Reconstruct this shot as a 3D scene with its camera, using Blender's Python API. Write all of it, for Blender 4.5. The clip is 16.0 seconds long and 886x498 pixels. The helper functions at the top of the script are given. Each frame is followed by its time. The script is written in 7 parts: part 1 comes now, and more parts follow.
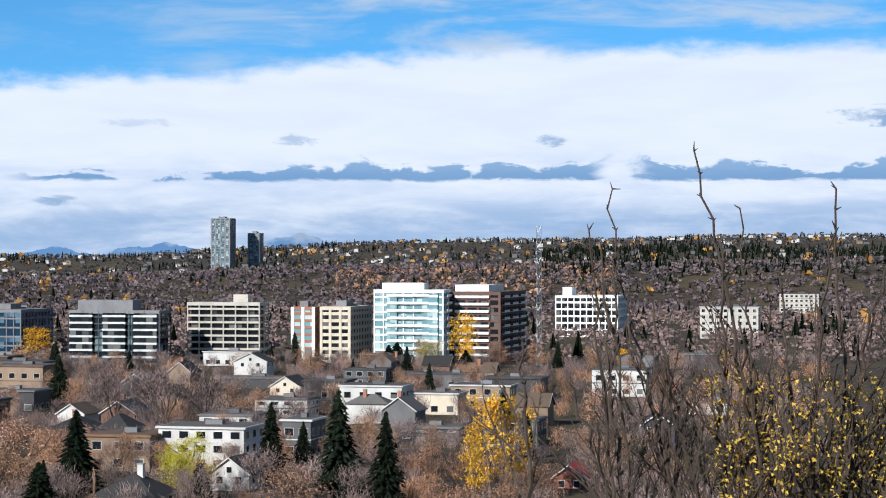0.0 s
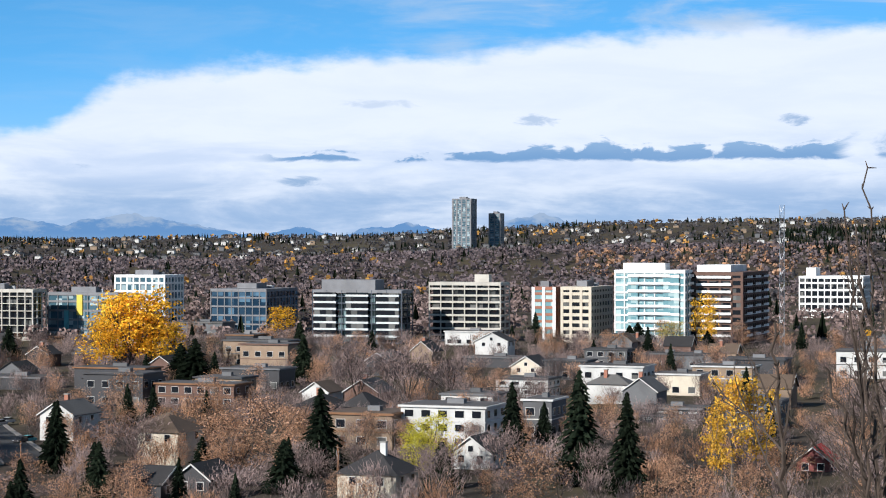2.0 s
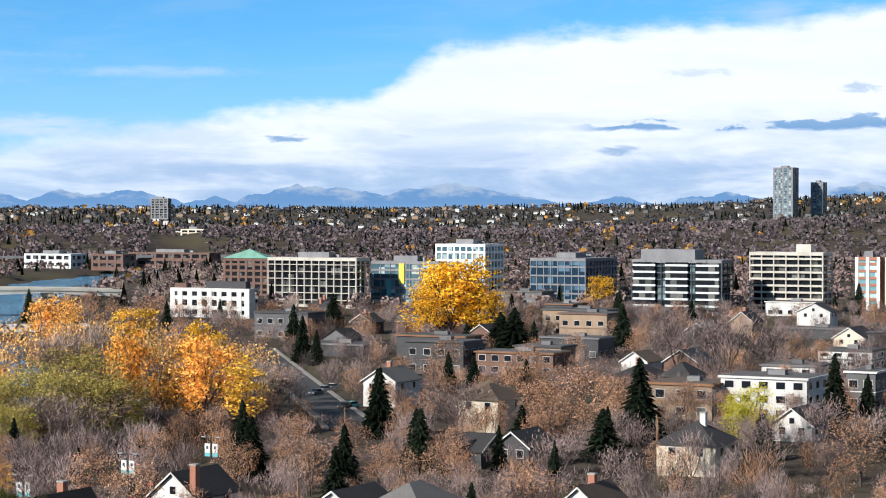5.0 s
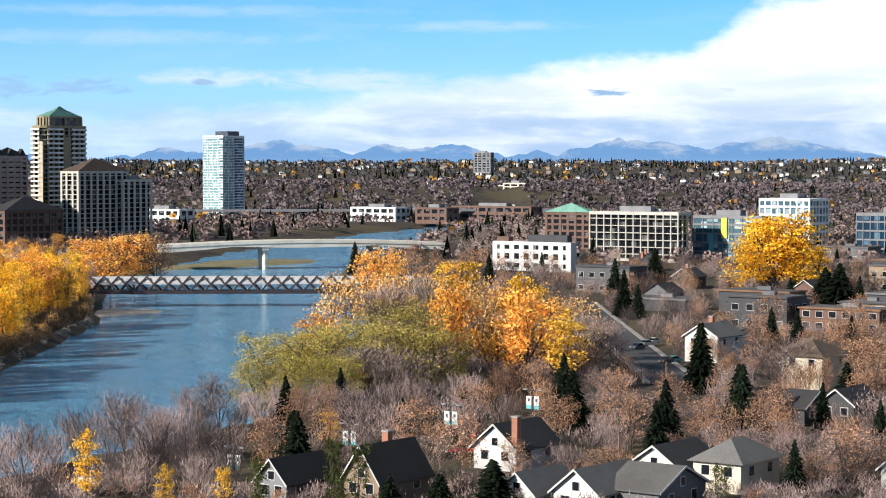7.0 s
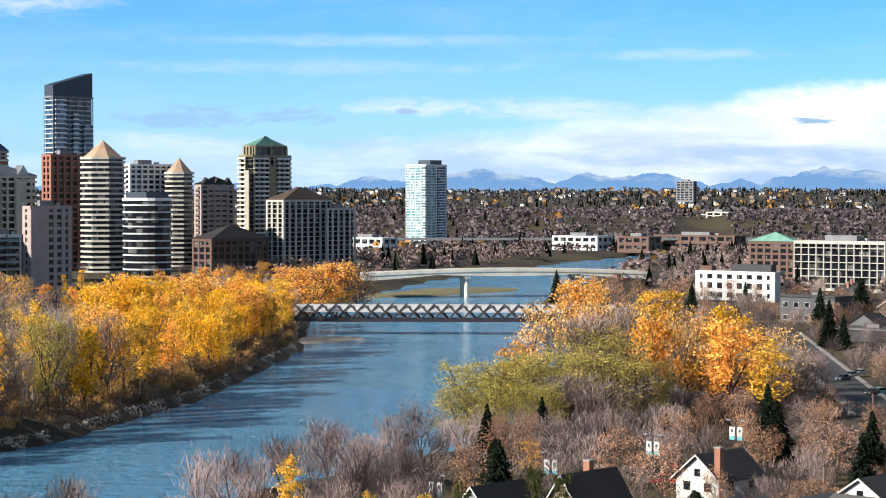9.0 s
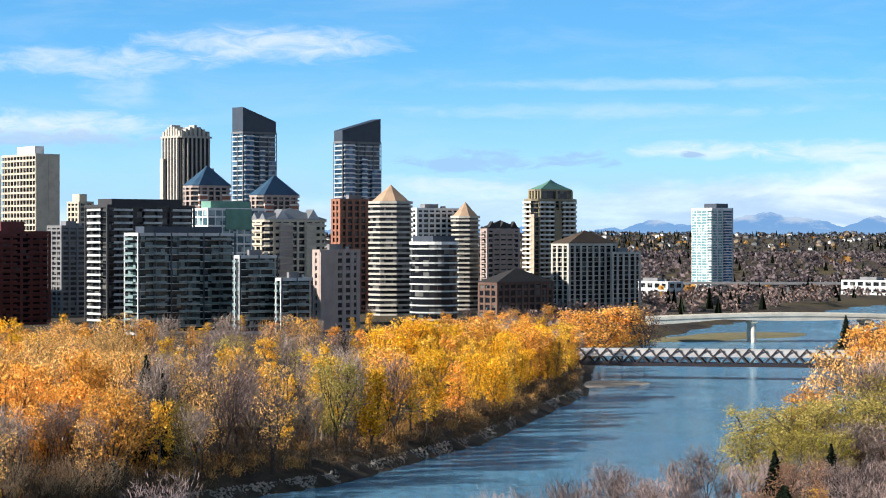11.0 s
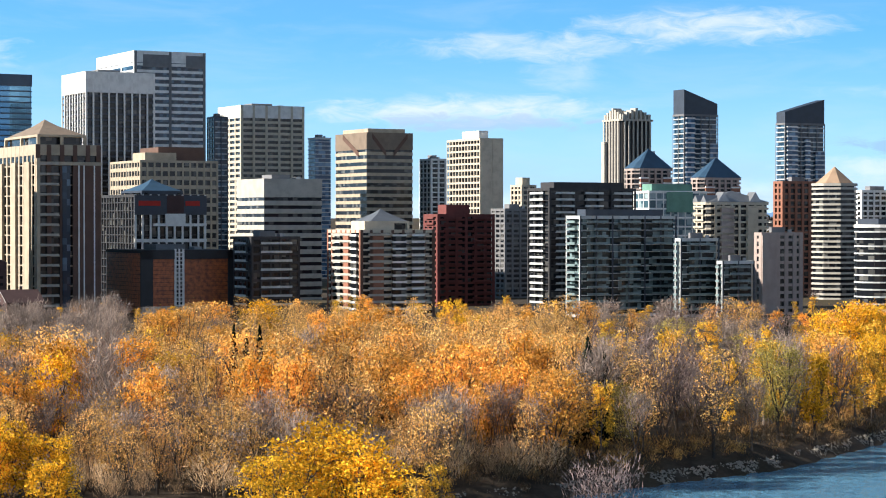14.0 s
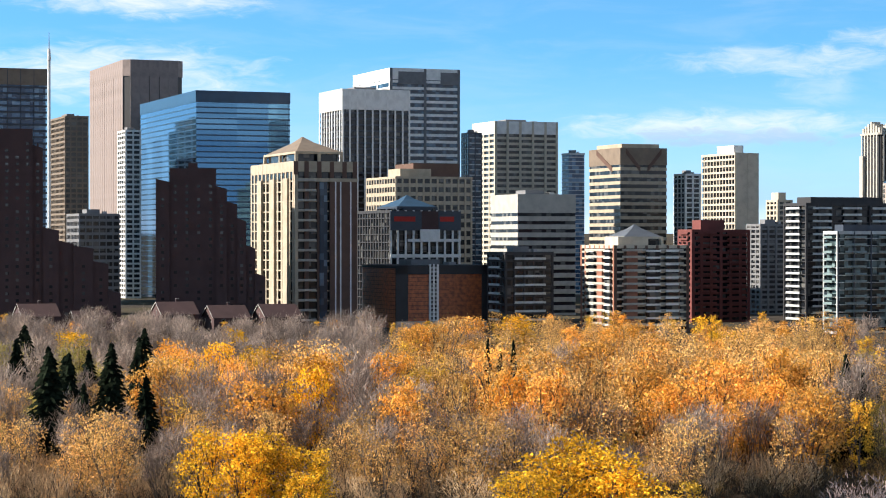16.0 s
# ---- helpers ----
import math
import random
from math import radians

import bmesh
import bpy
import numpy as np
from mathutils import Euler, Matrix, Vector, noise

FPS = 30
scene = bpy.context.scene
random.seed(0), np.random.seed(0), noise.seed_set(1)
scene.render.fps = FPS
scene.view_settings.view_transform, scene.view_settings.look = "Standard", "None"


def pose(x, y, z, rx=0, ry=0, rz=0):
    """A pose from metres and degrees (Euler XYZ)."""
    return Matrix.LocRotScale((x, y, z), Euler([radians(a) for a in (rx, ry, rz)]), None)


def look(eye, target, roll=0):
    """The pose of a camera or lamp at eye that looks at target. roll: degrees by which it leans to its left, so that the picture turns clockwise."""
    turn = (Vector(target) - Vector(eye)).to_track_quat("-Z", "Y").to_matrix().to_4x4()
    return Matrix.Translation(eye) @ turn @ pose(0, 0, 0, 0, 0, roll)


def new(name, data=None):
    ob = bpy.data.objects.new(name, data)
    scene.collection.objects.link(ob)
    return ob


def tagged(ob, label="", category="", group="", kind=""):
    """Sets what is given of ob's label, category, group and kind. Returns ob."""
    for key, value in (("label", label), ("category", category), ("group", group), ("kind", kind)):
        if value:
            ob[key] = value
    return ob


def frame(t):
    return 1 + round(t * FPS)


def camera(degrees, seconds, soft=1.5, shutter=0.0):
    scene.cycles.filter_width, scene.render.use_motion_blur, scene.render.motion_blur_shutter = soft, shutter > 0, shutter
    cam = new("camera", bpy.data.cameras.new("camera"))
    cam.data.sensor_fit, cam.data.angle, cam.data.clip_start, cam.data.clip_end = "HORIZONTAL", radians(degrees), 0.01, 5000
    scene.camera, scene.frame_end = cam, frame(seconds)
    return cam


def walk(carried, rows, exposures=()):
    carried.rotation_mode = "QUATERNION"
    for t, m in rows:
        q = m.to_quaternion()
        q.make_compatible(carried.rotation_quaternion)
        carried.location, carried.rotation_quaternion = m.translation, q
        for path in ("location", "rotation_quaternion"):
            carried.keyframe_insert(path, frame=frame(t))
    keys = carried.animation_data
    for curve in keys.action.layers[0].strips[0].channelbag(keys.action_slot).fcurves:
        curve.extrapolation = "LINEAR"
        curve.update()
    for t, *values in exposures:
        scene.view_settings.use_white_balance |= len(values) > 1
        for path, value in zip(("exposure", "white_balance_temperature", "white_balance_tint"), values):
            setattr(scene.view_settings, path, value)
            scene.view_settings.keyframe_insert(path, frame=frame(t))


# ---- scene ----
EYE = 44.0


def station(t, yaw, pitch):
    """The camera turns on an arm of 0.4 m round the one who holds it."""
    a = radians(yaw)
    return (t, pose(-0.4 * math.sin(a), 0.4 * math.cos(a), EYE, 90 + pitch, 0, yaw))


PATH = [
    (0, 1.122, 0.428),
    (0.5, 2.700, 0.082),
    (1, 4.248, -0.093),
    (1.5, 6.095, -0.109),
    (2, 7.604, -0.109),
    (2.5, 8.764, -0.123),
    (3, 9.717, -0.149),
    (3.5, 10.923, -0.208),
    (6, 20.493, -2.038),
    (6.5, 22.696, -2.565),
    (7, 24.849, -2.171),
    (7.5, 26.538, -1.731),
    (8, 27.883, -1.535),
    (10.5, 35.441, -0.688),
    (11, 37.962, -0.219),
    (11.5, 40.195, -0.258),
    (12, 42.237, -0.585),
    (12.5, 44.279, -0.789),
    (13, 46.092, -0.781),
    (13.5, 47.832, -0.776),
    (14, 49.810, -0.681),
    (14.5, 51.707, -0.630),
    (15, 53.289, -0.407),
    (15.5, 54.894, -0.250),
    (16, 56.638, -0.263),
]
cam = camera(23.56, 16.0, soft=1.05)
walk(cam, [station(*row) for row in PATH], [(0.0, 0.43, 6000, 10), (3.5, 0.55, 6100, 10), (7.0, 0.82, 6400, 10), (11.0, 0.9, 6500, 10), (16.0, 1.0, 6700, 10)])

# ---- light ----
SUN_YAW, SUN_ELEV = 147.0, 26.0
sun = new("sun", bpy.data.lights.new("sun", "SUN"))
sun.data.energy, sun.data.angle, sun.data.color = 5.0, radians(0.55), (1.0, 0.93, 0.83)
_s = Vector((-math.sin(radians(SUN_YAW)) * math.cos(radians(SUN_ELEV)), math.cos(radians(SUN_YAW)) * math.cos(radians(SUN_ELEV)), math.sin(radians(SUN_ELEV))))
sun.matrix_world = look(_s * 900, (0, 0, 0))


class Nodes:
    """Short hand for a node tree."""

    def __init__(self, tree):
        self.tree = tree
        tree.nodes.clear()

    def add(self, kind, **values):
        node = self.tree.nodes.new(kind)
        for key, value in values.items():
            setattr(node, key, value)
        return node

    def put(self, socket, value):
        if isinstance(value, bpy.types.NodeSocket):
            self.tree.links.new(value, socket)
        elif value is not None:
            socket.default_value = value

    def math(self, op, a, b=None, c=None, clamp=False):
        n = self.add("ShaderNodeMath", operation=op, use_clamp=clamp)
        for s, v in zip(n.inputs, (a, b, c)):
            self.put(s, v)
        return n.outputs[0]

    def vmath(self, op, a, b=None):
        n = self.add("ShaderNodeVectorMath", operation=op)
        self.put(n.inputs[0], a)
        self.put(n.inputs[1], b)
        return n.outputs[0]

    def step(self, v, lo, hi, out0=0.0, out1=1.0):
        n = self.add("ShaderNodeMapRange", interpolation_type="SMOOTHSTEP")
        for s, x in zip(n.inputs, (v, lo, hi, out0, out1)):
            self.put(s, x)
        return n.outputs[0]

    def mix(self, fac, a, b, blend="MIX"):
        n = self.add("ShaderNodeMix", data_type="RGBA", blend_type=blend)
        self.put(n.inputs[0], fac)
        self.put(n.inputs[6], a)
        self.put(n.inputs[7], b)
        return n.outputs[2]

    def noise(self, vec, scale, detail=4.0, rough=0.55, distort=0.0):
        n = self.add("ShaderNodeTexNoise")
        self.put(n.inputs["Vector"], vec)
        n.inputs["Scale"].default_value = scale
        n.inputs["Detail"].default_value = detail
        n.inputs["Roughness"].default_value = rough
        n.inputs["Distortion"].default_value = distort
        return n.outputs[0]

    def join(self, x, y, z):
        n = self.add("ShaderNodeCombineXYZ")
        for s, v in zip(n.inputs, (x, y, z)):
            self.put(s, v)
        return n.outputs[0]

    def split(self, v):
        n = self.add("ShaderNodeSeparateXYZ")
        self.put(n.inputs[0], v)
        return n.outputs


def rgb(r, g, b):
    return (r, g, b, 1.0)


def make_world():
    world = bpy.data.worlds.new("sky")
    world.use_nodes = True
    scene.world = world
    n = Nodes(world.node_tree)
    way = n.add("ShaderNodeTexCoord").outputs["Generated"]
    x, y, z = n.split(way)
    yaw = n.math("MULTIPLY", n.math("ARCTAN2", n.math("MULTIPLY", x, -1.0), y), 57.2958)
    el = n.math("MULTIPLY", n.math("ARCSINE", z), 57.2958)
    # clear air: the sky's own model, looked up higher so that the blue begins low down
    lift = n.math("ADD", n.math("MULTIPLY", n.math("MAXIMUM", z, 0.0), 2.2), 0.16)
    sky = n.add("ShaderNodeTexSky", sky_type="NISHITA", sun_disc=False, sun_elevation=radians(SUN_ELEV), sun_rotation=radians(-SUN_YAW), air_density=1.0, dust_density=0.35, ozone_density=2.0)
    n.put(sky.inputs[0], n.vmath("NORMALIZE", n.join(x, y, lift)))
    blue = n.mix(1.0, sky.outputs[0], rgb(1.15, 2.3, 2.6), "MULTIPLY")
    # the blue deepens towards the zenith
    deep = n.step(el, 6.8, 32.0, 1.0, 0.27)
    blue = n.mix(1.0, blue, n.join(deep, deep, deep), "MULTIPLY")
    # clouds live on a plane of yaw and elevation in degrees
    flat = n.join(yaw, n.math("MULTIPLY", el, 2.2), 0.0)
    fine = n.noise(flat, 0.55, 7.0, 0.6)
    wisp = n.noise(n.join(n.math("MULTIPLY", yaw, 0.9), n.math("MULTIPLY", el, 3.2), 1.0), 1.0, 8.0, 0.62, 0.7)
    ramp = n.add("ShaderNodeValToRGB")
    ramp.color_ramp.elements[0].position, ramp.color_ramp.elements[1].position = 0.0, 1.0
    edge_rows = ((-14, 5.9), (0, 5.8), (3, 5.7), (7, 5.15), (12.2, 5.0), (16.3, 4.45), (17.9, 3.2), (21.6, 2.8), (25, 2.2), (30, 1.6), (38, 1.3), (48, 0.9), (70, 0.9))
    for k, (a, e) in enumerate(edge_rows):
        stop = ramp.color_ramp.elements[0] if k == 0 else ramp.color_ramp.elements[-1] if k == len(edge_rows) - 1 else ramp.color_ramp.elements.new((a + 14) / 84)
        stop.color = (e / 8, e / 8, e / 8, 1)
    n.put(ramp.inputs[0], n.math("DIVIDE", n.math("ADD", yaw, 14.0), 84.0, clamp=True))
    top = n.math("MULTIPLY", ramp.outputs[0], 8.0)
    soft = n.math("MULTIPLY", n.math("SUBTRACT", fine, 0.5), 0.9)
    bank = n.step(n.math("ADD", n.math("SUBTRACT", top, el), n.math("MULTIPLY", soft, 1.3)), -0.2, 0.4)
    bank = n.math("MULTIPLY", bank, n.step(yaw, 22.0, 36.0, 1.0, 0.45))
    streak = n.noise(n.join(n.math("MULTIPLY", yaw, 0.22), n.math("MULTIPLY", el, 1.1), 3.0), 1.0, 6.0, 0.6, 0.4)
    white = n.mix(n.math("MULTIPLY", n.step(streak, 0.35, 0.7), n.step(el, 2.0, 3.6, 1.0, 0.25)), rgb(10.9, 11.4, 12.2), rgb(7.8, 9.0, 11.0))
    veil = n.math("MULTIPLY", n.step(streak, 0.42, 0.72), n.step(yaw, 2.0, 14.0, 0.75, 0.12))
    col = n.mix(veil, blue, rgb(7.8, 8.6, 9.6))
    haze = n.step(el, 0.0, 5.5, 0.55, 0.0)
    col = n.mix(haze, col, rgb(6.6, 8.2, 9.8))
    col = n.mix(bank, col, white)
    # flat-bottomed grey-blue cumulus floating before the bright bank
    ridge = n.noise(n.join(n.math("MULTIPLY", yaw, 0.4), 0.0, 4.0), 1.0, 5.0, 0.5)
    crest = n.math("ADD", n.math("MULTIPLY", n.math("SUBTRACT", ridge, n.step(yaw, 4.6, 6.4, 0.28, 0.44)), 2.2), n.math("MULTIPLY", n.math("SUBTRACT", wisp, 0.5), 1.3))
    foot = n.math("ADD", n.math("SUBTRACT", el, 2.27), n.math("MULTIPLY", n.math("SUBTRACT", wisp, 0.5), 0.35))
    flat_c = n.math("MULTIPLY", n.step(n.math("SUBTRACT", crest, foot), 0.0, 0.12), n.step(foot, -0.05, 0.06))
    gap = n.math("MULTIPLY", n.step(n.math("ABSOLUTE", n.math("SUBTRACT", n.math("ADD", yaw, n.math("MULTIPLY", n.math("SUBTRACT", wisp, 0.5), 1.5)), -3.6)), 0.2, 0.9), n.step(yaw, 11.5, 13.0, 1.0, 0.0))
    col = n.mix(n.math("MULTIPLY", n.math("MULTIPLY", flat_c, gap), 0.9), col, n.mix(n.step(foot, 0.0, 0.6), rgb(2.0, 4.2, 7.4), rgb(3.2, 5.4, 8.3)))
    low = n.math("MULTIPLY", n.step(el, 1.1, 2.1, 1.0, 0.0), n.step(n.math("ADD", streak, n.math("MULTIPLY", fine, 0.5)), 0.5, 0.9, 0.25, 0.95))
    col = n.mix(n.math("MULTIPLY", low, n.step(yaw, 20.0, 45.0, 0.9, 0.45)), col, rgb(4.0, 5.9, 8.7))
    for py, pe, pw, ph, strength, grey in ((47.6, 4.75, 2.6, 0.32, 0.6, 0),
            (42.6, 5.25, 3.0, 0.4, 0.75, 0),
            (46.6, 4.0, 0.9, 0.45, 0.35, 0),
            (49.3, 3.0, 3.6, 0.38, 0.8, 0),
            (48.8, 2.75, 3.2, 0.25, 0.55, 1),
            (65.5, 4.4, 3.6, 0.7, 0.8, 0),
            (64.5, 6.3, 2.6, 0.35, 0.9, 0),
            (37.3, 2.1, 2.0, 0.35, 0.6, 1),
            (34.4, 2.2, 1.2, 0.22, 0.6, 1),
            (38, 1.45, 2.2, 0.3, 0.6, 0),
            (31.0, 2.45, 1.6, 0.22, 0.85, 0),
            (31.3, 2.3, 0.35, 0.12, 0.8, 1),
            (27.2, 2.35, 2.0, 0.28, 0.7, 0),
            (32, 4.2, 4.5, 0.16, 0.3, 0),
            (24, 3.8, 2.2, 0.14, 0.4, 0),
            (34, 3.5, 5, 0.18, 0.28, 0),
            (20.4, 2.05, 0.62, 0.14, 0.95, 1),
            (11.4, 1.72, 0.65, 0.13, 0.8, 1),
            (17.4, 2.1, 0.4, 0.08, 0.5, 1),
            (5, 3.35, 0.7, 0.16, 0.55, 1),
            (-1.8, 3.35, 0.45, 0.17, 0.75, 1),
            (9.3, 3.8, 1.1, 0.12, 0.3, 1),
            (-11.5, 3.95, 2.2, 0.28, 0.9, 1)):
        dx = n.math("DIVIDE", n.math("SUBTRACT", yaw, py), pw)
        dy = n.math("DIVIDE", n.math("SUBTRACT", el, pe), ph)
        r2 = n.math("ADD", n.math("MULTIPLY", dx, dx), n.math("MULTIPLY", dy, dy))
        puff = n.step(n.math("ADD", n.math("SUBTRACT", 0.75, r2), n.math("MULTIPLY", n.math("SUBTRACT", wisp, 0.5), 6.0 if grey else 4.5)), -0.4 if grey else -1.3, 0.9 if grey else 2.0)
        col = n.mix(n.math("MULTIPLY", puff, strength), col, rgb(3.4, 5.3, 8.0) if grey else rgb(9.0, 9.5, 10.0))
    out = n.add("ShaderNodeOutputWorld")
    bg = n.add("ShaderNodeBackground")
    n.put(bg.inputs[0], col)
    bg.inputs[1].default_value = 0.058
    n.tree.links.new(bg.outputs[0], out.inputs[0])


make_world()


# ---- materials ----
def material(name, colour, rough=0.85, metal=0.0, spread=0.12, scale=1.5, second=None, bump=0.15, random_tint=0.0, island=0.0, spec=0.4, coords="Object"):
    """A surface with grain at two scales. second: the colour of its stains; random_tint: from thing to thing; island: from piece to piece."""
    m = bpy.data.materials.new(name)
    m.use_nodes = True
    n = Nodes(m.node_tree)
    vec = n.add("ShaderNodeTexCoord").outputs[coords]
    coarse = n.noise(vec, scale * 0.12, 4.0)
    fine = n.noise(vec, scale * 2.5, 5.0, 0.65)
    base = n.mix(n.step(coarse, 0.35, 0.72), rgb(*colour), rgb(*(second or [c * 0.78 for c in colour])))
    v = n.math("ADD", n.math("MULTIPLY", n.math("SUBTRACT", fine, 0.5), spread * 3), 1.0)
    if random_tint:
        r = n.add("ShaderNodeObjectInfo").outputs["Random"]
        v = n.math("MULTIPLY", v, n.math("ADD", n.math("MULTIPLY", r, random_tint * 2), 1 - random_tint))
    if island:
        r = n.add("ShaderNodeNewGeometry").outputs["Random Per Island"]
        v = n.math("MULTIPLY", v, n.math("ADD", n.math("MULTIPLY", r, island * 2), 1 - island))
    col = n.mix(1.0, base, n.join(v, v, v), "MULTIPLY")
    b = n.add("ShaderNodeBsdfPrincipled")
    n.put(b.inputs["Base Color"], col)
    b.inputs["Roughness"].default_value, b.inputs["Metallic"].default_value = rough, metal
    b.inputs["Specular IOR Level"].default_value = spec
    if bump:
        k = n.add("ShaderNodeBump")
        k.inputs["Strength"].default_value, k.inputs["Distance"].default_value = bump, 0.1
        n.put(k.inputs["Height"], fine)
        n.put(b.inputs["Normal"], k.outputs[0])
    n.put(n.add("ShaderNodeOutputMaterial").inputs[0], b.outputs[0])
    return m


def leaf_material(name, colour, second, tint=0.28, island=0.5, through_light=0.3):
    m = bpy.data.materials.new(name)
    m.use_nodes = True
    n = Nodes(m.node_tree)
    r = n.add("ShaderNodeNewGeometry").outputs["Random Per Island"]
    t = n.add("ShaderNodeObjectInfo").outputs["Random"]
    patch = n.noise(n.add("ShaderNodeTexCoord").outputs["Object"], 0.35, 2.0)
    w = n.math("ADD", n.math("MULTIPLY", r, 0.45), n.math("ADD", n.math("MULTIPLY", t, 0.4), n.math("MULTIPLY", n.math("SUBTRACT", patch, 0.5), 1.4)), clamp=True)
    base = n.mix(w, rgb(*colour), rgb(*second))
    v = n.math("ADD", n.math("MULTIPLY", n.math("FRACT", n.math("MULTIPLY", r, 7.31)), island * 2), 1 - island)
    v = n.math("MULTIPLY", v, n.math("ADD", n.math("MULTIPLY", n.math("FRACT", n.math("MULTIPLY", t, 5.7)), tint * 2), 1 - tint))
    col = n.mix(1.0, base, n.join(v, v, v), "MULTIPLY")
    d = n.add("ShaderNodeBsdfDiffuse")
    n.put(d.inputs[0], col)
    s = n.add("ShaderNodeBsdfTranslucent")
    n.put(s.inputs[0], col)
    k = n.add("ShaderNodeMixShader")
    k.inputs[0].default_value = through_light
    n.put(k.inputs[1], d.outputs[0])
    n.put(k.inputs[2], s.outputs[0])
    n.put(n.add("ShaderNodeOutputMaterial").inputs[0], k.outputs[0])
    return m


def window_material(name, dark, light, bay=3.0, storey=3.1, share=0.3, rough=0.12, metal=0.0, spec=0.35):
    """Window glass in front of rooms: from window to window the room behind is dark or has pale blinds."""
    m = bpy.data.materials.new(name)
    m.use_nodes = True
    n = Nodes(m.node_tree)
    x, y, z = n.split(n.add("ShaderNodeTexCoord").outputs["Object"])
    cell = n.vmath("FLOOR", n.join(n.math("DIVIDE", n.math("ADD", x, 0.03), bay), n.math("DIVIDE", n.math("ADD", y, 0.03), bay), n.math("DIVIDE", z, storey)))
    w = n.add("ShaderNodeTexWhiteNoise")
    n.put(w.inputs["Vector"], cell)
    fac = n.step(w.outputs[0], 1 - share - 0.15, 1.0)
    col = n.mix(fac, rgb(*dark), rgb(*light))
    b = n.add("ShaderNodeBsdfPrincipled")
    n.put(b.inputs["Base Color"], col)
    b.inputs["Roughness"].default_value, b.inputs["Metallic"].default_value = rough, metal
    b.inputs["Specular IOR Level"].default_value = spec
    k = n.add("ShaderNodeBump")
    k.inputs["Strength"].default_value, k.inputs["Distance"].default_value = 0.08, 0.3
    n.put(k.inputs["Height"], w.outputs[0])
    n.put(b.inputs["Normal"], k.outputs[0])
    n.put(n.add("ShaderNodeOutputMaterial").inputs[0], b.outputs[0])
    return m


M = {}
for _name, _c, _kw in (
    ("concrete", (0.46, 0.43, 0.38), {}),
    ("slab_pale", (0.55, 0.57, 0.57), dict(spread=0.06)),
    ("rose_stone", (0.27, 0.215, 0.2), {}),
    ("olive_stone", (0.27, 0.225, 0.145), {}),
    ("brown_stone", (0.22, 0.17, 0.13), {}),
    ("blue_spandrel", (0.02, 0.06, 0.12), dict(rough=0.3)),
    ("balcony_glass", (0.2, 0.27, 0.28), dict(rough=0.25)),
    ("white_panel", (0.8, 0.79, 0.77), dict(spread=0.05)),
    ("cream", (0.56, 0.49, 0.39), {}),
    ("tan_stone", (0.44, 0.37, 0.28), {}),
    ("grey_panel", (0.19, 0.19, 0.20), {}),
    ("pink_grey", (0.4, 0.32, 0.29), {}),
    ("brown_brick", (0.13, 0.075, 0.058), dict(spread=0.2)),
    ("dark_brick", (0.078, 0.042, 0.041), dict(spread=0.25)),
    ("red_brick", (0.17, 0.05, 0.045), dict(spread=0.2)),
    ("rust_brick", (0.3, 0.13, 0.085), dict(spread=0.2)),
    ("charcoal", (0.034, 0.033, 0.037), dict(rough=0.6)),
    ("slate_metal", (0.04, 0.052, 0.075), dict(rough=0.45)),
    ("blue_roof", (0.035, 0.085, 0.15), dict(rough=0.55)),
    ("green_roof", (0.13, 0.28, 0.22), dict(rough=0.6)),
    ("copper_roof", (0.4, 0.27, 0.18), dict(rough=0.7)),
    ("dark_shingle", (0.032, 0.03, 0.031), dict(spread=0.3, random_tint=0.25)),
    ("brown_shingle", (0.10, 0.07, 0.05), dict(spread=0.3, random_tint=0.25)),
    ("grey_shingle", (0.12, 0.115, 0.11), dict(spread=0.3, random_tint=0.25)),
    ("flat_roof", (0.085, 0.078, 0.075), dict(spread=0.2, random_tint=0.3)),
    ("white_paint", (0.52, 0.51, 0.49), dict(spread=0.06)),
    ("yellow_panel", (0.6, 0.48, 0.08), {}),
    ("teal_panel", (0.12, 0.36, 0.4), {}),
    ("siding_grey", (0.13, 0.13, 0.135), dict(random_tint=0.35)),
    ("stucco_tan", (0.23, 0.165, 0.115), dict(random_tint=0.25)),
    ("wood_brown", (0.2, 0.1, 0.05), {}),
    ("asphalt", (0.055, 0.053, 0.052), {}),
    ("pavement", (0.28, 0.26, 0.24), {}),
    ("shrub_bark", (0.06, 0.042, 0.032), dict(spread=0.3, scale=30)),
    ("bark", (0.06, 0.045, 0.038), dict(spread=0.3, scale=3, random_tint=0.2)),
    ("pale_bark", (0.13, 0.105, 0.088), dict(spread=0.3, scale=3)),
    ("steel", (0.35, 0.36, 0.38), dict(rough=0.4, metal=0.7)),
    ("bridge_white", (0.40, 0.39, 0.39), dict(spread=0.06)),
    ("bridge_dark", (0.03, 0.022, 0.025), dict(rough=0.5)),
    ("bridge_concrete", (0.62, 0.58, 0.5), {}),
    ("river_stone", (0.36, 0.32, 0.27), dict(spread=0.4, scale=2.0, second=(0.22, 0.2, 0.17))),
    ("dry_grass", (0.2, 0.17, 0.08), dict(spread=0.3, second=(0.11, 0.1, 0.05))),
    ("red_awning", (0.5, 0.04, 0.03), {}),
    # mirror glass: its mottled orange reflection is put into the colour
    ("painted_orange_reflection", (0.5, 0.13, 0.04), dict(spread=0.45, scale=4.0, rough=0.35, spec=0.5, second=(0.2, 0.05, 0.025))),
):
    M[_name] = material(_name, _c, **_kw)
M["window_dark"] = window_material("window_dark", (0.010, 0.012, 0.016), (0.13, 0.13, 0.125), share=0.2)
M["window_blue"] = window_material("window_blue", (0.012, 0.03, 0.055), (0.09, 0.16, 0.23), share=0.35)
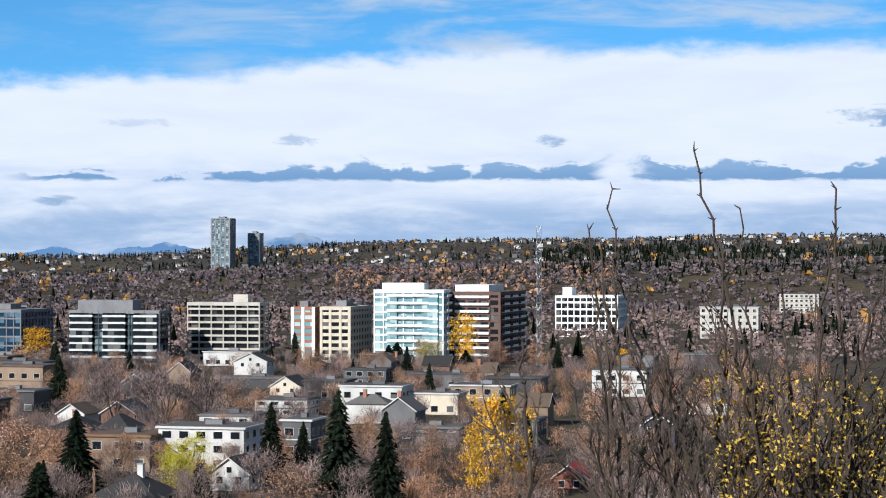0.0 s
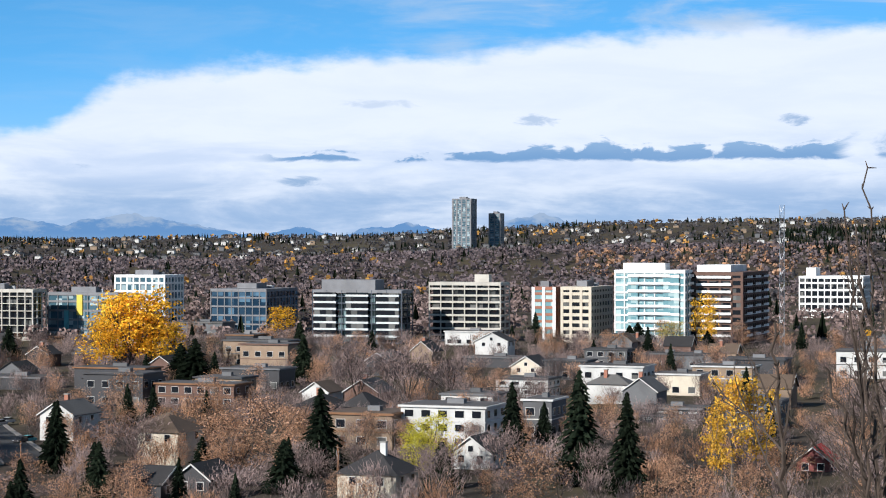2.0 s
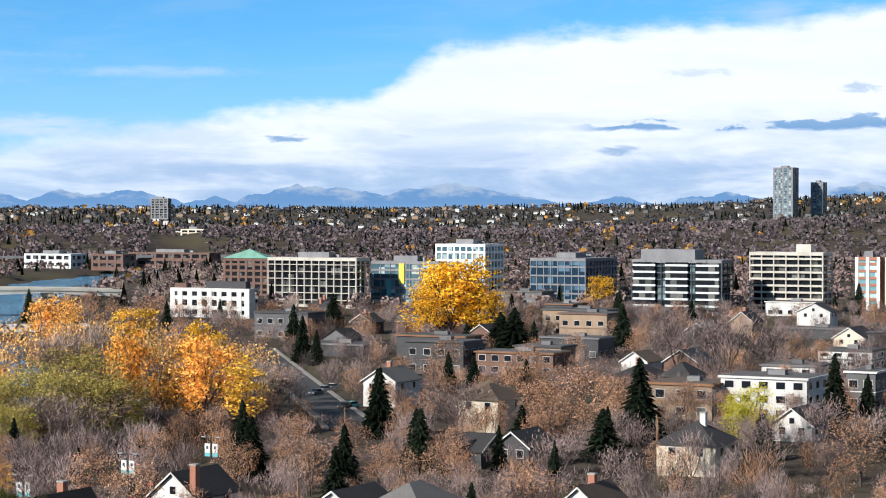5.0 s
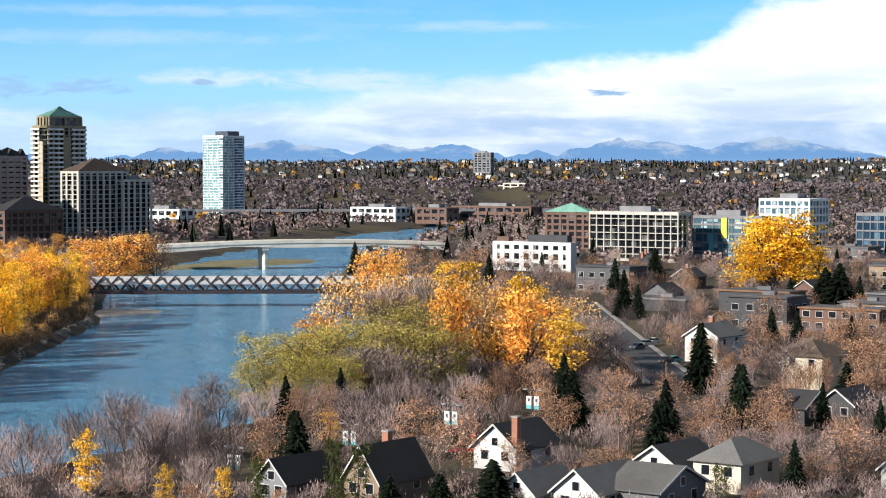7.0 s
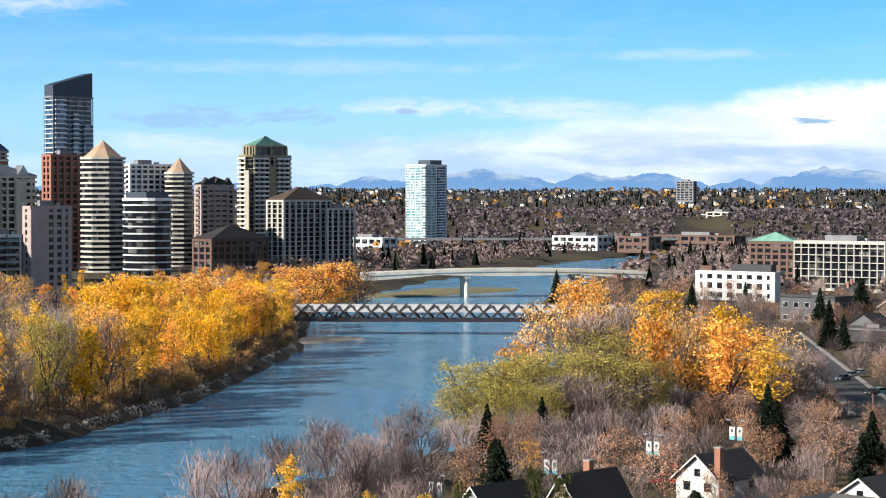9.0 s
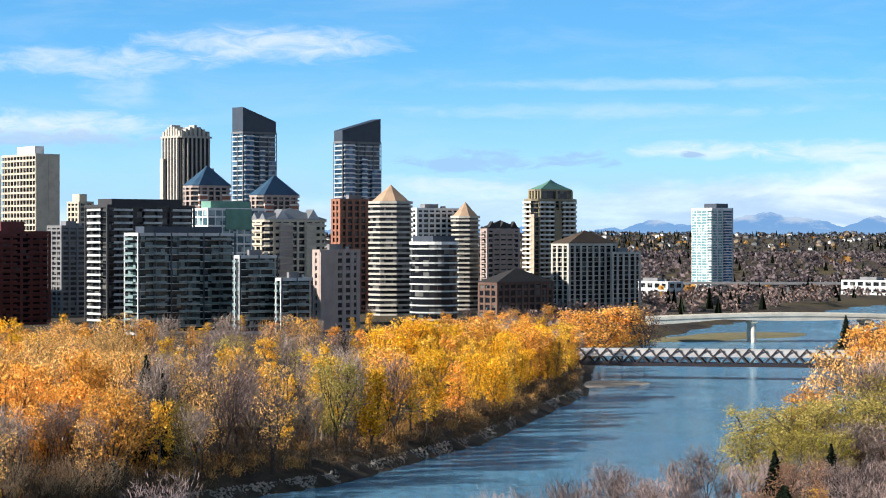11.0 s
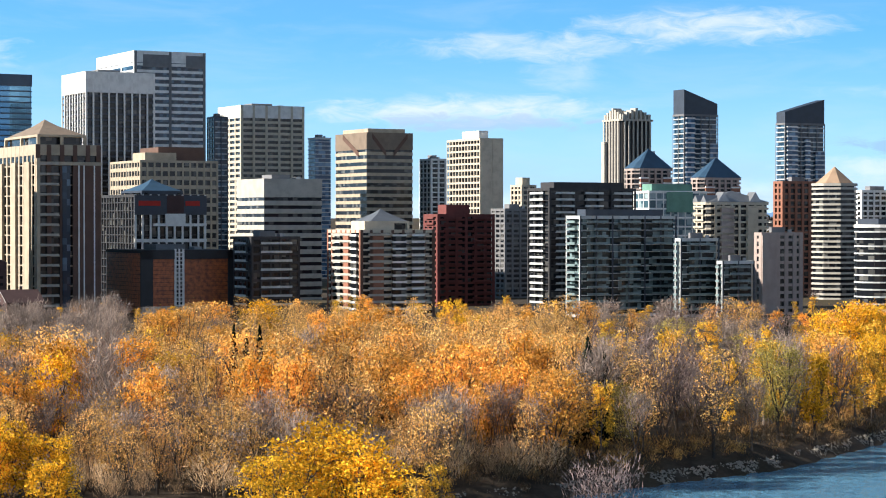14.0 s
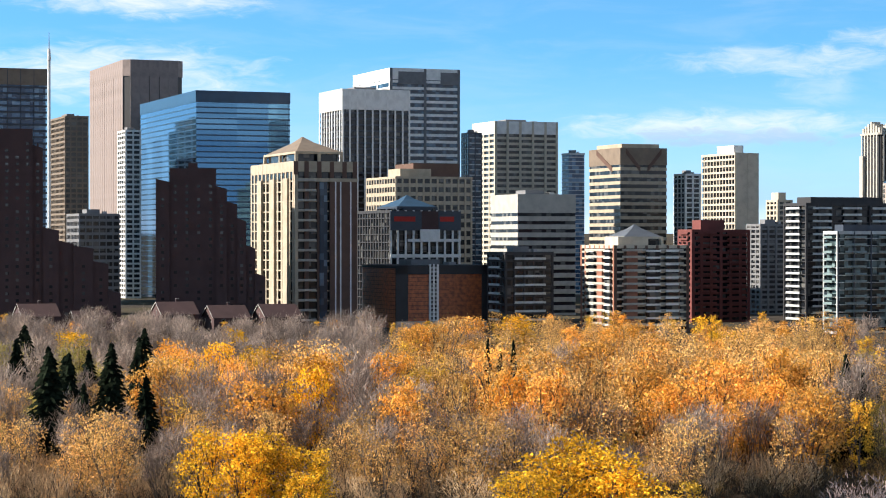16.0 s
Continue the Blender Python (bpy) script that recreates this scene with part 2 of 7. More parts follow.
M["window_sky"] = window_material("window_sky", (0.03, 0.07, 0.14), (0.16, 0.28, 0.42), share=0.45)
M["window_pale"] = window_material("window_pale", (0.05, 0.10, 0.13), (0.34, 0.42, 0.44), share=0.45)
M["window_aqua"] = window_material("window_aqua", (0.13, 0.25, 0.28), (0.4, 0.5, 0.5), bay=2.4, share=0.4)
M["window_teal"] = window_material("window_teal", (0.012, 0.02, 0.023), (0.18, 0.25, 0.26), bay=2.2, share=0.3)
M["curtain_blue"] = window_material("curtain_blue", (0.055, 0.15, 0.27), (0.08, 0.2, 0.34), bay=30.0, storey=9.3, share=0.5, rough=0.05, metal=0.8)
M["leaf_yellow"] = leaf_material("leaf_yellow", (0.84, 0.45, 0.03), (0.95, 0.58, 0.06), through_light=0.34)
M["leaf_gold"] = leaf_material("leaf_gold", (0.74, 0.41, 0.045), (0.8, 0.52, 0.09), through_light=0.34)
M["leaf_orange"] = leaf_material("leaf_orange", (0.8, 0.36, 0.05), (0.86, 0.5, 0.16), through_light=0.34)
M["leaf_rust"] = leaf_material("leaf_rust", (0.36, 0.19, 0.105), (0.46, 0.29, 0.2))
M["leaf_green"] = leaf_material("leaf_green", (0.3, 0.25, 0.07), (0.6, 0.47, 0.14))
M["leaf_tan"] = leaf_material("leaf_tan", (0.7, 0.38, 0.14), (0.8, 0.53, 0.19), through_light=0.34)
M["leaf_shrub"] = leaf_material("leaf_shrub", (0.42, 0.29, 0.05), (0.6, 0.4, 0.08))
M["leaf_lime"] = leaf_material("leaf_lime", (0.46, 0.42, 0.04), (0.6, 0.52, 0.06))
M["needles"] = leaf_material("needles", (0.006, 0.0095, 0.0065), (0.017, 0.023, 0.014), through_light=0.1)
M["twig_brown"] = leaf_material("twig_brown", (0.17, 0.122, 0.112), (0.31, 0.235, 0.22), through_light=0.1)
M["twig_grey"] = leaf_material("twig_grey", (0.28, 0.215, 0.18), (0.44, 0.35, 0.3), through_light=0.2)
M["cedar_green"] = leaf_material("cedar_green", (0.035, 0.05, 0.016), (0.1, 0.11, 0.03), through_light=0.15)
M["twig_tan"] = leaf_material("twig_tan", (0.36, 0.25, 0.16), (0.56, 0.4, 0.24), through_light=0.2)
M["scrub"] = leaf_material("scrub", (0.1, 0.068, 0.043), (0.23, 0.16, 0.098), through_light=0.15)
# aerial haze is put into the next two colours as a lilac-grey tint
M["far_haze_leaf"] = leaf_material("far_haze_leaf", (0.03, 0.033, 0.036), (0.115, 0.098, 0.1), island=0.6)
M["far_haze_twig"] = leaf_material("far_haze_twig", (0.13, 0.104, 0.112), (0.235, 0.185, 0.185), island=0.5)
M["far_gold"] = leaf_material("far_gold", (0.34, 0.2, 0.05), (0.42, 0.2, 0.07))


def ground_material():
    m = bpy.data.materials.new("ground")
    m.use_nodes = True
    n = Nodes(m.node_tree)
    vec = n.add("ShaderNodeTexCoord").outputs["Object"]
    a = n.noise(vec, 0.012, 5.0)
    b_ = n.noise(vec, 0.15, 6.0, 0.7)
    c = n.noise(vec, 1.6, 4.0, 0.7)
    col = n.mix(n.step(b_, 0.35, 0.65), rgb(0.085, 0.068, 0.054), rgb(0.04, 0.033, 0.027))
    col = n.mix(n.step(a, 0.45, 0.62), col, rgb(0.085, 0.07, 0.042))
    v = n.math("ADD", n.math("MULTIPLY", c, 1.0), 0.5)
    col = n.mix(1.0, col, n.join(v, v, v), "MULTIPLY")
    s = n.add("ShaderNodeBsdfPrincipled")
    n.put(s.inputs["Base Color"], col)
    s.inputs["Roughness"].default_value = 0.95
    s.inputs["Specular IOR Level"].default_value = 0.1
    n.put(n.add("ShaderNodeOutputMaterial").inputs[0], s.outputs[0])
    return m


def water_material():
    m = bpy.data.materials.new("water")
    m.use_nodes = True
    n = Nodes(m.node_tree)
    vec = n.add("ShaderNodeTexCoord").outputs["Object"]
    big = n.noise(vec, 0.02, 3.0)
    rip = n.noise(vec, 0.3, 6.0, 0.68, 0.4)
    s = n.add("ShaderNodeBsdfPrincipled")
    # base blues are raised to carry part of the sky's reflection
    n.put(s.inputs["Base Color"], n.mix(big, rgb(0.075, 0.21, 0.35), rgb(0.15, 0.36, 0.54)))
    s.inputs["IOR"].default_value = 1.33
    s.inputs["Specular IOR Level"].default_value = 0.5
    n.put(s.inputs["Roughness"], n.step(big, 0.4, 0.65, 0.03, 0.08))
    k = n.add("ShaderNodeBump")
    n.put(k.inputs["Strength"], n.step(big, 0.42, 0.58, 0.4, 1.0))
    k.inputs["Distance"].default_value = 3.0
    n.put(k.inputs["Height"], rip)
    n.put(s.inputs["Normal"], k.outputs[0])
    n.put(n.add("ShaderNodeOutputMaterial").inputs[0], s.outputs[0])
    return m


M["ground"], M["water"] = ground_material(), water_material()


# ---- mesh tools ----
def to_mesh(name, verts, faces, mat, smooth=False):
    me = bpy.data.meshes.new(name)
    me.from_pydata(verts, [], faces)
    me.materials.append(mat)
    if smooth:
        me.polygons.foreach_set("use_smooth", [True] * len(me.polygons))
    me.update()
    return me


class Geo:
    """Collects the corners and faces of one mesh."""

    def __init__(self):
        self.v, self.f = [], []

    def box(self, x0, y0, z0, x1, y1, z1):
        k = len(self.v)
        self.v += [(x0, y0, z0), (x1, y0, z0), (x1, y1, z0), (x0, y1, z0), (x0, y0, z1), (x1, y0, z1), (x1, y1, z1), (x0, y1, z1)]
        self.f += [tuple(k + i for i in q) for q in ((0, 3, 2, 1), (4, 5, 6, 7), (0, 1, 5, 4), (1, 2, 6, 5), (2, 3, 7, 6), (3, 0, 4, 7))]
        return self

    def ring(self, pts, z0, z1, caps=True):
        """An upright prism over a plan outline."""
        k, c = len(self.v), len(pts)
        self.v += [(x, y, z0) for x, y in pts] + [(x, y, z1) for x, y in pts]
        self.f += [(k + i, k + (i + 1) % c, k + c + (i + 1) % c, k + c + i) for i in range(c)]
        if caps:
            self.f += [tuple(k + c + i for i in range(c)), tuple(k + i for i in reversed(range(c)))]
        return self

    def cone(self, pts, z0, apex, top=None):
        """A roof over an outline up to one point."""
        k, c = len(self.v), len(pts)
        self.v += [(x, y, z0) for x, y in pts] + [apex]
        self.f += [(k + i, k + (i + 1) % c, k + c) for i in range(c)] + [tuple(k + i for i in reversed(range(c)))]
        return self

    def tube(self, a, b, ra, rb, sides=5):
        a, b = Vector(a), Vector(b)
        way = b - a
        if way.length < 1e-6:
            return self
        way.normalize()
        side = way.orthogonal().normalized()
        up = way.cross(side)
        k = len(self.v)
        for p, r in ((a, ra), (b, rb)):
            for i in range(sides):
                w = 2 * math.pi * i / sides
                self.v.append(tuple(p + (side * math.cos(w) + up * math.sin(w)) * r))
        self.f += [(k + i, k + (i + 1) % sides, k + sides + (i + 1) % sides, k + sides + i) for i in range(sides)]
        self.f += [tuple(k + sides + i for i in range(sides))]
        return self

    def mesh(self, name, mat, smooth=False):
        return to_mesh(name, self.v, self.f, mat, smooth)


def thing(name, x, y, z, turn, label, category, group="", kind=""):
    ob = new(name)
    ob.empty_display_size = 0.5
    ob.matrix_basis = pose(x, y, z, 0, 0, turn)
    return tagged(ob, label, category, group, kind)


def part(name, geo, mat, parent, label="", smooth=False, at=None):
    me = geo if isinstance(geo, bpy.types.Mesh) else geo.mesh(name, mat, smooth)
    ob = new(name, me)
    ob.parent = parent
    if at:
        ob.location = at
    return tagged(ob, label)


# ---- lie of the land ----
def smooth(v, lo, hi):
    v = min(1.0, max(0.0, (v - lo) / (hi - lo)))
    return v * v * (3 - 2 * v)


# the river's middle line, with its half width
RIVER = [
    (-420, -500, 45), (-300, -200, 45), (-243, 90, 43), (-232, 255, 42), (-234, 325, 43), (-264, 422, 45), (-334, 570, 46), (-446, 742, 48),
    (-510, 885, 47), (-575, 1060, 52), (-680, 1400, 36), (-740, 1750, 28), (-1000, 2300, 20),
]


def river_side(x, y):
    """Metres from the water's edge: negative in the water."""
    best = 1e9
    for (ax, ay, aw), (bx, by, bw) in zip(RIVER, RIVER[1:]):
        dx, dy = bx - ax, by - ay
        t = min(1.0, max(0.0, ((x - ax) * dx + (y - ay) * dy) / (dx * dx + dy * dy)))
        best = min(best, math.hypot(x - ax - dx * t, y - ay - dy * t) - (aw + (bw - aw) * t))
    return best


def land(x, y):
    r = math.hypot(x, y)
    a = math.degrees(math.atan2(-x, y))
    z = 0.0
    if r < 110:
        z = (EYE - 1.6) * (1 - smooth(r, 6, 95))
    if 150 < r < 2600:
        z -= 5.5 * (1 - smooth(river_side(x, y), -7, 6))
    if r > 1400:
        far = (0.45 * smooth(r, 2000, 2450) + 0.55 * smooth(r, 2600, 4300)) * (44 + 75 * (math.tan(radians(0.1)) + math.tan(radians(0.62)) * (1 - smooth(a, -6, 16))) / math.tan(radians(1.0)))
        n = noise.noise(Vector((x * 0.0022, y * 0.0022, 1.0))) * 9 * smooth(r, 1700, 2600)
        z += far + n
    return z


def make_ground():
    verts, faces, rows = [], [], []
    radii = [0.0] + [2.5 * 1.09 ** i for i in range(0, 44)] + [115 + 9 * i for i in range(0, 118)] + [1190 + 32 * i for i in range(0, 118)] + [4960]
    angles = [-180 + 6 * i for i in range(0, 26)] + [-24 + 0.6 * i for i in range(0, 190)] + [90 + 6 * i for i in range(0, 15)]
    for r in radii[1:]:
        for a in angles:
            x, y = -math.sin(radians(a)) * r, math.cos(radians(a)) * r
            verts.append((x, y, land(x, y) + (noise.noise(Vector((x * 0.05, y * 0.05, 0))) * 0.5 if r > 100 else 0)))
    c = len(angles)
    for i in range(len(radii) - 2):
        for j in range(c):
            k = (j + 1) % c
            faces.append((i * c + j, i * c + k, (i + 1) * c + k, (i + 1) * c + j))
    verts.append((0, 0, EYE - 1.6))
    faces += [(len(verts) - 1, (j + 1) % c, j) for j in range(c)]
    tagged(new("ground", to_mesh("ground", verts, faces, M["ground"], True)), "valley floor of brown autumn grass and leaf litter", "ground", kind="structure")


make_ground()


def make_water():
    g, n = Geo(), []
    for i, (x, y, w) in enumerate(RIVER):
        a, b = RIVER[max(0, i - 1)], RIVER[min(len(RIVER) - 1, i + 1)]
        d = Vector((b[0] - a[0], b[1] - a[1])).normalized()
        g.v += [(x - d.y * (w + 9), y + d.x * (w + 9), -4.0), (x + d.y * (w + 9), y - d.x * (w + 9), -4.0)]
    g.f = [(2 * i + 1, 2 * i, 2 * i + 2, 2 * i + 3)[::-1] for i in range(len(RIVER) - 1)]
    me = g.mesh("water", M["water"])
    if me.polygons[0].normal.z < 0:
        me.flip_normals()
    tagged(new("water", me), "rippled blue river reflecting the sky", "river", kind="structure")


make_water()


# ---- trees ----
def limb(g, rng, a, way, length, radius, depth, tips, spread=0.55, sides=3, bend=0.25):
    """A tapered limb with forks; the ends go into tips."""
    p, d, n = Vector(a), Vector(way).normalized(), 2
    for i in range(n):
        q = p + d * length / n
        g.tube(p, q, radius * (1 - 0.35 * i / n), radius * (1 - 0.35 * (i + 1) / n), sides)
        p = q
        d = (d + Vector((rng.uniform(-bend, bend), rng.uniform(-bend, bend), rng.uniform(-0.05, 0.2)))).normalized()
        if depth and i == 0 and rng.random() < 0.8:
            e = (d + Vector((rng.gauss(0, spread), rng.gauss(0, spread), rng.uniform(0, 0.3)))).normalized()
            limb(g, rng, p, e, length * 0.62, radius * 0.5, depth - 1, tips, spread, 3, bend)
    if depth:
        for _ in range(2 if rng.random() < 0.6 else 3):
            e = (d + Vector((rng.gauss(0, spread), rng.gauss(0, spread), rng.uniform(-0.05, 0.35)))).normalized()
            limb(g, rng, p, e, length * rng.uniform(0.6, 0.8), radius * 0.58, depth - 1, tips, spread, 3, bend)
    else:
        tips.append((p, d))


def leaf_at(g, p, rng, size, flat=0.0):
    """One small spray of leaves."""
    n = Vector((rng.gauss(0, 1), rng.gauss(0, 1), rng.gauss(flat, 1))).normalized()
    s = n.orthogonal().normalized()
    u = n.cross(s)
    w = rng.uniform(0, 6.283)
    s, u = s * math.cos(w) + u * math.sin(w), u * math.cos(w) - s * math.sin(w)
    k = len(g.v)
    a, b = size * rng.uniform(0.7, 1.3), size * rng.uniform(0.45, 0.9)
    g.v += [tuple(p - s * a * 0.5), tuple(p + s * a * 0.35 + u * b * 0.3), tuple(p - u * b * 0.6 + n * size * 0.2)]
    g.f.append((k, k + 1, k + 2))


def broad_tree(seed, height, width, leaves, size, depth=3, slender=False):
    """Meshes of a leafy tree: trunk with limbs, crown. The trunk stands at the origin."""
    rng = random.Random(seed)
    t, c, tips = Geo(), Geo(), []
    fork = height * rng.uniform(0.16, 0.26)
    t.tube((0, 0, -0.6), (0, 0, fork), height * 0.019, height * 0.014, 6)
    n = 4 if not slender else 3
    for i in range(n):
        w = 6.283 * (i + rng.uniform(-0.3, 0.3)) / n
        lean = 0.42 if not slender else 0.16
        limb(t, rng, (0, 0, fork * rng.uniform(0.8, 1.0)), (math.cos(w) * lean, math.sin(w) * lean, 1), height * 0.3, height * 0.009, depth - 1, tips, 0.42 if not slender else 0.2)
    # clumps sit round the ends of the limbs, squeezed into the crown's outline
    lobes = [Vector((p.x, p.y, p.z)) for p, d in tips]
    low = [Vector((p.x * 0.8, p.y * 0.8, p.z * f)) for p in lobes for f in (0.8, 0.62, 0.45) if rng.random() < 0.55]
    lobes += low[:len(low) // 2]
    hx = max(1e-3, max(math.hypot(p.x, p.y) for p in lobes))
    hz = max(p.z for p in lobes)
    lobes = [Vector((p.x / hx * width * 0.42, p.y / hx * width * 0.42, p.z / hz * height * 0.93)) for p in lobes]
    # clumps that fill an egg-shaped crown
    for _ in range(int(len(lobes) * 0.8)):
        e = Vector((rng.gauss(0, 1), rng.gauss(0, 1), rng.gauss(0, 1))).normalized() * rng.uniform(0.68, 1.04)
        sq = 1.0 - 0.25 * max(0.0, e.z)
        lobes.append(Vector((e.x * width * 0.43 * sq, e.y * width * 0.43 * sq, height * (0.57 + 0.37 * e.z))))
    for _ in range(leaves):
        p = rng.choice(lobes)
        r = width * (0.056 if not slender else 0.075)
        q = p + Vector((rng.gauss(0, r), rng.gauss(0, r), rng.gauss(-0.1 * r, r * 0.8)))
        q.z = min(max(q.z, fork * 0.8), height * 1.02)
        leaf_at(c, q, rng, size)
    for k, (x, y, z) in enumerate(t.v):
        if z > fork:
            s = (z - fork) / (hz - fork)
            t.v[k] = (x * (1 + (width * 0.42 / hx - 1) * s), y * (1 + (width * 0.42 / hx - 1) * s), fork + (z - fork) * (height * 0.93 - fork) / (hz - fork))
    return t, c


def bare_tree(seed, height, width, twigs, sliver):
    """A leafless tree: trunk with limbs, and a crown of fine twigs."""
    rng = random.Random(seed)
    t, c, tips = Geo(), Geo(), []
    fork = height * rng.uniform(0.15, 0.25)
    t.tube((0, 0, -0.6), (0, 0, fork), height * 0.02, height * 0.015, 6)
    for i in range(4):
        w = 6.283 * (i + rng.uniform(-0.3, 0.3)) / 4
        limb(t, rng, (0, 0, fork * rng.uniform(0.8, 1)), (math.cos(w) * 0.5, math.sin(w) * 0.5, 1), height * 0.3, height * 0.0095, 2, tips, 0.45)
    hx = max(math.hypot(p.x, p.y) for p, d in tips)
    hz = max(p.z for p, d in tips)
    ends = [(Vector((p.x / hx * width * 0.4, p.y / hx * width * 0.4, p.z / hz * height * 0.86)), d) for p, d in tips]
    for _ in range(twigs):
        p, d = rng.choice(ends)
        r = width * 0.1
        p = p + Vector((rng.gauss(0, r), rng.gauss(0, r), rng.gauss(-r * 0.4, r)))
        out = (d + Vector((rng.gauss(0, 0.55), rng.gauss(0, 0.55), rng.gauss(0.25, 0.4)))).normalized()
        l = height * rng.uniform(0.05, 0.12)
        s = out.orthogonal().normalized()
        if rng.random() < 0.5:
            s = out.cross(s)
        k = len(c.v)
        c.v += [tuple(p - s * sliver), tuple(p + s * sliver), tuple(p + out * l)]
        c.f.append((k, k + 1, k + 2))
    for k, (x, y, z) in enumerate(t.v):
        if z > fork:
            s = (z - fork) / (hz - fork)
            t.v[k] = (x * (1 + (width * 0.4 / hx - 1) * s), y * (1 + (width * 0.4 / hx - 1) * s), fork + (z - fork) * (height * 0.86 - fork) / (hz - fork))
    return t, c


def spruce(seed, height, width, boughs=26):
    """A spruce: a straight trunk and whorls of drooping boughs made of many small sprays."""
    rng = random.Random(seed)
    t, c = Geo(), Geo()
    t.tube((0, 0, -0.6), (0, 0, height), height * 0.014, 0.02, 5)
    for i in range(boughs):
        s = i / (boughs - 1)
        z = height * (0.07 + 0.92 * s)
        reach = width * 0.5 * (1 - s) ** 0.8 + 0.12
        n = max(4, int(11 * (1 - s) + 4))
        for j in range(n):
            w = 6.283 * (j + rng.uniform(-0.4, 0.4)) / n
            l = reach * rng.uniform(0.65, 1.15)
            d = Vector((math.cos(w), math.sin(w), 0))
            side = Vector((-d.y, d.x, 0))
            for m in range(4):
                u = (m + rng.uniform(0.3, 1.0)) / 4
                p = d * l * u + Vector((0, 0, z - 0.35 * l * u * u + rng.uniform(-0.15, 0.15)))
                b = (0.5 + 0.3 * l * (1 - u)) * rng.uniform(0.5, 1.0)
                k = len(c.v)
                tip = p + d * (0.35 + 0.22 * l) + Vector((0, 0, -0.25 - 0.1 * l))
                c.v += [tuple(p - side * b + Vector((0, 0, -0.3))), tuple(tip), tuple(p + side * b + Vector((0, 0, -0.3))), tuple(p + Vector((0, 0, 0.15)))]
                c.f += [(k, k + 1, k + 3), (k + 1, k + 2, k + 3)]
    return t, c


KINDS = {}


def tree_kind(key, name, label, shapes, bark, leaf, crown):
    KINDS[key] = (name, label, [(t.mesh(name + "_trunk", M[bark]), c.mesh(name + "_" + crown, M[leaf])) for t, c in shapes], crown)


_broad = [broad_tree(10 + i, 16, 9.5 + i % 2, 2300, 0.56) for i in range(5)]
_slim = [broad_tree(20 + i, 17, 6.5, 1500, 0.54, slender=True) for i in range(4)]
_open = [broad_tree(120 + i, 18, 8.0, 800, 0.46, slender=i % 2 == 0) for i in range(4)]
_bare = [bare_tree(30 + i, 13, 12, 1000, 0.06) for i in range(4)]
_tall = [bare_tree(40 + i, 17, 8.5, 850, 0.06) for i in range(4)]
_fine = [broad_tree(70 + i, 16, 11, 5200, 0.34) for i in range(2)]
_spruce = [spruce(50 + i, 15, 7.0 + i * 0.5, 30) for i in range(3)]
_thin = [broad_tree(60 + i, 15, 12, 1700, 0.46) for i in range(4)]
tree_kind("yellow", "yellow_poplar", "poplar tree full of bright yellow autumn leaves", _broad, "bark", "leaf_yellow", "crown")
tree_kind("gold", "golden_cottonwood", "tall slender cottonwood with golden autumn leaves", _slim, "pale_bark", "leaf_gold", "crown")
tree_kind("orange", "orange_cottonwood", "cottonwood with burnt orange autumn leaves", _broad, "bark", "leaf_orange", "crown")
tree_kind("rust", "rusty_elm", "elm with thin brown dried leaves", _thin, "bark", "leaf_rust", "crown")
tree_kind("column", "columnar_aspen", "narrow upright aspen with golden leaves", _slim, "bark", "leaf_gold", "crown")
tree_kind("cedar", "columnar_cedar", "narrow dark green cedar beside houses", _slim, "bark", "cedar_green", "crown")
tree_kind("tan", "thinning_cottonwood", "cottonwood with thin tan and gold leaves", _thin, "pale_bark", "leaf_tan", "crown")
tree_kind("green", "willow", "spreading willow still olive green and yellow", _fine, "bark", "leaf_green", "crown")
tree_kind("lime", "lime_tree", "tree with lime yellow leaves beside houses", _fine, "bark", "leaf_lime", "crown")
tree_kind("spruce", "spruce", "dark green spruce with drooping boughs", _spruce, "bark", "needles", "crown")
tree_kind("bare", "bare_ash", "leafless tree with fine pinkish brown twigs", _bare, "bark", "twig_brown", "crown")
tree_kind("grey", "bare_poplar", "tall leafless grey poplar with upright twigs", _tall, "pale_bark", "twig_grey", "crown")
tree_kind("stemmy", "thinning_poplar", "tall poplar with dark stems and a few tan leaves", _open, "bark", "leaf_tan", "crown")
tree_kind("ochre", "ochre_poplar", "tall poplar with dark stems and thin golden leaves", _open, "bark", "leaf_gold", "crown")
SIZE = {"stemmy": 18, "ochre": 18, "yellow": 16, "gold": 17, "orange": 16, "rust": 15, "tan": 15, "green": 16, "lime": 16, "spruce": 15, "bare": 13, "grey": 17, "column": 17, "cedar": 17}
_rng = random.Random(5)


def tree(key, x, y, height, wide=1.0, group="", z=None):
    name, label, shapes, crown = KINDS[key]
    trunk, top = _rng.choice(shapes)
    if not group:
        height -= land(x, y)
    s = height / SIZE[key]
    ob = new(name, trunk)
    ob.matrix_basis = pose(x, y, land(x, y) if z is None else z, 0, 0, _rng.uniform(0, 360)) @ Matrix.Diagonal((s * wide, s * wide, s, 1))
    tagged(ob, label, "tree", group)
    new(crown, top).parent = ob
    return ob


BUILT = []


def clear_of(x, y, gap):
    return all((x - bx) ** 2 + (y - by) ** 2 > (hw + hd + gap) ** 2 or abs((x - bx) * c + (y - by) * s) > hw + gap or abs(-(x - bx) * s + (y - by) * c) > hd + gap for bx, by, hw, hd, c, s in BUILT)


TAKEN = {}


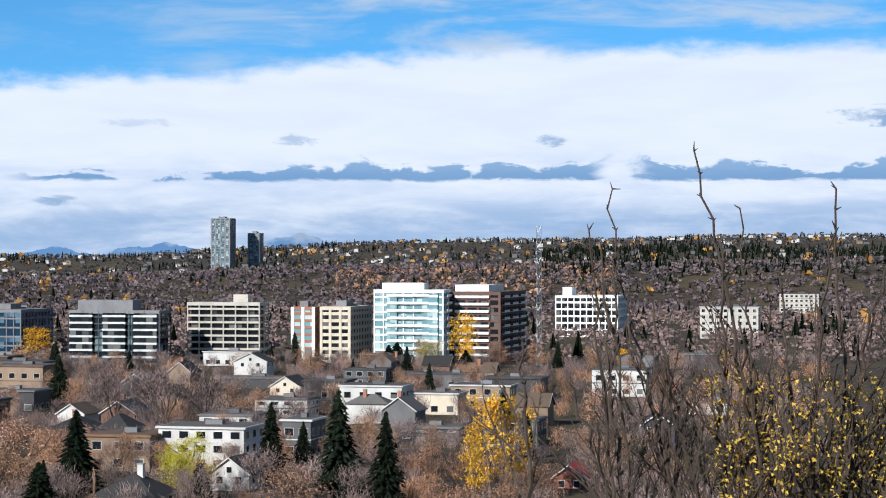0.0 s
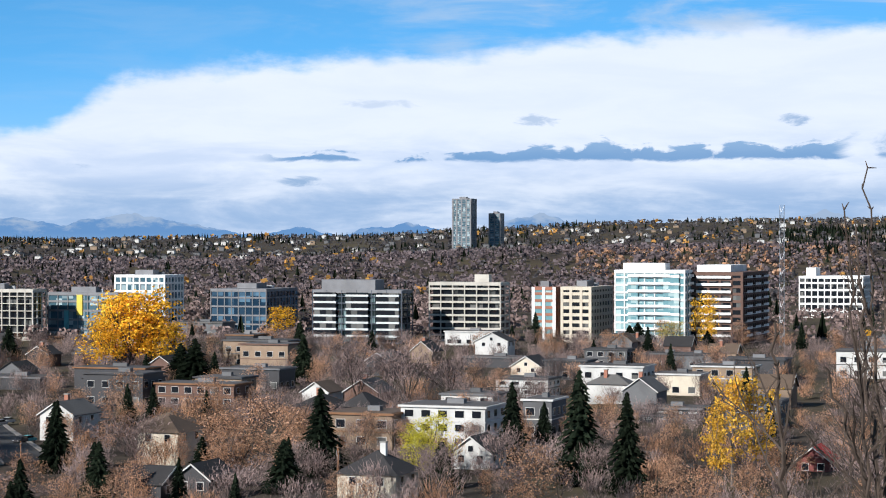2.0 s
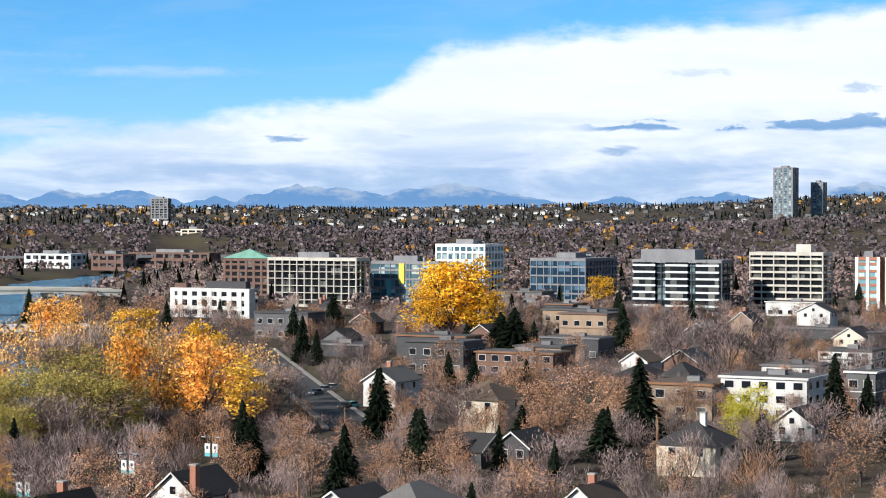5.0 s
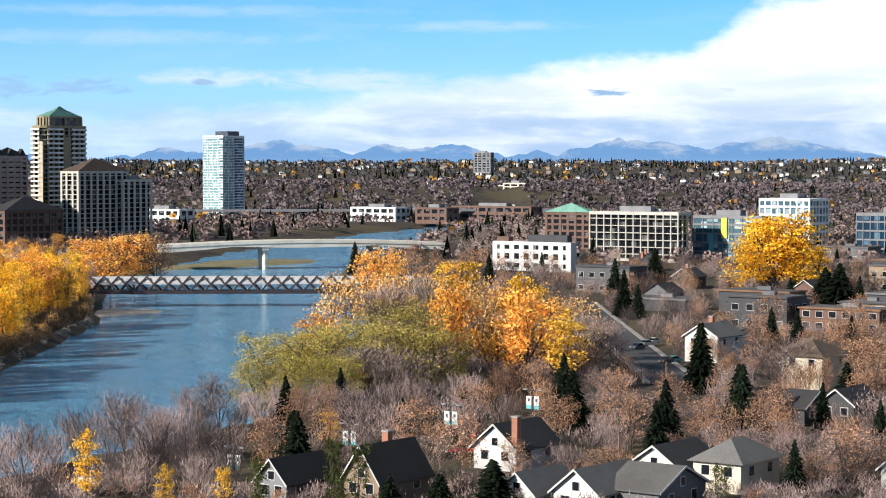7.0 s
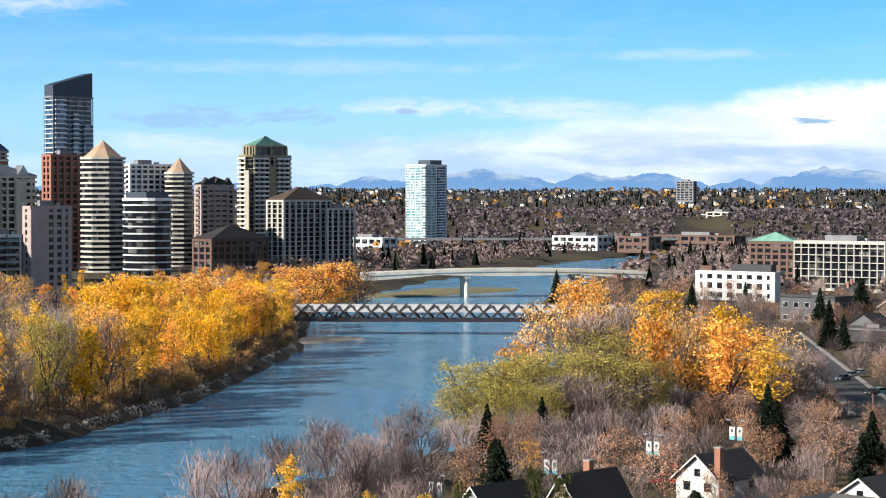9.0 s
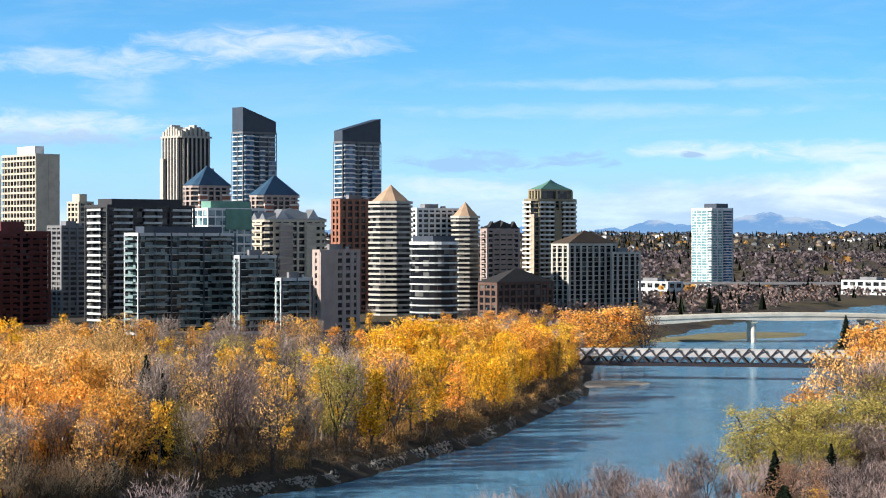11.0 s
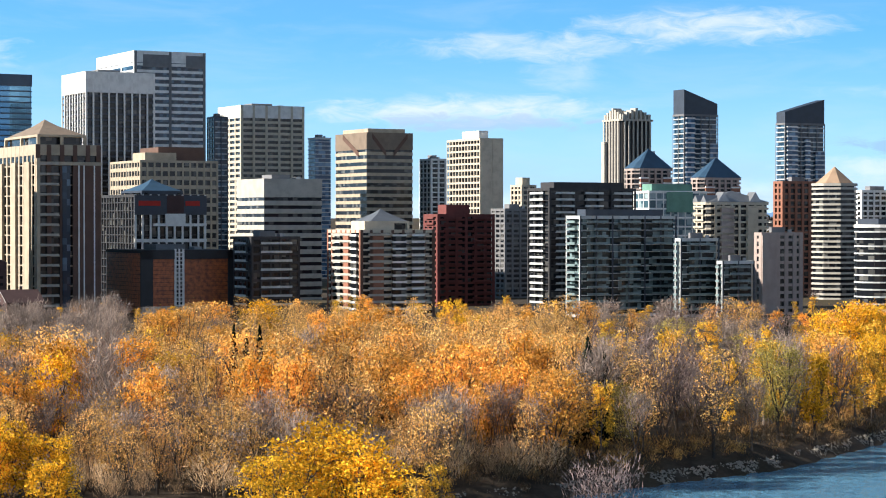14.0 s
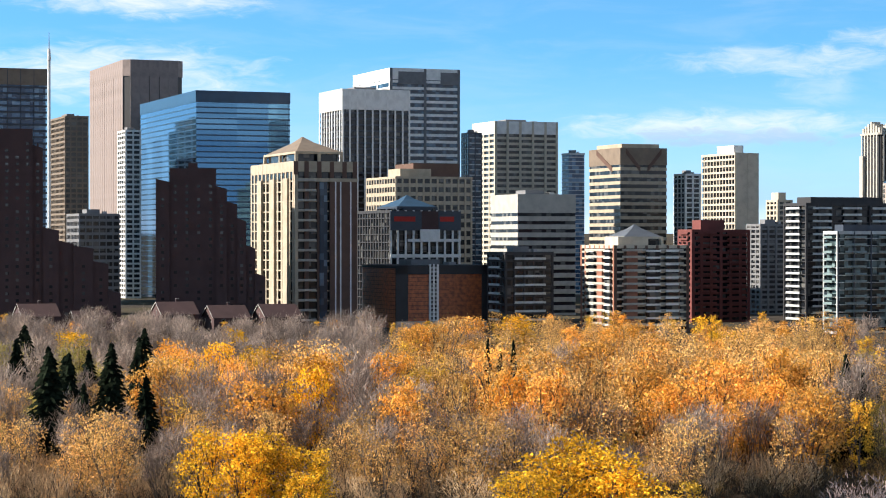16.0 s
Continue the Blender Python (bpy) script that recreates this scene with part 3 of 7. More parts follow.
def free_spot(x, y, gap):
    k = (int(x // 12), int(y // 12))
    for i in (-1, 0, 1):
        for j in (-1, 0, 1):
            if any((x - a) ** 2 + (y - b) ** 2 < gap * gap for a, b in TAKEN.get((k[0] + i, k[1] + j), ())):
                return False
    TAKEN.setdefault(k, []).append((x, y))
    return True


def polar(yaw, d):
    return -math.sin(radians(yaw)) * d, math.cos(radians(yaw)) * d


def scatter(n, yaw0, yaw1, d0, d1, mix, h0, h1, gap, group, seed, bias=1.0, shore=6.0, wide=1.0, side=None, reach=None):
    """Up to n trees over a sector of the plan, out of the water and off the houses. mix: kinds and their shares."""
    rng = random.Random(seed)
    kinds, shares = zip(*mix)
    for _ in range(n):
        yaw = rng.uniform(yaw0, yaw1)
        d = math.sqrt(d0 * d0 + (d1 * d1 - d0 * d0) * rng.random() ** bias)
        x, y = polar(yaw, d)
        if river_side(x, y) < shore or not clear_of(x, y, 3.0):
            continue
        if side is not None and side * (x - river_x(y)) < 0:
            continue
        if reach and river_side(x, y) > reach:
            continue
        if not free_spot(x, y, gap * rng.uniform(0.75, 1.25)):
            continue
        # kinds grow in patches
        w = noise.noise(Vector((x * 0.016, y * 0.016, seed))) * 0.5 + 0.5
        u = min(0.999, max(0, 0.5 * rng.random() + 0.5 * min(1, max(0, (w - 0.2) / 0.6))))
        total, k = 0.0, 0
        for k, share in enumerate(shares):
            total += share / sum(shares)
            if u < total:
                break
        h = rng.uniform(h0, h1)
        tree(kinds[k], x, y, h * (1.1 if kinds[k] == "spruce" else 1), wide * rng.uniform(0.85, 1.15), group)


def river_x(y):
    """x of the river's middle line at y."""
    for (ax, ay, _), (bx, by, _) in zip(RIVER, RIVER[1:]):
        if ay <= y <= by:
            return ax + (bx - ax) * (y - ay) / (by - ay)
    return RIVER[0][0] if y < RIVER[0][1] else RIVER[-1][0]


# ---- buildings ----
GRID = -12.0
TURN = GRID + 90.0


def outline(w, d, cut=0.0, curve=0):
    """Plan of a building, its north-east corner at the origin, w to the west and d to the south; cut: corners taken off."""
    if curve:
        return [(w / 2 + w / 2 * math.cos(6.2832 * i / curve), d / 2 + d / 2 * math.sin(6.2832 * i / curve)) for i in range(curve)]
    if cut:
        return [(cut, 0), (w - cut, 0), (w, cut), (w, d - cut), (w - cut, d), (cut, d), (0, d - cut), (0, cut)]
    return [(0, 0), (w, 0), (w, d), (0, d)]


def grown(pts, m):
    """The outline moved outwards by m metres."""
    out, c = [], len(pts)
    for i in range(c):
        p, a, b = Vector(pts[i]), Vector(pts[i - 1]), Vector(pts[(i + 1) % c])
        n1, n2 = Vector(((p - a).y, -(p - a).x)).normalized(), Vector(((b - p).y, -(b - p).x)).normalized()
        n = n1 + n2
        out.append(tuple(p + n * (m / max(0.3, n.dot(n1)))))
    return out


def tower(name, label, x, y, w, d, h, wall="concrete", glass="window_dark", floors=None, band=1.2, pier=0.0, bay=3.6, proud=0.3, balcony=0.0,
          cut=0.0, curve=0, base=0.0, cap=1.5, roof=None, roof_h=0.0, roof_mat="flat_roof", pent=None, pier_mat=None, category="building", group="", crown_h=0.0, signs=False, gables=0, balcony_mat=None, east_mat=None, blank=False, chevron=False, spine=False, band_mat=None, corner=0.0, cap_mat=None, extra=(), lantern=None):
    """A building of real storeys: a glazed core, a spandrel ring at each floor, upright piers, balconies and a roof."""
    ob = thing(name, x, y, base, TURN, label, category, group)
    cx, cy = w / 2, d / 2
    rot = Matrix.Rotation(radians(TURN), 2)
    c = rot @ Vector((cx, cy))
    BUILT.append((x + c.x, y + c.y, abs(w) / 2, abs(d) / 2, math.cos(radians(TURN)), math.sin(radians(TURN))))
    pts = outline(w, d, cut, curve)
    core = grown(pts, -proud)
    part("glazing", Geo().ring(core, 0, h - 0.2), M[glass], ob)
    n = floors or max(2, round(h / 3.1))
    step = h / n
    slab = Geo().ring(pts if not band_mat else grown(pts, -0.12), -band / 2, band / 2, True).mesh("spandrel", M[band_mat or wall])
    for i in range(1, n):
        if band:
            part("spandrel", slab, None, ob, at=(0, 0, i * step))
    part("plinth", Geo().ring(grown(pts, 0.05), -1.0, step * 0.35), M[wall], ob)
    part("parapet", Geo().ring(grown(pts, 0.06), h - cap, h), M[cap_mat or wall], ob)
    if balcony:
        b = balcony
        runs = max(1, int(w // 15))
        x0, x1 = w * 0.18 / runs, w * 0.82 / runs
        me = Geo().box(x0, -b, -0.12, x1, 0.1, 0.06).box(x0, -b, 0, x1, -b + 0.1, 1.0).mesh("balcony", M[balcony_mat or wall])
        rows_ = max(1, int(d // 20))
        y0, y1 = d * 0.2 / rows_, d * 0.8 / rows_
        me2 = Geo().box(-b, y0, -0.12, 0.1, y1, 0.06).box(-b, y0, 0, -b + 0.1, y1, 1.0).mesh("balcony", M[balcony_mat or wall])
        for i in range(1, n):
            z_ = i * step + band / 2 - 0.05
            for k in range(runs):
                part("balcony", me, None, ob, at=(w * k / runs, 0, z_))
            for k in range(rows_):
                part("balcony", me2, None, ob, at=(0, d * k / rows_, z_))
    if corner:
        me = Geo().box(w * 0.03, -corner, -0.12, w * 0.34, 0.1, 0.06).box(w * 0.03, -corner, 0, w * 0.34, -corner + 0.1, 1.0).mesh("balcony", M["concrete"])
        for i in range(1, n - 1):
            part("balcony", me, None, ob, at=(0, 0, i * step))
        part("bay_window", Geo().box(w * 0.4, -0.5, 1, w * 0.52, 0.2, h - step * 2), M["window_blue"], ob)
    if pier:
        pm = M[pier_mat or wall]
        up = Geo().box(-pier / 2, -0.12, 0, pier / 2, 0.35, h - 0.1).mesh("pier", pm)
        side = Geo().box(-0.12, -pier / 2, 0, 0.35, pier / 2, h - 0.1).mesh("pier", pm)
        k = max(1, round(w / bay))
        for i in [i for i in range(k + 1) if cut == 0 or cut < w * i / k < w - cut]:
            part("pier", up, None, ob, at=(min(max(w * i / k, cut + pier / 2), w - cut - pier / 2), 0, 0))
        k = max(1, round(d / bay))
        side = Geo().box(-0.12, -pier / 2, 0, 0.35, pier / 2, h - 0.1).mesh("pier", M[east_mat or wall])
        for i in [i for i in range(k + 1) if cut == 0 or cut < d * i / k < d - cut]:
            part("pier", side, None, ob, at=(0, min(max(d * i / k, cut + pier / 2), d - cut - pier / 2), 0))
    if crown_h:
        for i in range(7):
            q, k = 0.12 + 0.76 * i / 6, crown_h * (1.0 - 0.55 * abs(i - 3) / 3)
            part("fin", Geo().box(w * q - 1.2, d * 0.05, h - 1, w * q + 1.2, d * 0.3, h + k), M[wall], ob)
            part("fin", Geo().box(w * 0.05, d * q - 1.2, h - 1, w * 0.3, d * q + 1.2, h + k), M[wall], ob)
        part("crown_core", Geo().box(w * 0.3, d * 0.3, h - 1, w * 0.85, d * 0.85, h + crown_h * 0.75), M[wall], ob)
    if signs:
        for x0, x1 in ((0.05, 0.35), (0.7, 0.9)):
            part("sign", Geo().box(w * x0, -0.95, h - 6.0, w * x1, -0.1, h - 3.4), M["red_awning"], ob, "red lettering too far to read")
    for k in range(gables):
        for e in (0, 1):
            l = w if e == 0 else d
            m_, g_ = l * (k + 0.5) / gables, min(4.0, l / gables * 0.36)
            g = Geo()
            tri = [(m_ - g_, h - 0.2), (m_ + g_, h - 0.2), (m_, h + g_ * 1.3)]
            g.v = [(a, -0.15, z) if e == 0 else (-0.15, a, z) for a, z in tri] + [(a, d * 0.4, z) if e == 0 else (w * 0.4, a, z) for a, z in tri]
            g.f = [(0, 1, 2), (3, 5, 4), (0, 3, 4, 1), (1, 4, 5, 2), (2, 5, 3, 0)]
            part("gable", g, M[roof_mat if roof else wall], ob)
    if blank:
        part("blank_wall", Geo().box(w * 0.03, -0.4, 0.5, w * 0.48, 0.3, h - 0.5), M[wall], ob)
        part("blank_wall", Geo().box(w * 0.52, -0.4, 0.5, w * 0.97, 0.3, h - 0.5), M[wall], ob)
    if chevron:
        for x0, x1 in ((0.12, 0.42), (0.88, 0.58)):
            g = Geo().box(0, -0.35, 0, 1, -0.05, 3.0)
            g.v = [(w * (x0 + (x1 - x0) * vx), vy, h - 4 - 13 * vx + vz * 1.2) for vx, vy, vz in g.v]
            part("chevron", g, M["brown_brick"], ob)
        g = Geo().box(-0.35, 0, 0, -0.05, 1, 3.0)
        g.v = [(vx, d * (0.25 + 0.5 * vy), h - 17 + 13 * vy + vz * 1.2) for vx, vy, vz in g.v]
        part("chevron", g, M["brown_brick"], ob)
    if spine:
        part("spine", Geo().box(w * 0.36, -1.2, 0, w * 0.46, 0.2, h + 0.5), M["white_panel"], ob)
        for i in range(n):
            for q in (0.385, 0.425):
                part("spine_window", Geo().box(w * q - 0.5, -1.25, i * step + 0.9, w * q + 0.5, -1.15, i * step + 2.4), M["window_dark"], ob)
    if roof == "pyramid":
        eaves = grown(pts, 0.4) if cut < 5 else [(cx + (px - cx) * 0.84, cy + (py - cy) * 0.84) for px, py in pts]
        part("roof", Geo().cone(eaves, h + 0.01, (cx, cy, h + roof_h)), M[roof_mat], ob)
    elif roof == "wedge_left" or roof == "wedge_right":
        g = Geo().box(0.4, 0.4, h, w - 0.4, d - 0.4, h + roof_h)
        for i in (4, 5, 6, 7):
            vx, vy, vz = g.v[i]
            low = (vx < w / 2) if roof == "wedge_right" else (vx > w / 2)
            g.v[i] = (vx, vy, h + roof_h * (0.45 if low else 1.0))
        part("roof_screen", g, M[roof_mat], ob)
    else:
        part("roof", Geo().ring(grown(pts, -0.5), h - 0.6, h - 0.35), M["flat_roof"], ob)
        if not pent:
            part("roof_plant", Geo().box(w * 0.3, d * 0.35, h - 0.4, w * 0.62, d * 0.7, h + 2.6), M["grey_panel"], ob)
            part("roof_vent", Geo().box(w * 0.7, d * 0.3, h - 0.4, w * 0.78, d * 0.45, h + 1.4), M["steel"], ob)
    for q in extra:
        # bays and strips on a front: side, from, to, how far out, foot and head as shares of the height
        side_, u0, u1, out, z0, z1, mat_, lines = q
        if side_ == "e":
            box_ = (w * u0, -out, h * z0, w * u1, 0.2, h * z1)
        else:
            box_ = (-out, d * u0, h * z0, 0.2, d * u1, h * z1)
        bay_ = part("bay" if lines else "wall_strip", Geo().box(*box_), M[mat_], ob)
        if lines:
            g = Geo()
            for i in range(n):
                if h * z0 <= i * step < h * z1:
                    g.box(box_[0] - 0.25, box_[1] - 0.25, i * step, box_[3] + (0.25 if side_ == "e" else 0), box_[4] + (0.25 if side_ == "s" else 0), i * step + step * 0.3)
            tagged(part("bay_banding", g, M[lines], bay_), kind="stuff")
    if lantern:
        # a set-back storey on posts under a flared hip roof
        inset, lh, rh, body_, top_ = lantern
        a_ = [(cx + (px - cx) * inset, cy + (py - cy) * inset) for px, py in pts]
        part("loggia", Geo().ring([(cx + (px - cx) * inset * 0.9, cy + (py - cy) * inset * 0.9) for px, py in pts], h - 0.4, h + lh), M["window_dark"], ob)
        for px, py in a_ + [((ax_ + bx_) / 2, (ay_ + by_) / 2) for (ax_, ay_), (bx_, by_) in zip(a_, a_[1:] + a_[:1])]:
            part("post", Geo().box(px - 0.7, py - 0.7, h - 0.4, px + 0.7, py + 0.7, h + lh), M[body_], ob)
        part("cornice", Geo().ring(grown(a_, 0.6), h + lh, h + lh + 1.1), M[body_], ob)
        b_ = [(cx + (px - cx) * 0.3, cy + (py - cy) * 0.3) for px, py in a_]
        g, c_ = Geo(), len(a_)
        g.v = [(px, py, h + lh + 1.1) for px, py in a_] + [(px, py, h + lh + 1.1 + rh * 0.62) for px, py in b_] + [(cx, cy, h + lh + 1.1 + rh)]
        g.f = [(i, (i + 1) % c_, c_ + (i + 1) % c_, c_ + i) for i in range(c_)] + [(c_ + i, c_ + (i + 1) % c_, 2 * c_) for i in range(c_)]
        part("hip_roof", g, M[top_], ob)
    for q in (pent or ()):
        x0, x1, y0, y1, ph, pmat = q
        part("penthouse", Geo().box(w * x0, d * y0, h - 0.4, w * x1, d * y1, h + ph), M[pmat], ob)
    return ob


tower("office_block", "dark glass office block with pale floor bands", -142.4, 929.1, 14.3, 43.0, 24.0, floors=8, wall='slate_metal', glass='window_teal', pier=0.25, bay=7, proud=1.0, band=0.5, band_mat='slate_metal', cap_mat='grey_panel', extra=[('s', 0.03, 0.27, 0.8, 0.08, 0.95, 'window_dark', 'slab_pale'), ('s', 0.37, 0.61, 0.8, 0.08, 0.95, 'window_dark', 'slab_pale'), ('s', 0.73, 0.97, 0.8, 0.08, 0.95, 'window_dark', 'slab_pale')], pent=[(0.05, 0.8, 0.3, 0.9, 4.5, 'grey_panel')])
tower("apartment_block", "beige concrete apartment block with recessed balconies", -101.2, 954.7, 13.4, 34.5, 27.1, floors=9, pent=[(0.3, 0.6, 0.2, 0.4, 3.5, 'concrete')], glass='window_dark', band=0.9, proud=1.5, pier=0.45, bay=5.6, wall='concrete')
tower("apartment_block", "red and grey mid-rise apartment block", -76.9, 961.9, 8.2, 11.3, 25.0, wall='rust_brick', glass='window_aqua', floors=8, pier=1.4, bay=5, east_mat='white_panel')
tower("apartment_block", "pale yellow mid-rise with brown side", -60.2, 953.1, 37.1, 14.3, 25.2, wall='cream', floors=8, pier=1.2, bay=4.5, band=1.4)
tower("condominium", "white condominium with turquoise glass", -18.0, 929.8, 14.3, 31.6, 33.1, wall='white_panel', glass='window_aqua', floors=10, band=0.8, pier=0.5, bay=4.5, balcony=1.3, pent=[(0.2, 0.8, 0.3, 0.9, 3, 'white_panel')], extra=[('s', 0.08, 0.3, 0.7, 0.05, 0.95, 'window_aqua', 'white_panel'), ('s', 0.66, 0.8, 0.7, 0.05, 0.95, 'window_aqua', 'white_panel')])
tower("condominium", "brown brick condominium with white balconies", 7.0, 938.0, 57.2, 25.6, 32.1, wall='brown_brick', floors=10, pier=1.0, bay=5, balcony=1.3, balcony_mat='white_panel', pent=[(0.2, 0.8, 0.3, 0.9, 3, 'white_panel')])
tower("hotel", "long white slab building with balconies", 81.2, 1297.5, 40.2, 38.7, 25.2, wall='white_panel', floors=6, pier=0.6, bay=4, pent=[(0.1, 0.5, 0.75, 0.9, 5, 'white_panel')])
tower("apartment_block", "white framed mid-rise with brown balconies", -317.8, 948.2, 12.5, 49.5, 23.5, floors=7, bay=4.2, wall='concrete', pier=0.5, band=0.35, proud=1.9)
tower("apartment_block", "mid-rise with yellow and turquoise panels", -283.5, 969.4, 8.5, 37.4, 21.6, wall='grey_panel', glass='window_pale', floors=5, band=1.0, pier=0.4, bay=5, extra=[('s', 0.12, 0.22, 0.5, 0.3, 0.75, 'yellow_panel', None), ('s', 0.5, 0.58, 0.5, 0.5, 0.95, 'yellow_panel', None), ('s', 0.7, 0.76, 0.5, 0.2, 0.6, 'teal_panel', None)])
tower("hospital", "white building with ribbed upper storeys", -306.6, 1139.5, 23.1, 31.2, 27.5, wall='white_panel', glass='window_pale', floors=6, pier=0.8, bay=4)
tower("office_block", "blue-grey glass mid-rise with white slabs", -226.8, 1035.5, 38.8, 30.7, 22.1, wall='grey_panel', glass='window_blue', floors=5, band=0.8, pier=0.4, bay=4)
tower("brick_hall", "brown brick building with a green hipped roof", -409.8, 1074.5, 7.3, 29.5, 20.3, wall='brown_brick', floors=6, pier=1.5, bay=5, roof='pyramid', roof_h=5, roof_mat='green_roof')
tower("apartment_block", "white flat-roofed low-rise with brick end", -328.5, 837.9, 4.4, 40.5, 12.6, wall='white_paint', floors=3, band=1.7, pier=2.4, bay=5, pent=[(0.1, 0.9, 0.05, 0.55, 3, 'charcoal'), (0.1, 0.9, 0.8, 0.95, 2, 'brown_brick')])
tower("tower_block", "pale residential tower on the far ridge", -357.6, 2978.6, 24.8, 28.6, 71.6, wall='grey_panel', glass='window_pale', floors=20, band=0.9, pier=2.2, bay=7, base=38)
tower("tower_block", "dark residential tower on the far ridge", -321.9, 3033.0, 18.3, 17.8, 51.6, wall='grey_panel', glass='window_pale', floors=14, pier=2, bay=9, base=38)
tower("tower_block", "grey block on the wooded ridge", -1279.5, 2933.1, 8.8, 31.6, 30.2, wall='grey_panel', floors=8, pier=2, bay=9, base=38)
tower("hall", "beige block on the wooded hillside", -923.2, 2215.3, 9.0, 31.2, 17.7, wall='cream', floors=4, pier=2, bay=9, base=10)
tower("glass_tower", "slender pale blue glass residential tower", -971.3, 1632.9, 27.6, 24.7, 73.3, wall='white_panel', floors=30, pier=0.4, bay=7, pent=[(0.4, 0.95, 0.2, 0.8, 4, 'slate_metal')], glass='window_aqua', band=0.5, extra=[('s', 0.0, 0.16, 0.8, 0.02, 0.97, 'window_pale', 'white_panel'), ('e', 0.55, 0.9, 0.8, 0.02, 0.97, 'window_sky', 'white_panel')])
tower("low_hall", "white low hall beside the railway viaduct", -770.7, 1571.1, 21.3, 48.0, 12.0, floors=2, band=2.8, pier=2.2, bay=8, wall='slab_pale')
tower("low_hall", "dark low hall beside the railway viaduct", -720.3, 1561.9, 17.0, 31.8, 12.2, wall='brown_brick', floors=2, band=2.8, pier=2.2, bay=8)
tower("low_hall", "pale exhibition hall near the river", -872.4, 1400.5, 17.0, 46.0, 12.5, floors=2, band=2.8, pier=2.2, bay=8, wall='slab_pale')
tower("low_hall", "long brown shed beside the viaduct", -680.4, 1644.8, 16.8, 82.6, 12.1, wall='brown_brick', floors=2, band=2.8, pier=2.2, bay=9)
tower("residential_tower", "tan residential tower with a green copper crown", -783.8, 1099.2, 39.5, 12.9, 70.9, floors=24, cut=3, glass='window_dark', band=0.5, pier=1.6, bay=4.5, proud=1.2, balcony=1.2, balcony_mat='white_panel', wall='olive_stone', lantern=(0.8, 5.0, 6.5, 'olive_stone', 'green_roof'), extra=[('s', 0.0, 0.3, 0.6, 0.0, 0.86, 'tan_stone', 'tan_stone'), ('e', 0.42, 0.58, 0.7, 0.0, 0.9, 'olive_stone', None)])
tower("condominium", "pale concrete condominium with a brown hip roof", -732.1, 1062.2, 41.5, 15.6, 42.5, floors=15, roof='pyramid', roof_h=8, roof_mat='brown_shingle', glass='window_dark', bay=5.2, band=0.4, proud=1.3, wall='concrete', pier=1.5)
tower("condominium", "stepped pale concrete condominium wing", -721.4, 1093.4, 25.3, 6.3, 37.3, floors=13, pier=1.6, bay=5.2, band=0.4, proud=1.3, wall='concrete')
tower("brick_hall", "old brick hall with a dark hipped roof", -713.8, 964.6, 43.6, 16.5, 20.6, wall='brown_brick', floors=5, pier=1.5, bay=5, roof='pyramid', roof_h=8, roof_mat='dark_shingle')
tower("condominium", "glass condominium with deep balconies and pale slabs", -720.8, 693.1, 54.7, 12.5, 47.8, floors=14, glass='window_teal', pent=[(0.1, 0.9, 0.3, 0.9, 3, 'slate_metal')], wall='slab_pale', band=0.35, pier=0.7, bay=9, pier_mat='slate_metal', proud=1.2, balcony=1.5, balcony_mat='balcony_glass')
tower("condominium", "lower glass condominium wing with terraces", -690.2, 729.1, 22.2, 4.7, 37.2, floors=11, glass='window_teal', wall='slab_pale', band=0.35, pier=0.7, bay=9, pier_mat='slate_metal', proud=1.2, balcony=1.5, balcony_mat='balcony_glass')
tower("condominium", "lowest glass condominium wing with roof terrace", -675.9, 742.4, 18.5, 4.6, 26.6, floors=8, glass='window_teal', wall='slab_pale', band=0.35, pier=0.7, bay=9, pier_mat='slate_metal', proud=1.2, balcony=1.5, balcony_mat='balcony_glass')
tower("residential_tower", "dark glass tower with many balconies", -789.1, 737.4, 52.3, 22.1, 62.3, glass='window_dark', floors=19, proud=1.0, pier_mat='charcoal', pent=[(0.1, 0.9, 0.2, 0.8, 3, 'charcoal')], wall='charcoal', band=0.5, pier=0.9, bay=7, balcony=1.3, balcony_mat='slab_pale')
tower("apartment_tower", "dark red brick apartment tower", -865.1, 727.0, 35.0, 16.0, 49.2, wall='red_brick', floors=16, balcony=1.2, pent=[(0.2, 0.6, 0.2, 0.8, 5, 'red_brick')], band=1.2, pier=1.6, bay=5.5, proud=1.3, glass='window_dark')
tower("apartment_tower", "white concrete tower with a blank side", -1049.8, 918.6, 17.5, 45.8, 100.3, floors=24, pier=0.7, bay=4, proud=0.8, blank=True, pent=[(0.1, 0.5, 0.1, 0.6, 5, 'white_panel')], wall='cream', band=1.3)
tower("fluted_tower", "tall tower of fluted pale stone ribs", -1202.7, 1201.5, 32.2, 29.9, 127.7, floors=22, cut=2, crown_h=9, glass='charcoal', wall='concrete', pier=1.5, bay=4.2, proud=2.0, band=0.0, extra=[('e', 0.84, 0.97, 2.2, 0, 0.8, 'concrete', None), ('s', 0.7, 0.85, 2.2, 0, 0.86, 'concrete', None)])
tower("wedge_tower", "blue glass tower with a slanting dark top", -1132.5, 1200.0, 32.1, 15.4, 128.7, wall='grey_panel', floors=34, proud=0.9, roof='wedge_left', roof_mat='slate_metal', roof_h=19, glass='window_blue', band_mat='slab_pale', band=0.8, pier=0.5, bay=8, extra=[('e', 0.05, 0.3, 0.9, 0.03, 0.98, 'window_sky', 'white_panel'), ('e', 0.5, 0.62, 0.7, 0.03, 0.9, 'window_sky', 'white_panel'), ('e', 0.75, 0.97, 0.9, 0.03, 0.82, 'window_sky', 'slab_pale')])
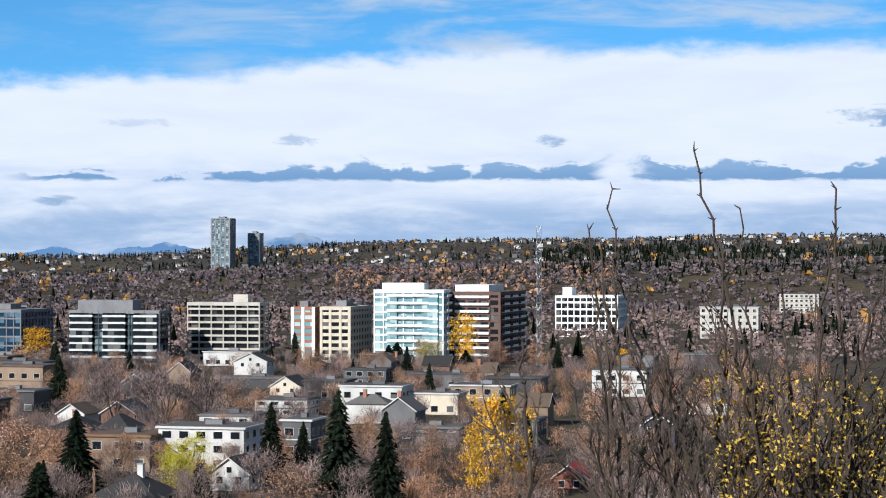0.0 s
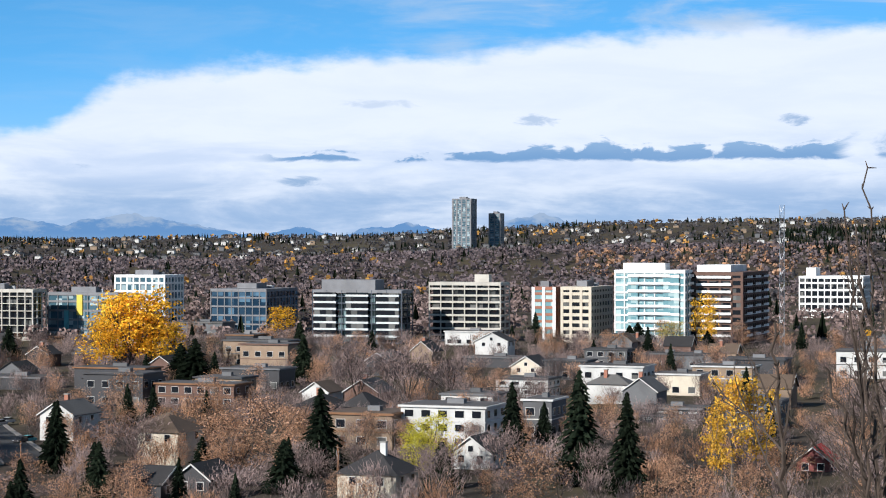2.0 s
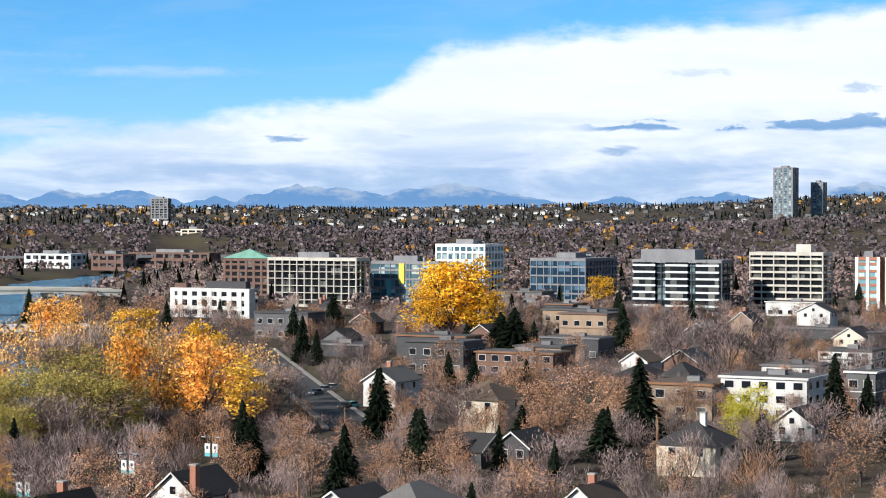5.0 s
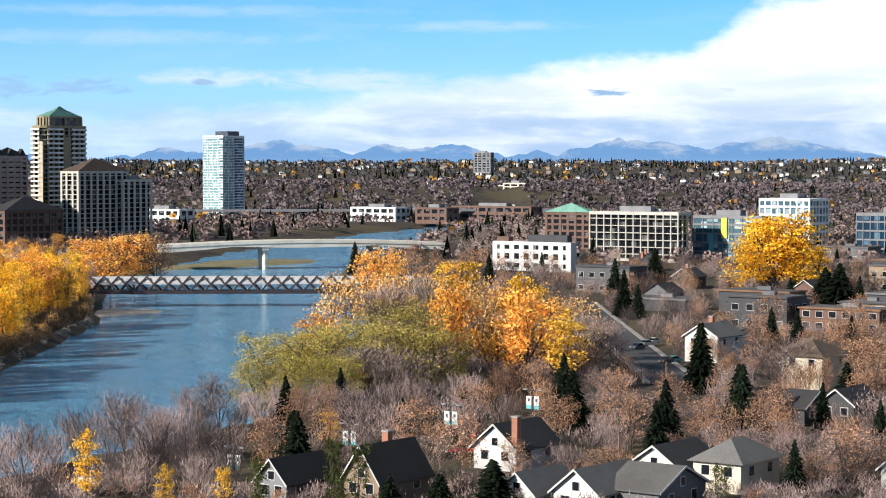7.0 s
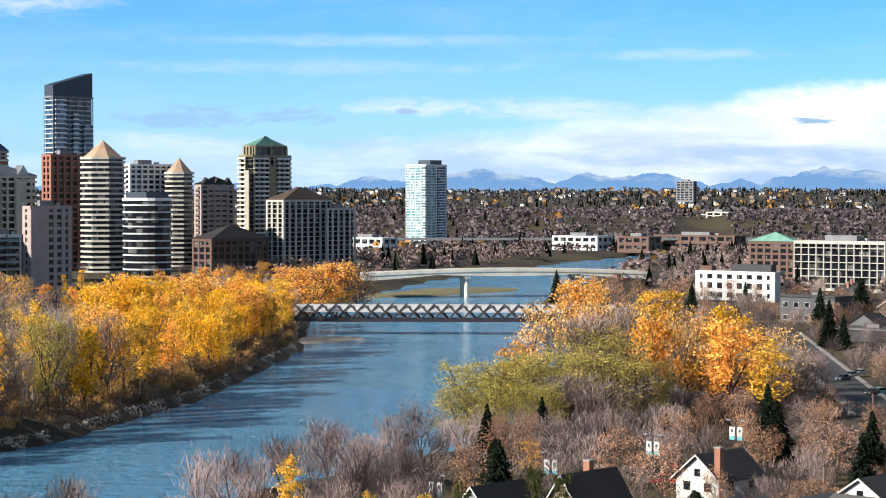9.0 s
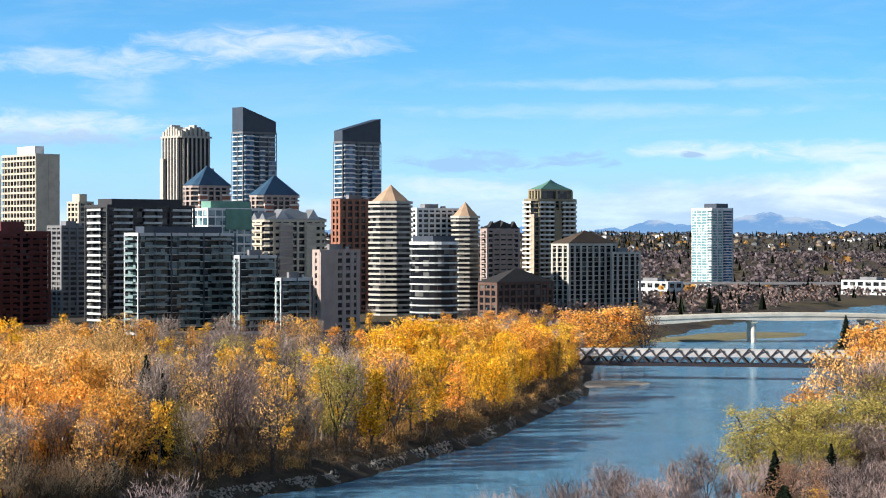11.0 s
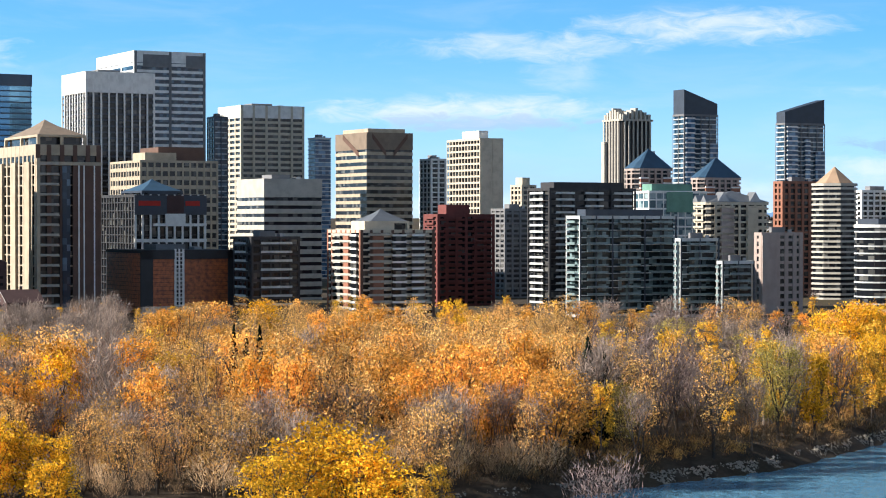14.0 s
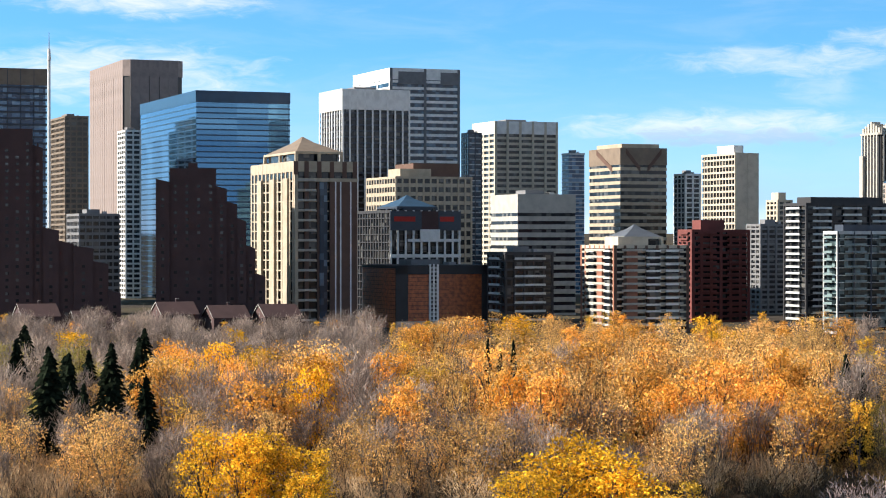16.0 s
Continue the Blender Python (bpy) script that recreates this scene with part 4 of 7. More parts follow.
tower("wedge_tower", "blue glass tower with a slanting dark top", -1042.8, 1213.5, 37.4, 11.3, 119.1, wall='grey_panel', floors=34, proud=0.9, roof='wedge_right', roof_h=18, roof_mat='slate_metal', glass='window_blue', band_mat='slab_pale', band=0.8, pier=0.5, bay=8, extra=[('e', 0.05, 0.3, 0.9, 0.03, 0.98, 'window_sky', 'white_panel'), ('e', 0.5, 0.62, 0.7, 0.03, 0.9, 'window_sky', 'white_panel'), ('e', 0.75, 0.97, 0.9, 0.03, 0.82, 'window_sky', 'slab_pale')])
tower("condominium", "pinkish condominium with a blue pyramid roof", -948.3, 960.9, 29.7, 16.2, 79.2, wall='pink_grey', floors=24, pier=1.4, bay=5, cut=3, roof='pyramid', roof_h=13, roof_mat='blue_roof', glass='window_dark', band=0.9, proud=0.9, extra=[('e', 0.1, 0.3, 0.8, 0, 0.93, 'rust_brick', 'white_panel'), ('e', 0.7, 0.9, 0.8, 0, 0.93, 'rust_brick', 'white_panel')])
tower("condominium", "pinkish condominium with a blue pyramid roof", -912.0, 981.8, 33.0, 14.3, 73.0, wall='pink_grey', floors=22, pier=1.4, bay=5, cut=3, roof='pyramid', roof_h=13, roof_mat='blue_roof', glass='window_dark', band=0.9, proud=0.9, extra=[('e', 0.1, 0.3, 0.8, 0, 0.93, 'rust_brick', 'white_panel'), ('e', 0.7, 0.9, 0.8, 0, 0.93, 'rust_brick', 'white_panel')])
tower("office_block", "pale office block with teal glass", -872.6, 895.0, 41.1, 16.7, 63.4, wall='white_panel', glass='window_pale', floors=12, band=1.0, pier=0.5, bay=5, extra=[('e', 0.3, 0.75, 0.5, 0.8, 0.99, 'green_roof', None)], pent=[(0.1, 0.8, 0.2, 0.8, 4, 'green_roof')])
tower("condominium", "cream gabled condominium with bay windows", -746.1, 808.3, 40.1, 14.7, 55.3, wall='cream', floors=16, bay=5, balcony=1.0, cut=2, gables=2, roof='pyramid', roof_h=6, glass='window_dark', band=1.0, pier=1.3, proud=0.9, roof_mat='steel', extra=[('e', 0.2, 0.4, 1.0, 0, 0.94, 'pink_grey', None), ('e', 0.62, 0.78, 1.0, 0, 0.94, 'cream', None)])
tower("apartment_block", "plain grey slab apartment block", -679.5, 774.0, 24.6, 6.0, 39.8, wall='pink_grey', floors=11, band=1.4, pier=2.2, bay=5, glass='window_dark', extra=[('e', 0.0, 0.35, 0.7, 0, 0.97, 'pink_grey', None)])
tower("apartment_tower", "brown brick apartment tower before glass one", -848.3, 985.1, 30.8, 9.2, 69.8, wall='rust_brick', floors=18, band=1.2, pier=1.8, bay=5, proud=0.9)
tower("residential_tower", "rounded beige tower with a pointed roof", -791.2, 961.1, 25.0, 25.0, 67.5, floors=22, proud=0.9, roof='pyramid', roof_mat='copper_roof', cut=7, glass='window_dark', wall='concrete', roof_h=10, band=1.2)
tower("condominium", "white condominium tower beside the round ones", -843.4, 1054.1, 34.9, 13.7, 65.0, wall='white_panel', floors=20, pier=1.3, bay=5, proud=0.8, glass='window_dark')
tower("residential_tower", "rounded beige tower with a pointed roof", -818.7, 1070.8, 18.0, 18.0, 60.0, floors=20, proud=0.9, roof='pyramid', roof_mat='copper_roof', cut=5, wall='concrete', glass='window_dark', band=1.1, roof_h=9)
tower("office_block", "rounded dark glass block with white bands", -668.6, 848.1, 24.6, 27.0, 43.6, wall='white_panel', proud=0.6, curve=22, pent=[(0.2, 0.8, 0.2, 0.8, 3, 'slate_metal')], band_mat='slab_pale', floors=12, band=0.75, glass='window_dark')
tower("condominium", "grey condominium with small gables", -778.3, 1041.3, 27.0, 6.3, 51.8, floors=17, bay=5, proud=0.8, gables=3, roof='pyramid', roof_h=5, roof_mat='dark_shingle', glass='window_dark', pier=1.2, balcony=1.2, wall='pink_grey')
tower("office_tower", "tan stone office tower with square windows", -1511.6, 1049.1, 59.9, 52.4, 146.4, wall='cream', floors=30, cap=11, glass='window_dark', proud=1.0, cap_mat='white_panel', pier=2.2, bay=12, band=2.3, band_mat='cream')
tower("office_block", "white office block with ribbon windows", -990.6, 703.4, 36.4, 40.5, 69.8, floors=15, cap=9, wall='concrete', band=2.7)
tower("office_tower", "tan office tower with a chamfered top", -1179.9, 926.2, 36.7, 51.3, 108.5, floors=22, cap=12, chevron=True, pent=[(0.1, 0.9, 0.1, 0.9, 3, 'tan_stone')], cap_mat='brown_stone', band=2.3, glass='window_dark', wall='tan_stone')
tower("apartment_tower", "slim black and white tower", -1189.8, 993.4, 13.0, 17.6, 91.6, wall='white_panel', floors=26, band=0.9, pier=1.5, bay=6)
tower("condominium", "white and red brick condominium with gables", -788.4, 615.2, 39.5, 36.9, 41.2, floors=13, glass='window_dark', east_mat='rust_brick', bay=5.5, band=0.9, proud=1.0, balcony=1.3, balcony_mat='concrete', pent=[(0.1, 0.5, 0.1, 0.5, 4, 'cream')], lantern=(0.5, 3.0, 6.0, 'cream', 'steel'), wall='cream', pier_mat='brown_brick', pier=1.4, extra=[('e', 0.16, 0.3, 0.9, 0, 0.93, 'rust_brick', None), ('e', 0.42, 0.6, 1.2, 0, 0.95, 'window_dark', 'white_panel'), ('e', 0.68, 0.84, 1.2, 0, 0.95, 'window_dark', 'white_panel'), ('s', 0.08, 0.25, 0.9, 0, 0.96, 'window_dark', 'white_panel'), ('s', 0.3, 0.45, 1.1, 0, 0.93, 'rust_brick', None), ('s', 0.55, 0.72, 0.9, 0, 0.96, 'window_dark', 'white_panel')])
tower("office_block", "charcoal office block with narrow balconies", -835.1, 585.6, 25.4, 22.5, 37.9, wall='charcoal', floors=9, band=1.2, pier=1.0, bay=5, balcony=1.2, balcony_mat='slab_pale', glass='window_dark')
tower("apartment_block", "small cream tower behind dark flats", -1072.3, 976.1, 11.6, 15.4, 70.6, wall='cream', floors=20, band=1.2, pier=1.5, bay=5, pent=[(0.2, 0.7, 0.2, 0.8, 5, 'cream')])
tower("apartment_block", "grey apartment block behind red brick one", -931.0, 834.1, 21.2, 16.8, 53.0, wall='grey_panel', floors=18, band=1.2, pier=1.2, bay=5)
tower("office_tower", "blue mirror glass office tower", -1339.7, 674.7, 69.1, 169.5, 148.5, wall='slate_metal', glass='curtain_blue', floors=38, band_mat='blue_spandrel', bay=12, pier_mat='blue_spandrel', east_mat='blue_spandrel', cap=7.5, cap_mat='blue_spandrel', pier=0.0, proud=0.4, band=1.0)
tower("office_tower", "dark glass tower with white upright piers", -1238.8, 734.1, 49.0, 50.6, 146.0, wall='white_panel', floors=36, band_mat='slate_metal', glass='window_dark', band=1.1, cap=14, pier=1.2, bay=5.6, proud=1.3)
tower("office_tower", "tall grey office tower with blue ribbon windows", -1425.8, 888.5, 59.7, 89.4, 179.6, wall='white_panel', floors=34, band_mat='white_panel', pier=2.2, bay=27, pier_mat='grey_panel', cap=9, band=2.2, glass='window_blue', extra=[('e', 0.12, 0.5, 0.3, 0.93, 0.985, 'grey_panel', None), ('e', 0.72, 0.98, 0.3, 0.93, 0.985, 'grey_panel', None)])
tower("office_block", "beige stepped office block", -1143.8, 717.0, 52.7, 56.5, 84.1, wall='tan_stone', floors=15, bay=5, glass='window_dark', band=2.4, pier=1.2, pent=[(0.1, 0.5, 0.1, 0.5, 5, 'tan_stone'), (0.35, 0.95, 0.3, 0.9, 9, 'brown_brick')])
tower("residential_tower", "tan stone and brick tower with a domed top", -889.1, 499.9, 32.0, 73.4, 81.5, wall='tan_stone', floors=17, band=0.6, corner=1.4, cap=5, pier_mat='brown_brick', east_mat='tan_stone', glass='window_dark', pier=2.2, bay=6.5, proud=1.0, extra=[('e', 0.0, 0.05, 1.7, 0, 0.92, 'tan_stone', None), ('e', 0.56, 0.97, 0.8, 0, 0.88, 'brown_brick', None), ('e', 0.64, 0.66, 1.0, 0, 0.88, 'white_panel', None), ('e', 0.72, 0.74, 1.0, 0, 0.88, 'white_panel', None), ('e', 0.88, 0.9, 1.0, 0, 0.88, 'white_panel', None), ('e', 0.0, 1.0, 1.1, 0.88, 0.9, 'tan_stone', None), ('s', 0.1, 0.2, 1.2, 0, 0.9, 'tan_stone', None), ('s', 0.4, 0.5, 1.2, 0, 0.9, 'tan_stone', None), ('s', 0.7, 0.8, 1.2, 0, 0.9, 'tan_stone', None)], lantern=(0.72, 4.0, 8.5, 'tan_stone', 'brown_stone'))
tower("office_block", "dark office block with a white frame", -942.1, 587.1, 39.7, 56.2, 59.3, wall='charcoal', floors=14, signs=True, pier=1.1, bay=4.4, pier_mat='white_panel', glass='window_dark', proud=1.2, band=0.5, lantern=(0.55, 1.0, 6.5, 'slate_metal', 'blue_roof'), pent=[(0.3, 0.7, 0.2, 0.8, 1, 'slate_metal')], extra=[('e', 0, 0.44, 0.75, 0.82, 0.99, 'slate_metal', None), ('e', 0.44, 0.68, 0.6, 0.82, 0.99, 'dark_brick', None), ('e', 0.68, 1, 0.75, 0.82, 0.99, 'slate_metal', None), ('e', 0.42, 0.7, 0.9, 0.74, 0.83, 'white_panel', None), ('e', 0, 1, 0.8, 0.58, 0.61, 'white_panel', None), ('e', 0.25, 1, 0.8, 0.72, 0.745, 'white_panel', None)])
tower("office_block", "low brick block with orange reflections painted on its glass", -872.7, 547.1, 48.0, 50.0, 31.3, wall='charcoal', glass='painted_orange_reflection', bay=4, proud=0.3, spine=True, floors=16, band_mat='dark_brick', pier=0.0, extra=[('e', 0.0, 0.13, 0.6, 0, 1.0, 'charcoal', None), ('e', 0.0, 1.0, 0.6, 0.86, 1.0, 'charcoal', None), ('e', 0.94, 1.0, 0.6, 0, 1.0, 'charcoal', None), ('e', 0.0, 1.0, 3.0, 0.0, 0.13, 'concrete', None)], band=0.14)
tower("office_tower", "fluted pale stone tower with rounded corners", -1542.8, 713.9, 48.6, 134.8, 186.5, glass='charcoal', floors=3, band=1.0, pier=7.6, bay=8.2, proud=0.5, cut=5, cap=13, wall='rose_stone')
tower("office_tower", "brown stone office tower with dark windows", -1515.8, 651.9, 18.3, 56.2, 138.5, floors=35, band=1.5, pier=1.0, bay=5, wall='brown_stone')
tower("office_block", "grey office block with rows of windows", -1145.1, 501.3, 23.9, 36.2, 59.0, wall='grey_panel', floors=15, band=1.6, pier=0.6, bay=4)
tower("office_tower", "black and white gridded tower", -1451.7, 672.6, 12.0, 26.6, 125.5, wall='white_panel', floors=34, band=1.4, pier=1.2, bay=6)
tower("office_tower", "dark blue glass tower with a flat brown top", -1349.7, 529.9, 35.5, 121.6, 158.6, wall='slate_metal', floors=38, bay=8, cap_mat='brown_stone', cap=11, glass='window_sky', band=1.3, pier=0.4, proud=0.8)
tower("glass_tower", "slim teal glass tower with pale slabs", -1362.1, 1017.2, 14.0, 14.0, 112.9, wall='slab_pale', glass='window_sky', floors=34, band=0.7)
tower("office_tower", "slim dark tower behind pale office towers", -1450.0, 979.9, 12.0, 16.0, 132.0, wall='slate_metal', glass='window_blue', floors=30, band=0.9, band_mat='slab_pale', pier=0.8, bay=6)

# ---- far country ----
def far_tuft(v, f, rng, x, y, z, h, w, n, conifer):
    """A distant tree: a few crossed leafy scraps."""
    for i in range(n):
        a = rng.uniform(0, 6.283)
        if conifer:
            dx, dy = math.cos(a) * w * 0.5, math.sin(a) * w * 0.5
            k = len(v)
            v += [(x - dx, y - dy, z + h * 0.05), (x + dx, y + dy, z + h * 0.05), (x, y, z + h)]
            f.append((k, k + 1, k + 2))
        else:
            px, py, pz = x + rng.gauss(0, w * 0.25), y + rng.gauss(0, w * 0.25), z + h * rng.uniform(0.2, 0.85)
            k, s = len(v), w * rng.uniform(0.2, 0.42) * (5.0 / n) ** 0.5
            dx, dy = math.cos(a) * s, math.sin(a) * s
            v += [(px - dx, py - dy, pz - s * 0.4), (px + dx, py + dy, pz - s * rng.uniform(0, 0.6)), (px + dx * 0.5, py + dy * 0.5, pz + s * 0.8), (px - dx * 0.7, py - dy * 0.7, pz + s * rng.uniform(0.3, 0.9))]
            f.append((k, k + 1, k + 2, k + 3))


def far_woods(name, label, count, seed, mat, yaw0, yaw1, d0, d1, h0, h1, n, conifer=False, patch=None):
    rng = random.Random(seed)
    v, f = [], []
    for _ in range(count):
        yaw, d = rng.uniform(yaw0, yaw1), math.sqrt(rng.uniform(d0 * d0, d1 * d1))
        x, y = polar(yaw, d)
        if patch is not None and noise.noise(Vector((x * 0.004, y * 0.004, seed))) < patch:
            continue
        if d < 2500 and (river_side(x, y) < 4 or not clear_of(x, y, 4)):
            continue
        h = rng.uniform(h0, h1)
        far_tuft(v, f, rng, x, y, land(x, y) - 0.3, h, h * (0.42 if conifer else 1.0), n, conifer)
    tagged(new(name, to_mesh(name, v, f, M[mat])), label, "woods", kind="stuff")


def mountains():
    peaks = ((32.2, 0.6), (29.2, 0.78), (26.4, 0.66), (24.8, 0.7), (22.3, 0.5), (20.1, 0.8), (19.0, 0.77), (17.2, 0.62), (15.9, 0.9), (14.8, 0.62), (11.5, 0.5), (8.6, 0.62), (4.9, 0.85), (2.0, 0.6), (-2.6, 0.92), (-6.0, 0.7), (-9.5, 0.75), (35.5, 0.45), (39.0, 0.4))
    v, f, steps = [], [], 900
    for i in range(steps + 1):
        yaw = -16 + 60 * i / steps
        e = 0.30
        for p, h in peaks:
            e = max(e, h - abs(yaw - p) * (0.24 + 0.12 * noise.noise(Vector((p * 3.1, yaw * 0.8, 0)))))
        e += 0.10 * (noise.noise(Vector((yaw * 1.3, 2, 0))) + 0.6 * noise.noise(Vector((yaw * 3.7, 5, 0))) + 0.35 * noise.noise(Vector((yaw * 9, 8, 0))))
        for d, g in ((4800, -0.6), (4830, 0.05), (4860, e * 0.55), (4890, max(e, 0.08))):
            x, y = polar(yaw, d)
            v.append((x, y, EYE + d * math.tan(radians(g))))
    f = [(4 * i + j, 4 * i + 4 + j, 4 * i + 5 + j, 4 * i + 1 + j) for i in range(steps) for j in range(3)]
    m = bpy.data.materials.new("far_mountain_haze")
    m.use_nodes = True
    n = Nodes(m.node_tree)
    vec = n.add("ShaderNodeTexCoord").outputs["Object"]
    x, y, z = n.split(vec)
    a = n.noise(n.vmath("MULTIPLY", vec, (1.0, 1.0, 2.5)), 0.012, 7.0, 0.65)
    # distance haze painted as glowing blue, paler at the foot; pale tops are snow
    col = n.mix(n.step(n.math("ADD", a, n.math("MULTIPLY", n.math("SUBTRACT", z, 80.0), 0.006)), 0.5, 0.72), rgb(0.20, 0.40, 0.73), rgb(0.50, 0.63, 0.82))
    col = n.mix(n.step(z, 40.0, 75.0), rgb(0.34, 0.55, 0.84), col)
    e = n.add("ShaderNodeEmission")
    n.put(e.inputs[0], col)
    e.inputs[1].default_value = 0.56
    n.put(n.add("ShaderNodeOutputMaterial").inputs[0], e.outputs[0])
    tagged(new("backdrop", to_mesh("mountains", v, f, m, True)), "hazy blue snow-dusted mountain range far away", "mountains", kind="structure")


mountains()


def far_houses(name, label, count, seed, mat, yaw0, yaw1, d0, d1, roof):
    rng = random.Random(seed)
    g = Geo()
    for _ in range(count):
        yaw, d = rng.uniform(yaw0, yaw1), math.sqrt(rng.uniform(d0 * d0, d1 * d1))
        x, y = polar(yaw, d)
        if d < 2500 and (river_side(x, y) < 15 or not clear_of(x, y, 8)):
            continue
        z = land(x, y)
        w, l, h = rng.uniform(6, 11), rng.uniform(6, 14), rng.uniform(3, 6)
        if roof:
            k = len(g.v)
            z += h
            g.v += [(x - w / 2 - 0.5, y - l / 2, z - 0.3), (x + w / 2 + 0.5, y - l / 2, z - 0.3), (x + w / 2 + 0.5, y + l / 2, z - 0.3), (x - w / 2 - 0.5, y + l / 2, z - 0.3), (x, y - l / 2, z + 2.6), (x, y + l / 2, z + 2.6)]
            g.f += [(k, k + 1, k + 4), (k + 2, k + 3, k + 5), (k + 1, k + 2, k + 5, k + 4), (k + 3, k, k + 4, k + 5)]
        else:
            g.box(x - w / 2, y - l / 2, z - 1, x + w / 2, y + l / 2, z + h)
    tagged(new(name, g.mesh(name, M[mat])), label, "houses", kind="stuff")


for _s, _m in ((71, "white_paint"), (72, "stucco_tan"), (73, "siding_grey")):
    far_houses("far_house_walls", "walls of distant houses on the hillside", 280, _s, _m, -14, 42, 2700, 4350, False)
    far_houses("far_house_roofs", "roofs of distant houses on the hillside", 280, _s, "dark_shingle" if _s == 73 else "grey_shingle", -14, 42, 2700, 4350, True)
far_woods("far_woods", "distant leafless woods on the hillside", 5200, 81, "far_haze_leaf", -14, 44, 1650, 4500, 5, 10, 10)
far_woods("far_woods", "bare brown woods on the escarpment", 5200, 82, "far_haze_twig", -14, 44, 1900, 2700, 6, 11, 14)
far_woods("far_spruces", "distant dark spruces among houses", 5200, 83, "needles", -14, 44, 1300, 4400, 7, 13, 3, True, -0.05)
far_woods("far_spruces", "dark spruce wood on the far slope", 1500, 84, "needles", -14, -1.5, 2300, 3400, 8, 14, 3, True)
far_woods("far_autumn_trees", "distant trees in golden leaf", 800, 85, "far_gold", -14, 44, 1300, 4300, 7, 11, 6, False, 0.0)
far_woods("far_autumn_trees", "rust red shrubs on the escarpment", 500, 86, "leaf_rust", -3.5, 4, 2150, 2500, 4, 7, 5)
far_woods("valley_woods", "leafless trees of the valley floor", 2300, 87, "twig_brown", -14, 36, 960, 2000, 6, 10, 34)
far_woods("valley_spruces", "spruces of the valley floor", 260, 88, "needles", -14, 34, 960, 1900, 9, 14, 6, True)


# ---- bridges ----
def peace_bridge():
    """A tubular footbridge: a white roof shell over a dark helical lattice."""
    ax, ay, bx, by = -429.2, 612.6, -316.1, 671.3
    l = math.hypot(bx - ax, by - ay)
    ob = thing("footbridge", ax, ay, 0.6, math.degrees(math.atan2(by - ay, bx - ax)), "tubular steel footbridge with white roof and dark lattice", "bridge")
    part("deck", Geo().box(0, -3.6, 0.2, l, 3.6, 1.0), M["bridge_dark"], ob)
    roof, n = Geo(), 10
    for i in range(2):
        roof.v += [(l * i, math.cos(math.pi * k / n) * 3.3, 3.3 + math.sin(math.pi * k / n) * 2.7) for k in range(n + 1)]
    roof.f = [(k, k + 1, n + 2 + k, n + 1 + k) for k in range(n)]
    part("roof_shell", roof, M["bridge_white"], ob, "pale curved roof shell")
    cells = round(l / 9.6)
    for side in (-1, 1):
        for i in range(cells):
            x0, x1 = l * i / cells, l * (i + 1) / cells
            xm = (x0 + x1) / 2
            low, high = (side * 3.9, 0.6), (side * 2.7, 6.0)
            for (px, p), (qx, q) in (((x0, low), (xm, high)), ((xm, high), (x1, low)), ((x0, high), (xm, low)), ((xm, low), (x1, high))):
                part("lattice_bar", Geo().tube((px, p[0], p[1]), (qx, q[0], q[1]), 0.36, 0.36, 4), M["bridge_dark"], ob)
        part("chord", Geo().box(0, side * 3.9 - 0.25, 0.0, l, side * 3.9 + 0.25, 1.1), M["bridge_dark"], ob)
    for x in (0.0, l):
        part("abutment", Geo().box(x - 4, -4.5, -5.5, x + 4, 4.5, 0.25), M["bridge_concrete"], ob)


peace_bridge()


def road_bridge():
    """A slender concrete road bridge with haunched spans and one pier in view."""
    ax, ay, bx, by = -541.9, 852.3, -438.1, 943.2
    l = math.hypot(bx - ax, by - ay)
    ob = thing("road_bridge", ax, ay, 0, math.degrees(math.atan2(by - ay, bx - ax)), "pale concrete road bridge with arched girders on round piers", "bridge")
    g, n = Geo(), 60
    for i in range(n + 1):
        s = i / n
        rise = 7.0 + 1.8 * math.sin(math.pi * s)
        sag = 1.2 + 1.3 * abs(math.cos(2 * math.pi * s))
        for y in (-8, 8):
            g.v += [(l * s, y, rise - sag), (l * s, y, rise)]
    for i in range(n):
        k = 4 * i
        g.f += [(k, k + 4, k + 5, k + 1), (k + 3, k + 7, k + 6, k + 2), (k + 1, k + 5, k + 7, k + 3), (k + 2, k + 6, k + 4, k)]
    part("girder", g, M["bridge_concrete"], ob)
    for y in (-8.2, 8.2):
        p = Geo()
        for i in range(n + 1):
            s = i / n
            z = 7.0 + 1.8 * math.sin(math.pi * s)
            p.v += [(l * s, y - 0.15, z - 0.3), (l * s, y + 0.15, z - 0.3), (l * s, y + 0.15, z + 1.1), (l * s, y - 0.15, z + 1.1)]
        for i in range(n):
            k = 4 * i
            p.f += [(k, k + 4, k + 7, k + 3), (k + 1, k + 2, k + 6, k + 5), (k + 3, k + 7, k + 6, k + 2)]
        part("railing", p, M["bridge_concrete"], ob)
    for s in (0.358, 0.75):
        pier = Geo()
        for y in (-5, 5):
            pier.tube((l * s, y, -6), (l * s, y, 7.0), 1.3, 1.3, 10)
        part("pier", pier.box(l * s - 1.4, -7.5, 5.2, l * s + 1.4, 7.5, 6.6), M["bridge_concrete"], ob)


road_bridge()


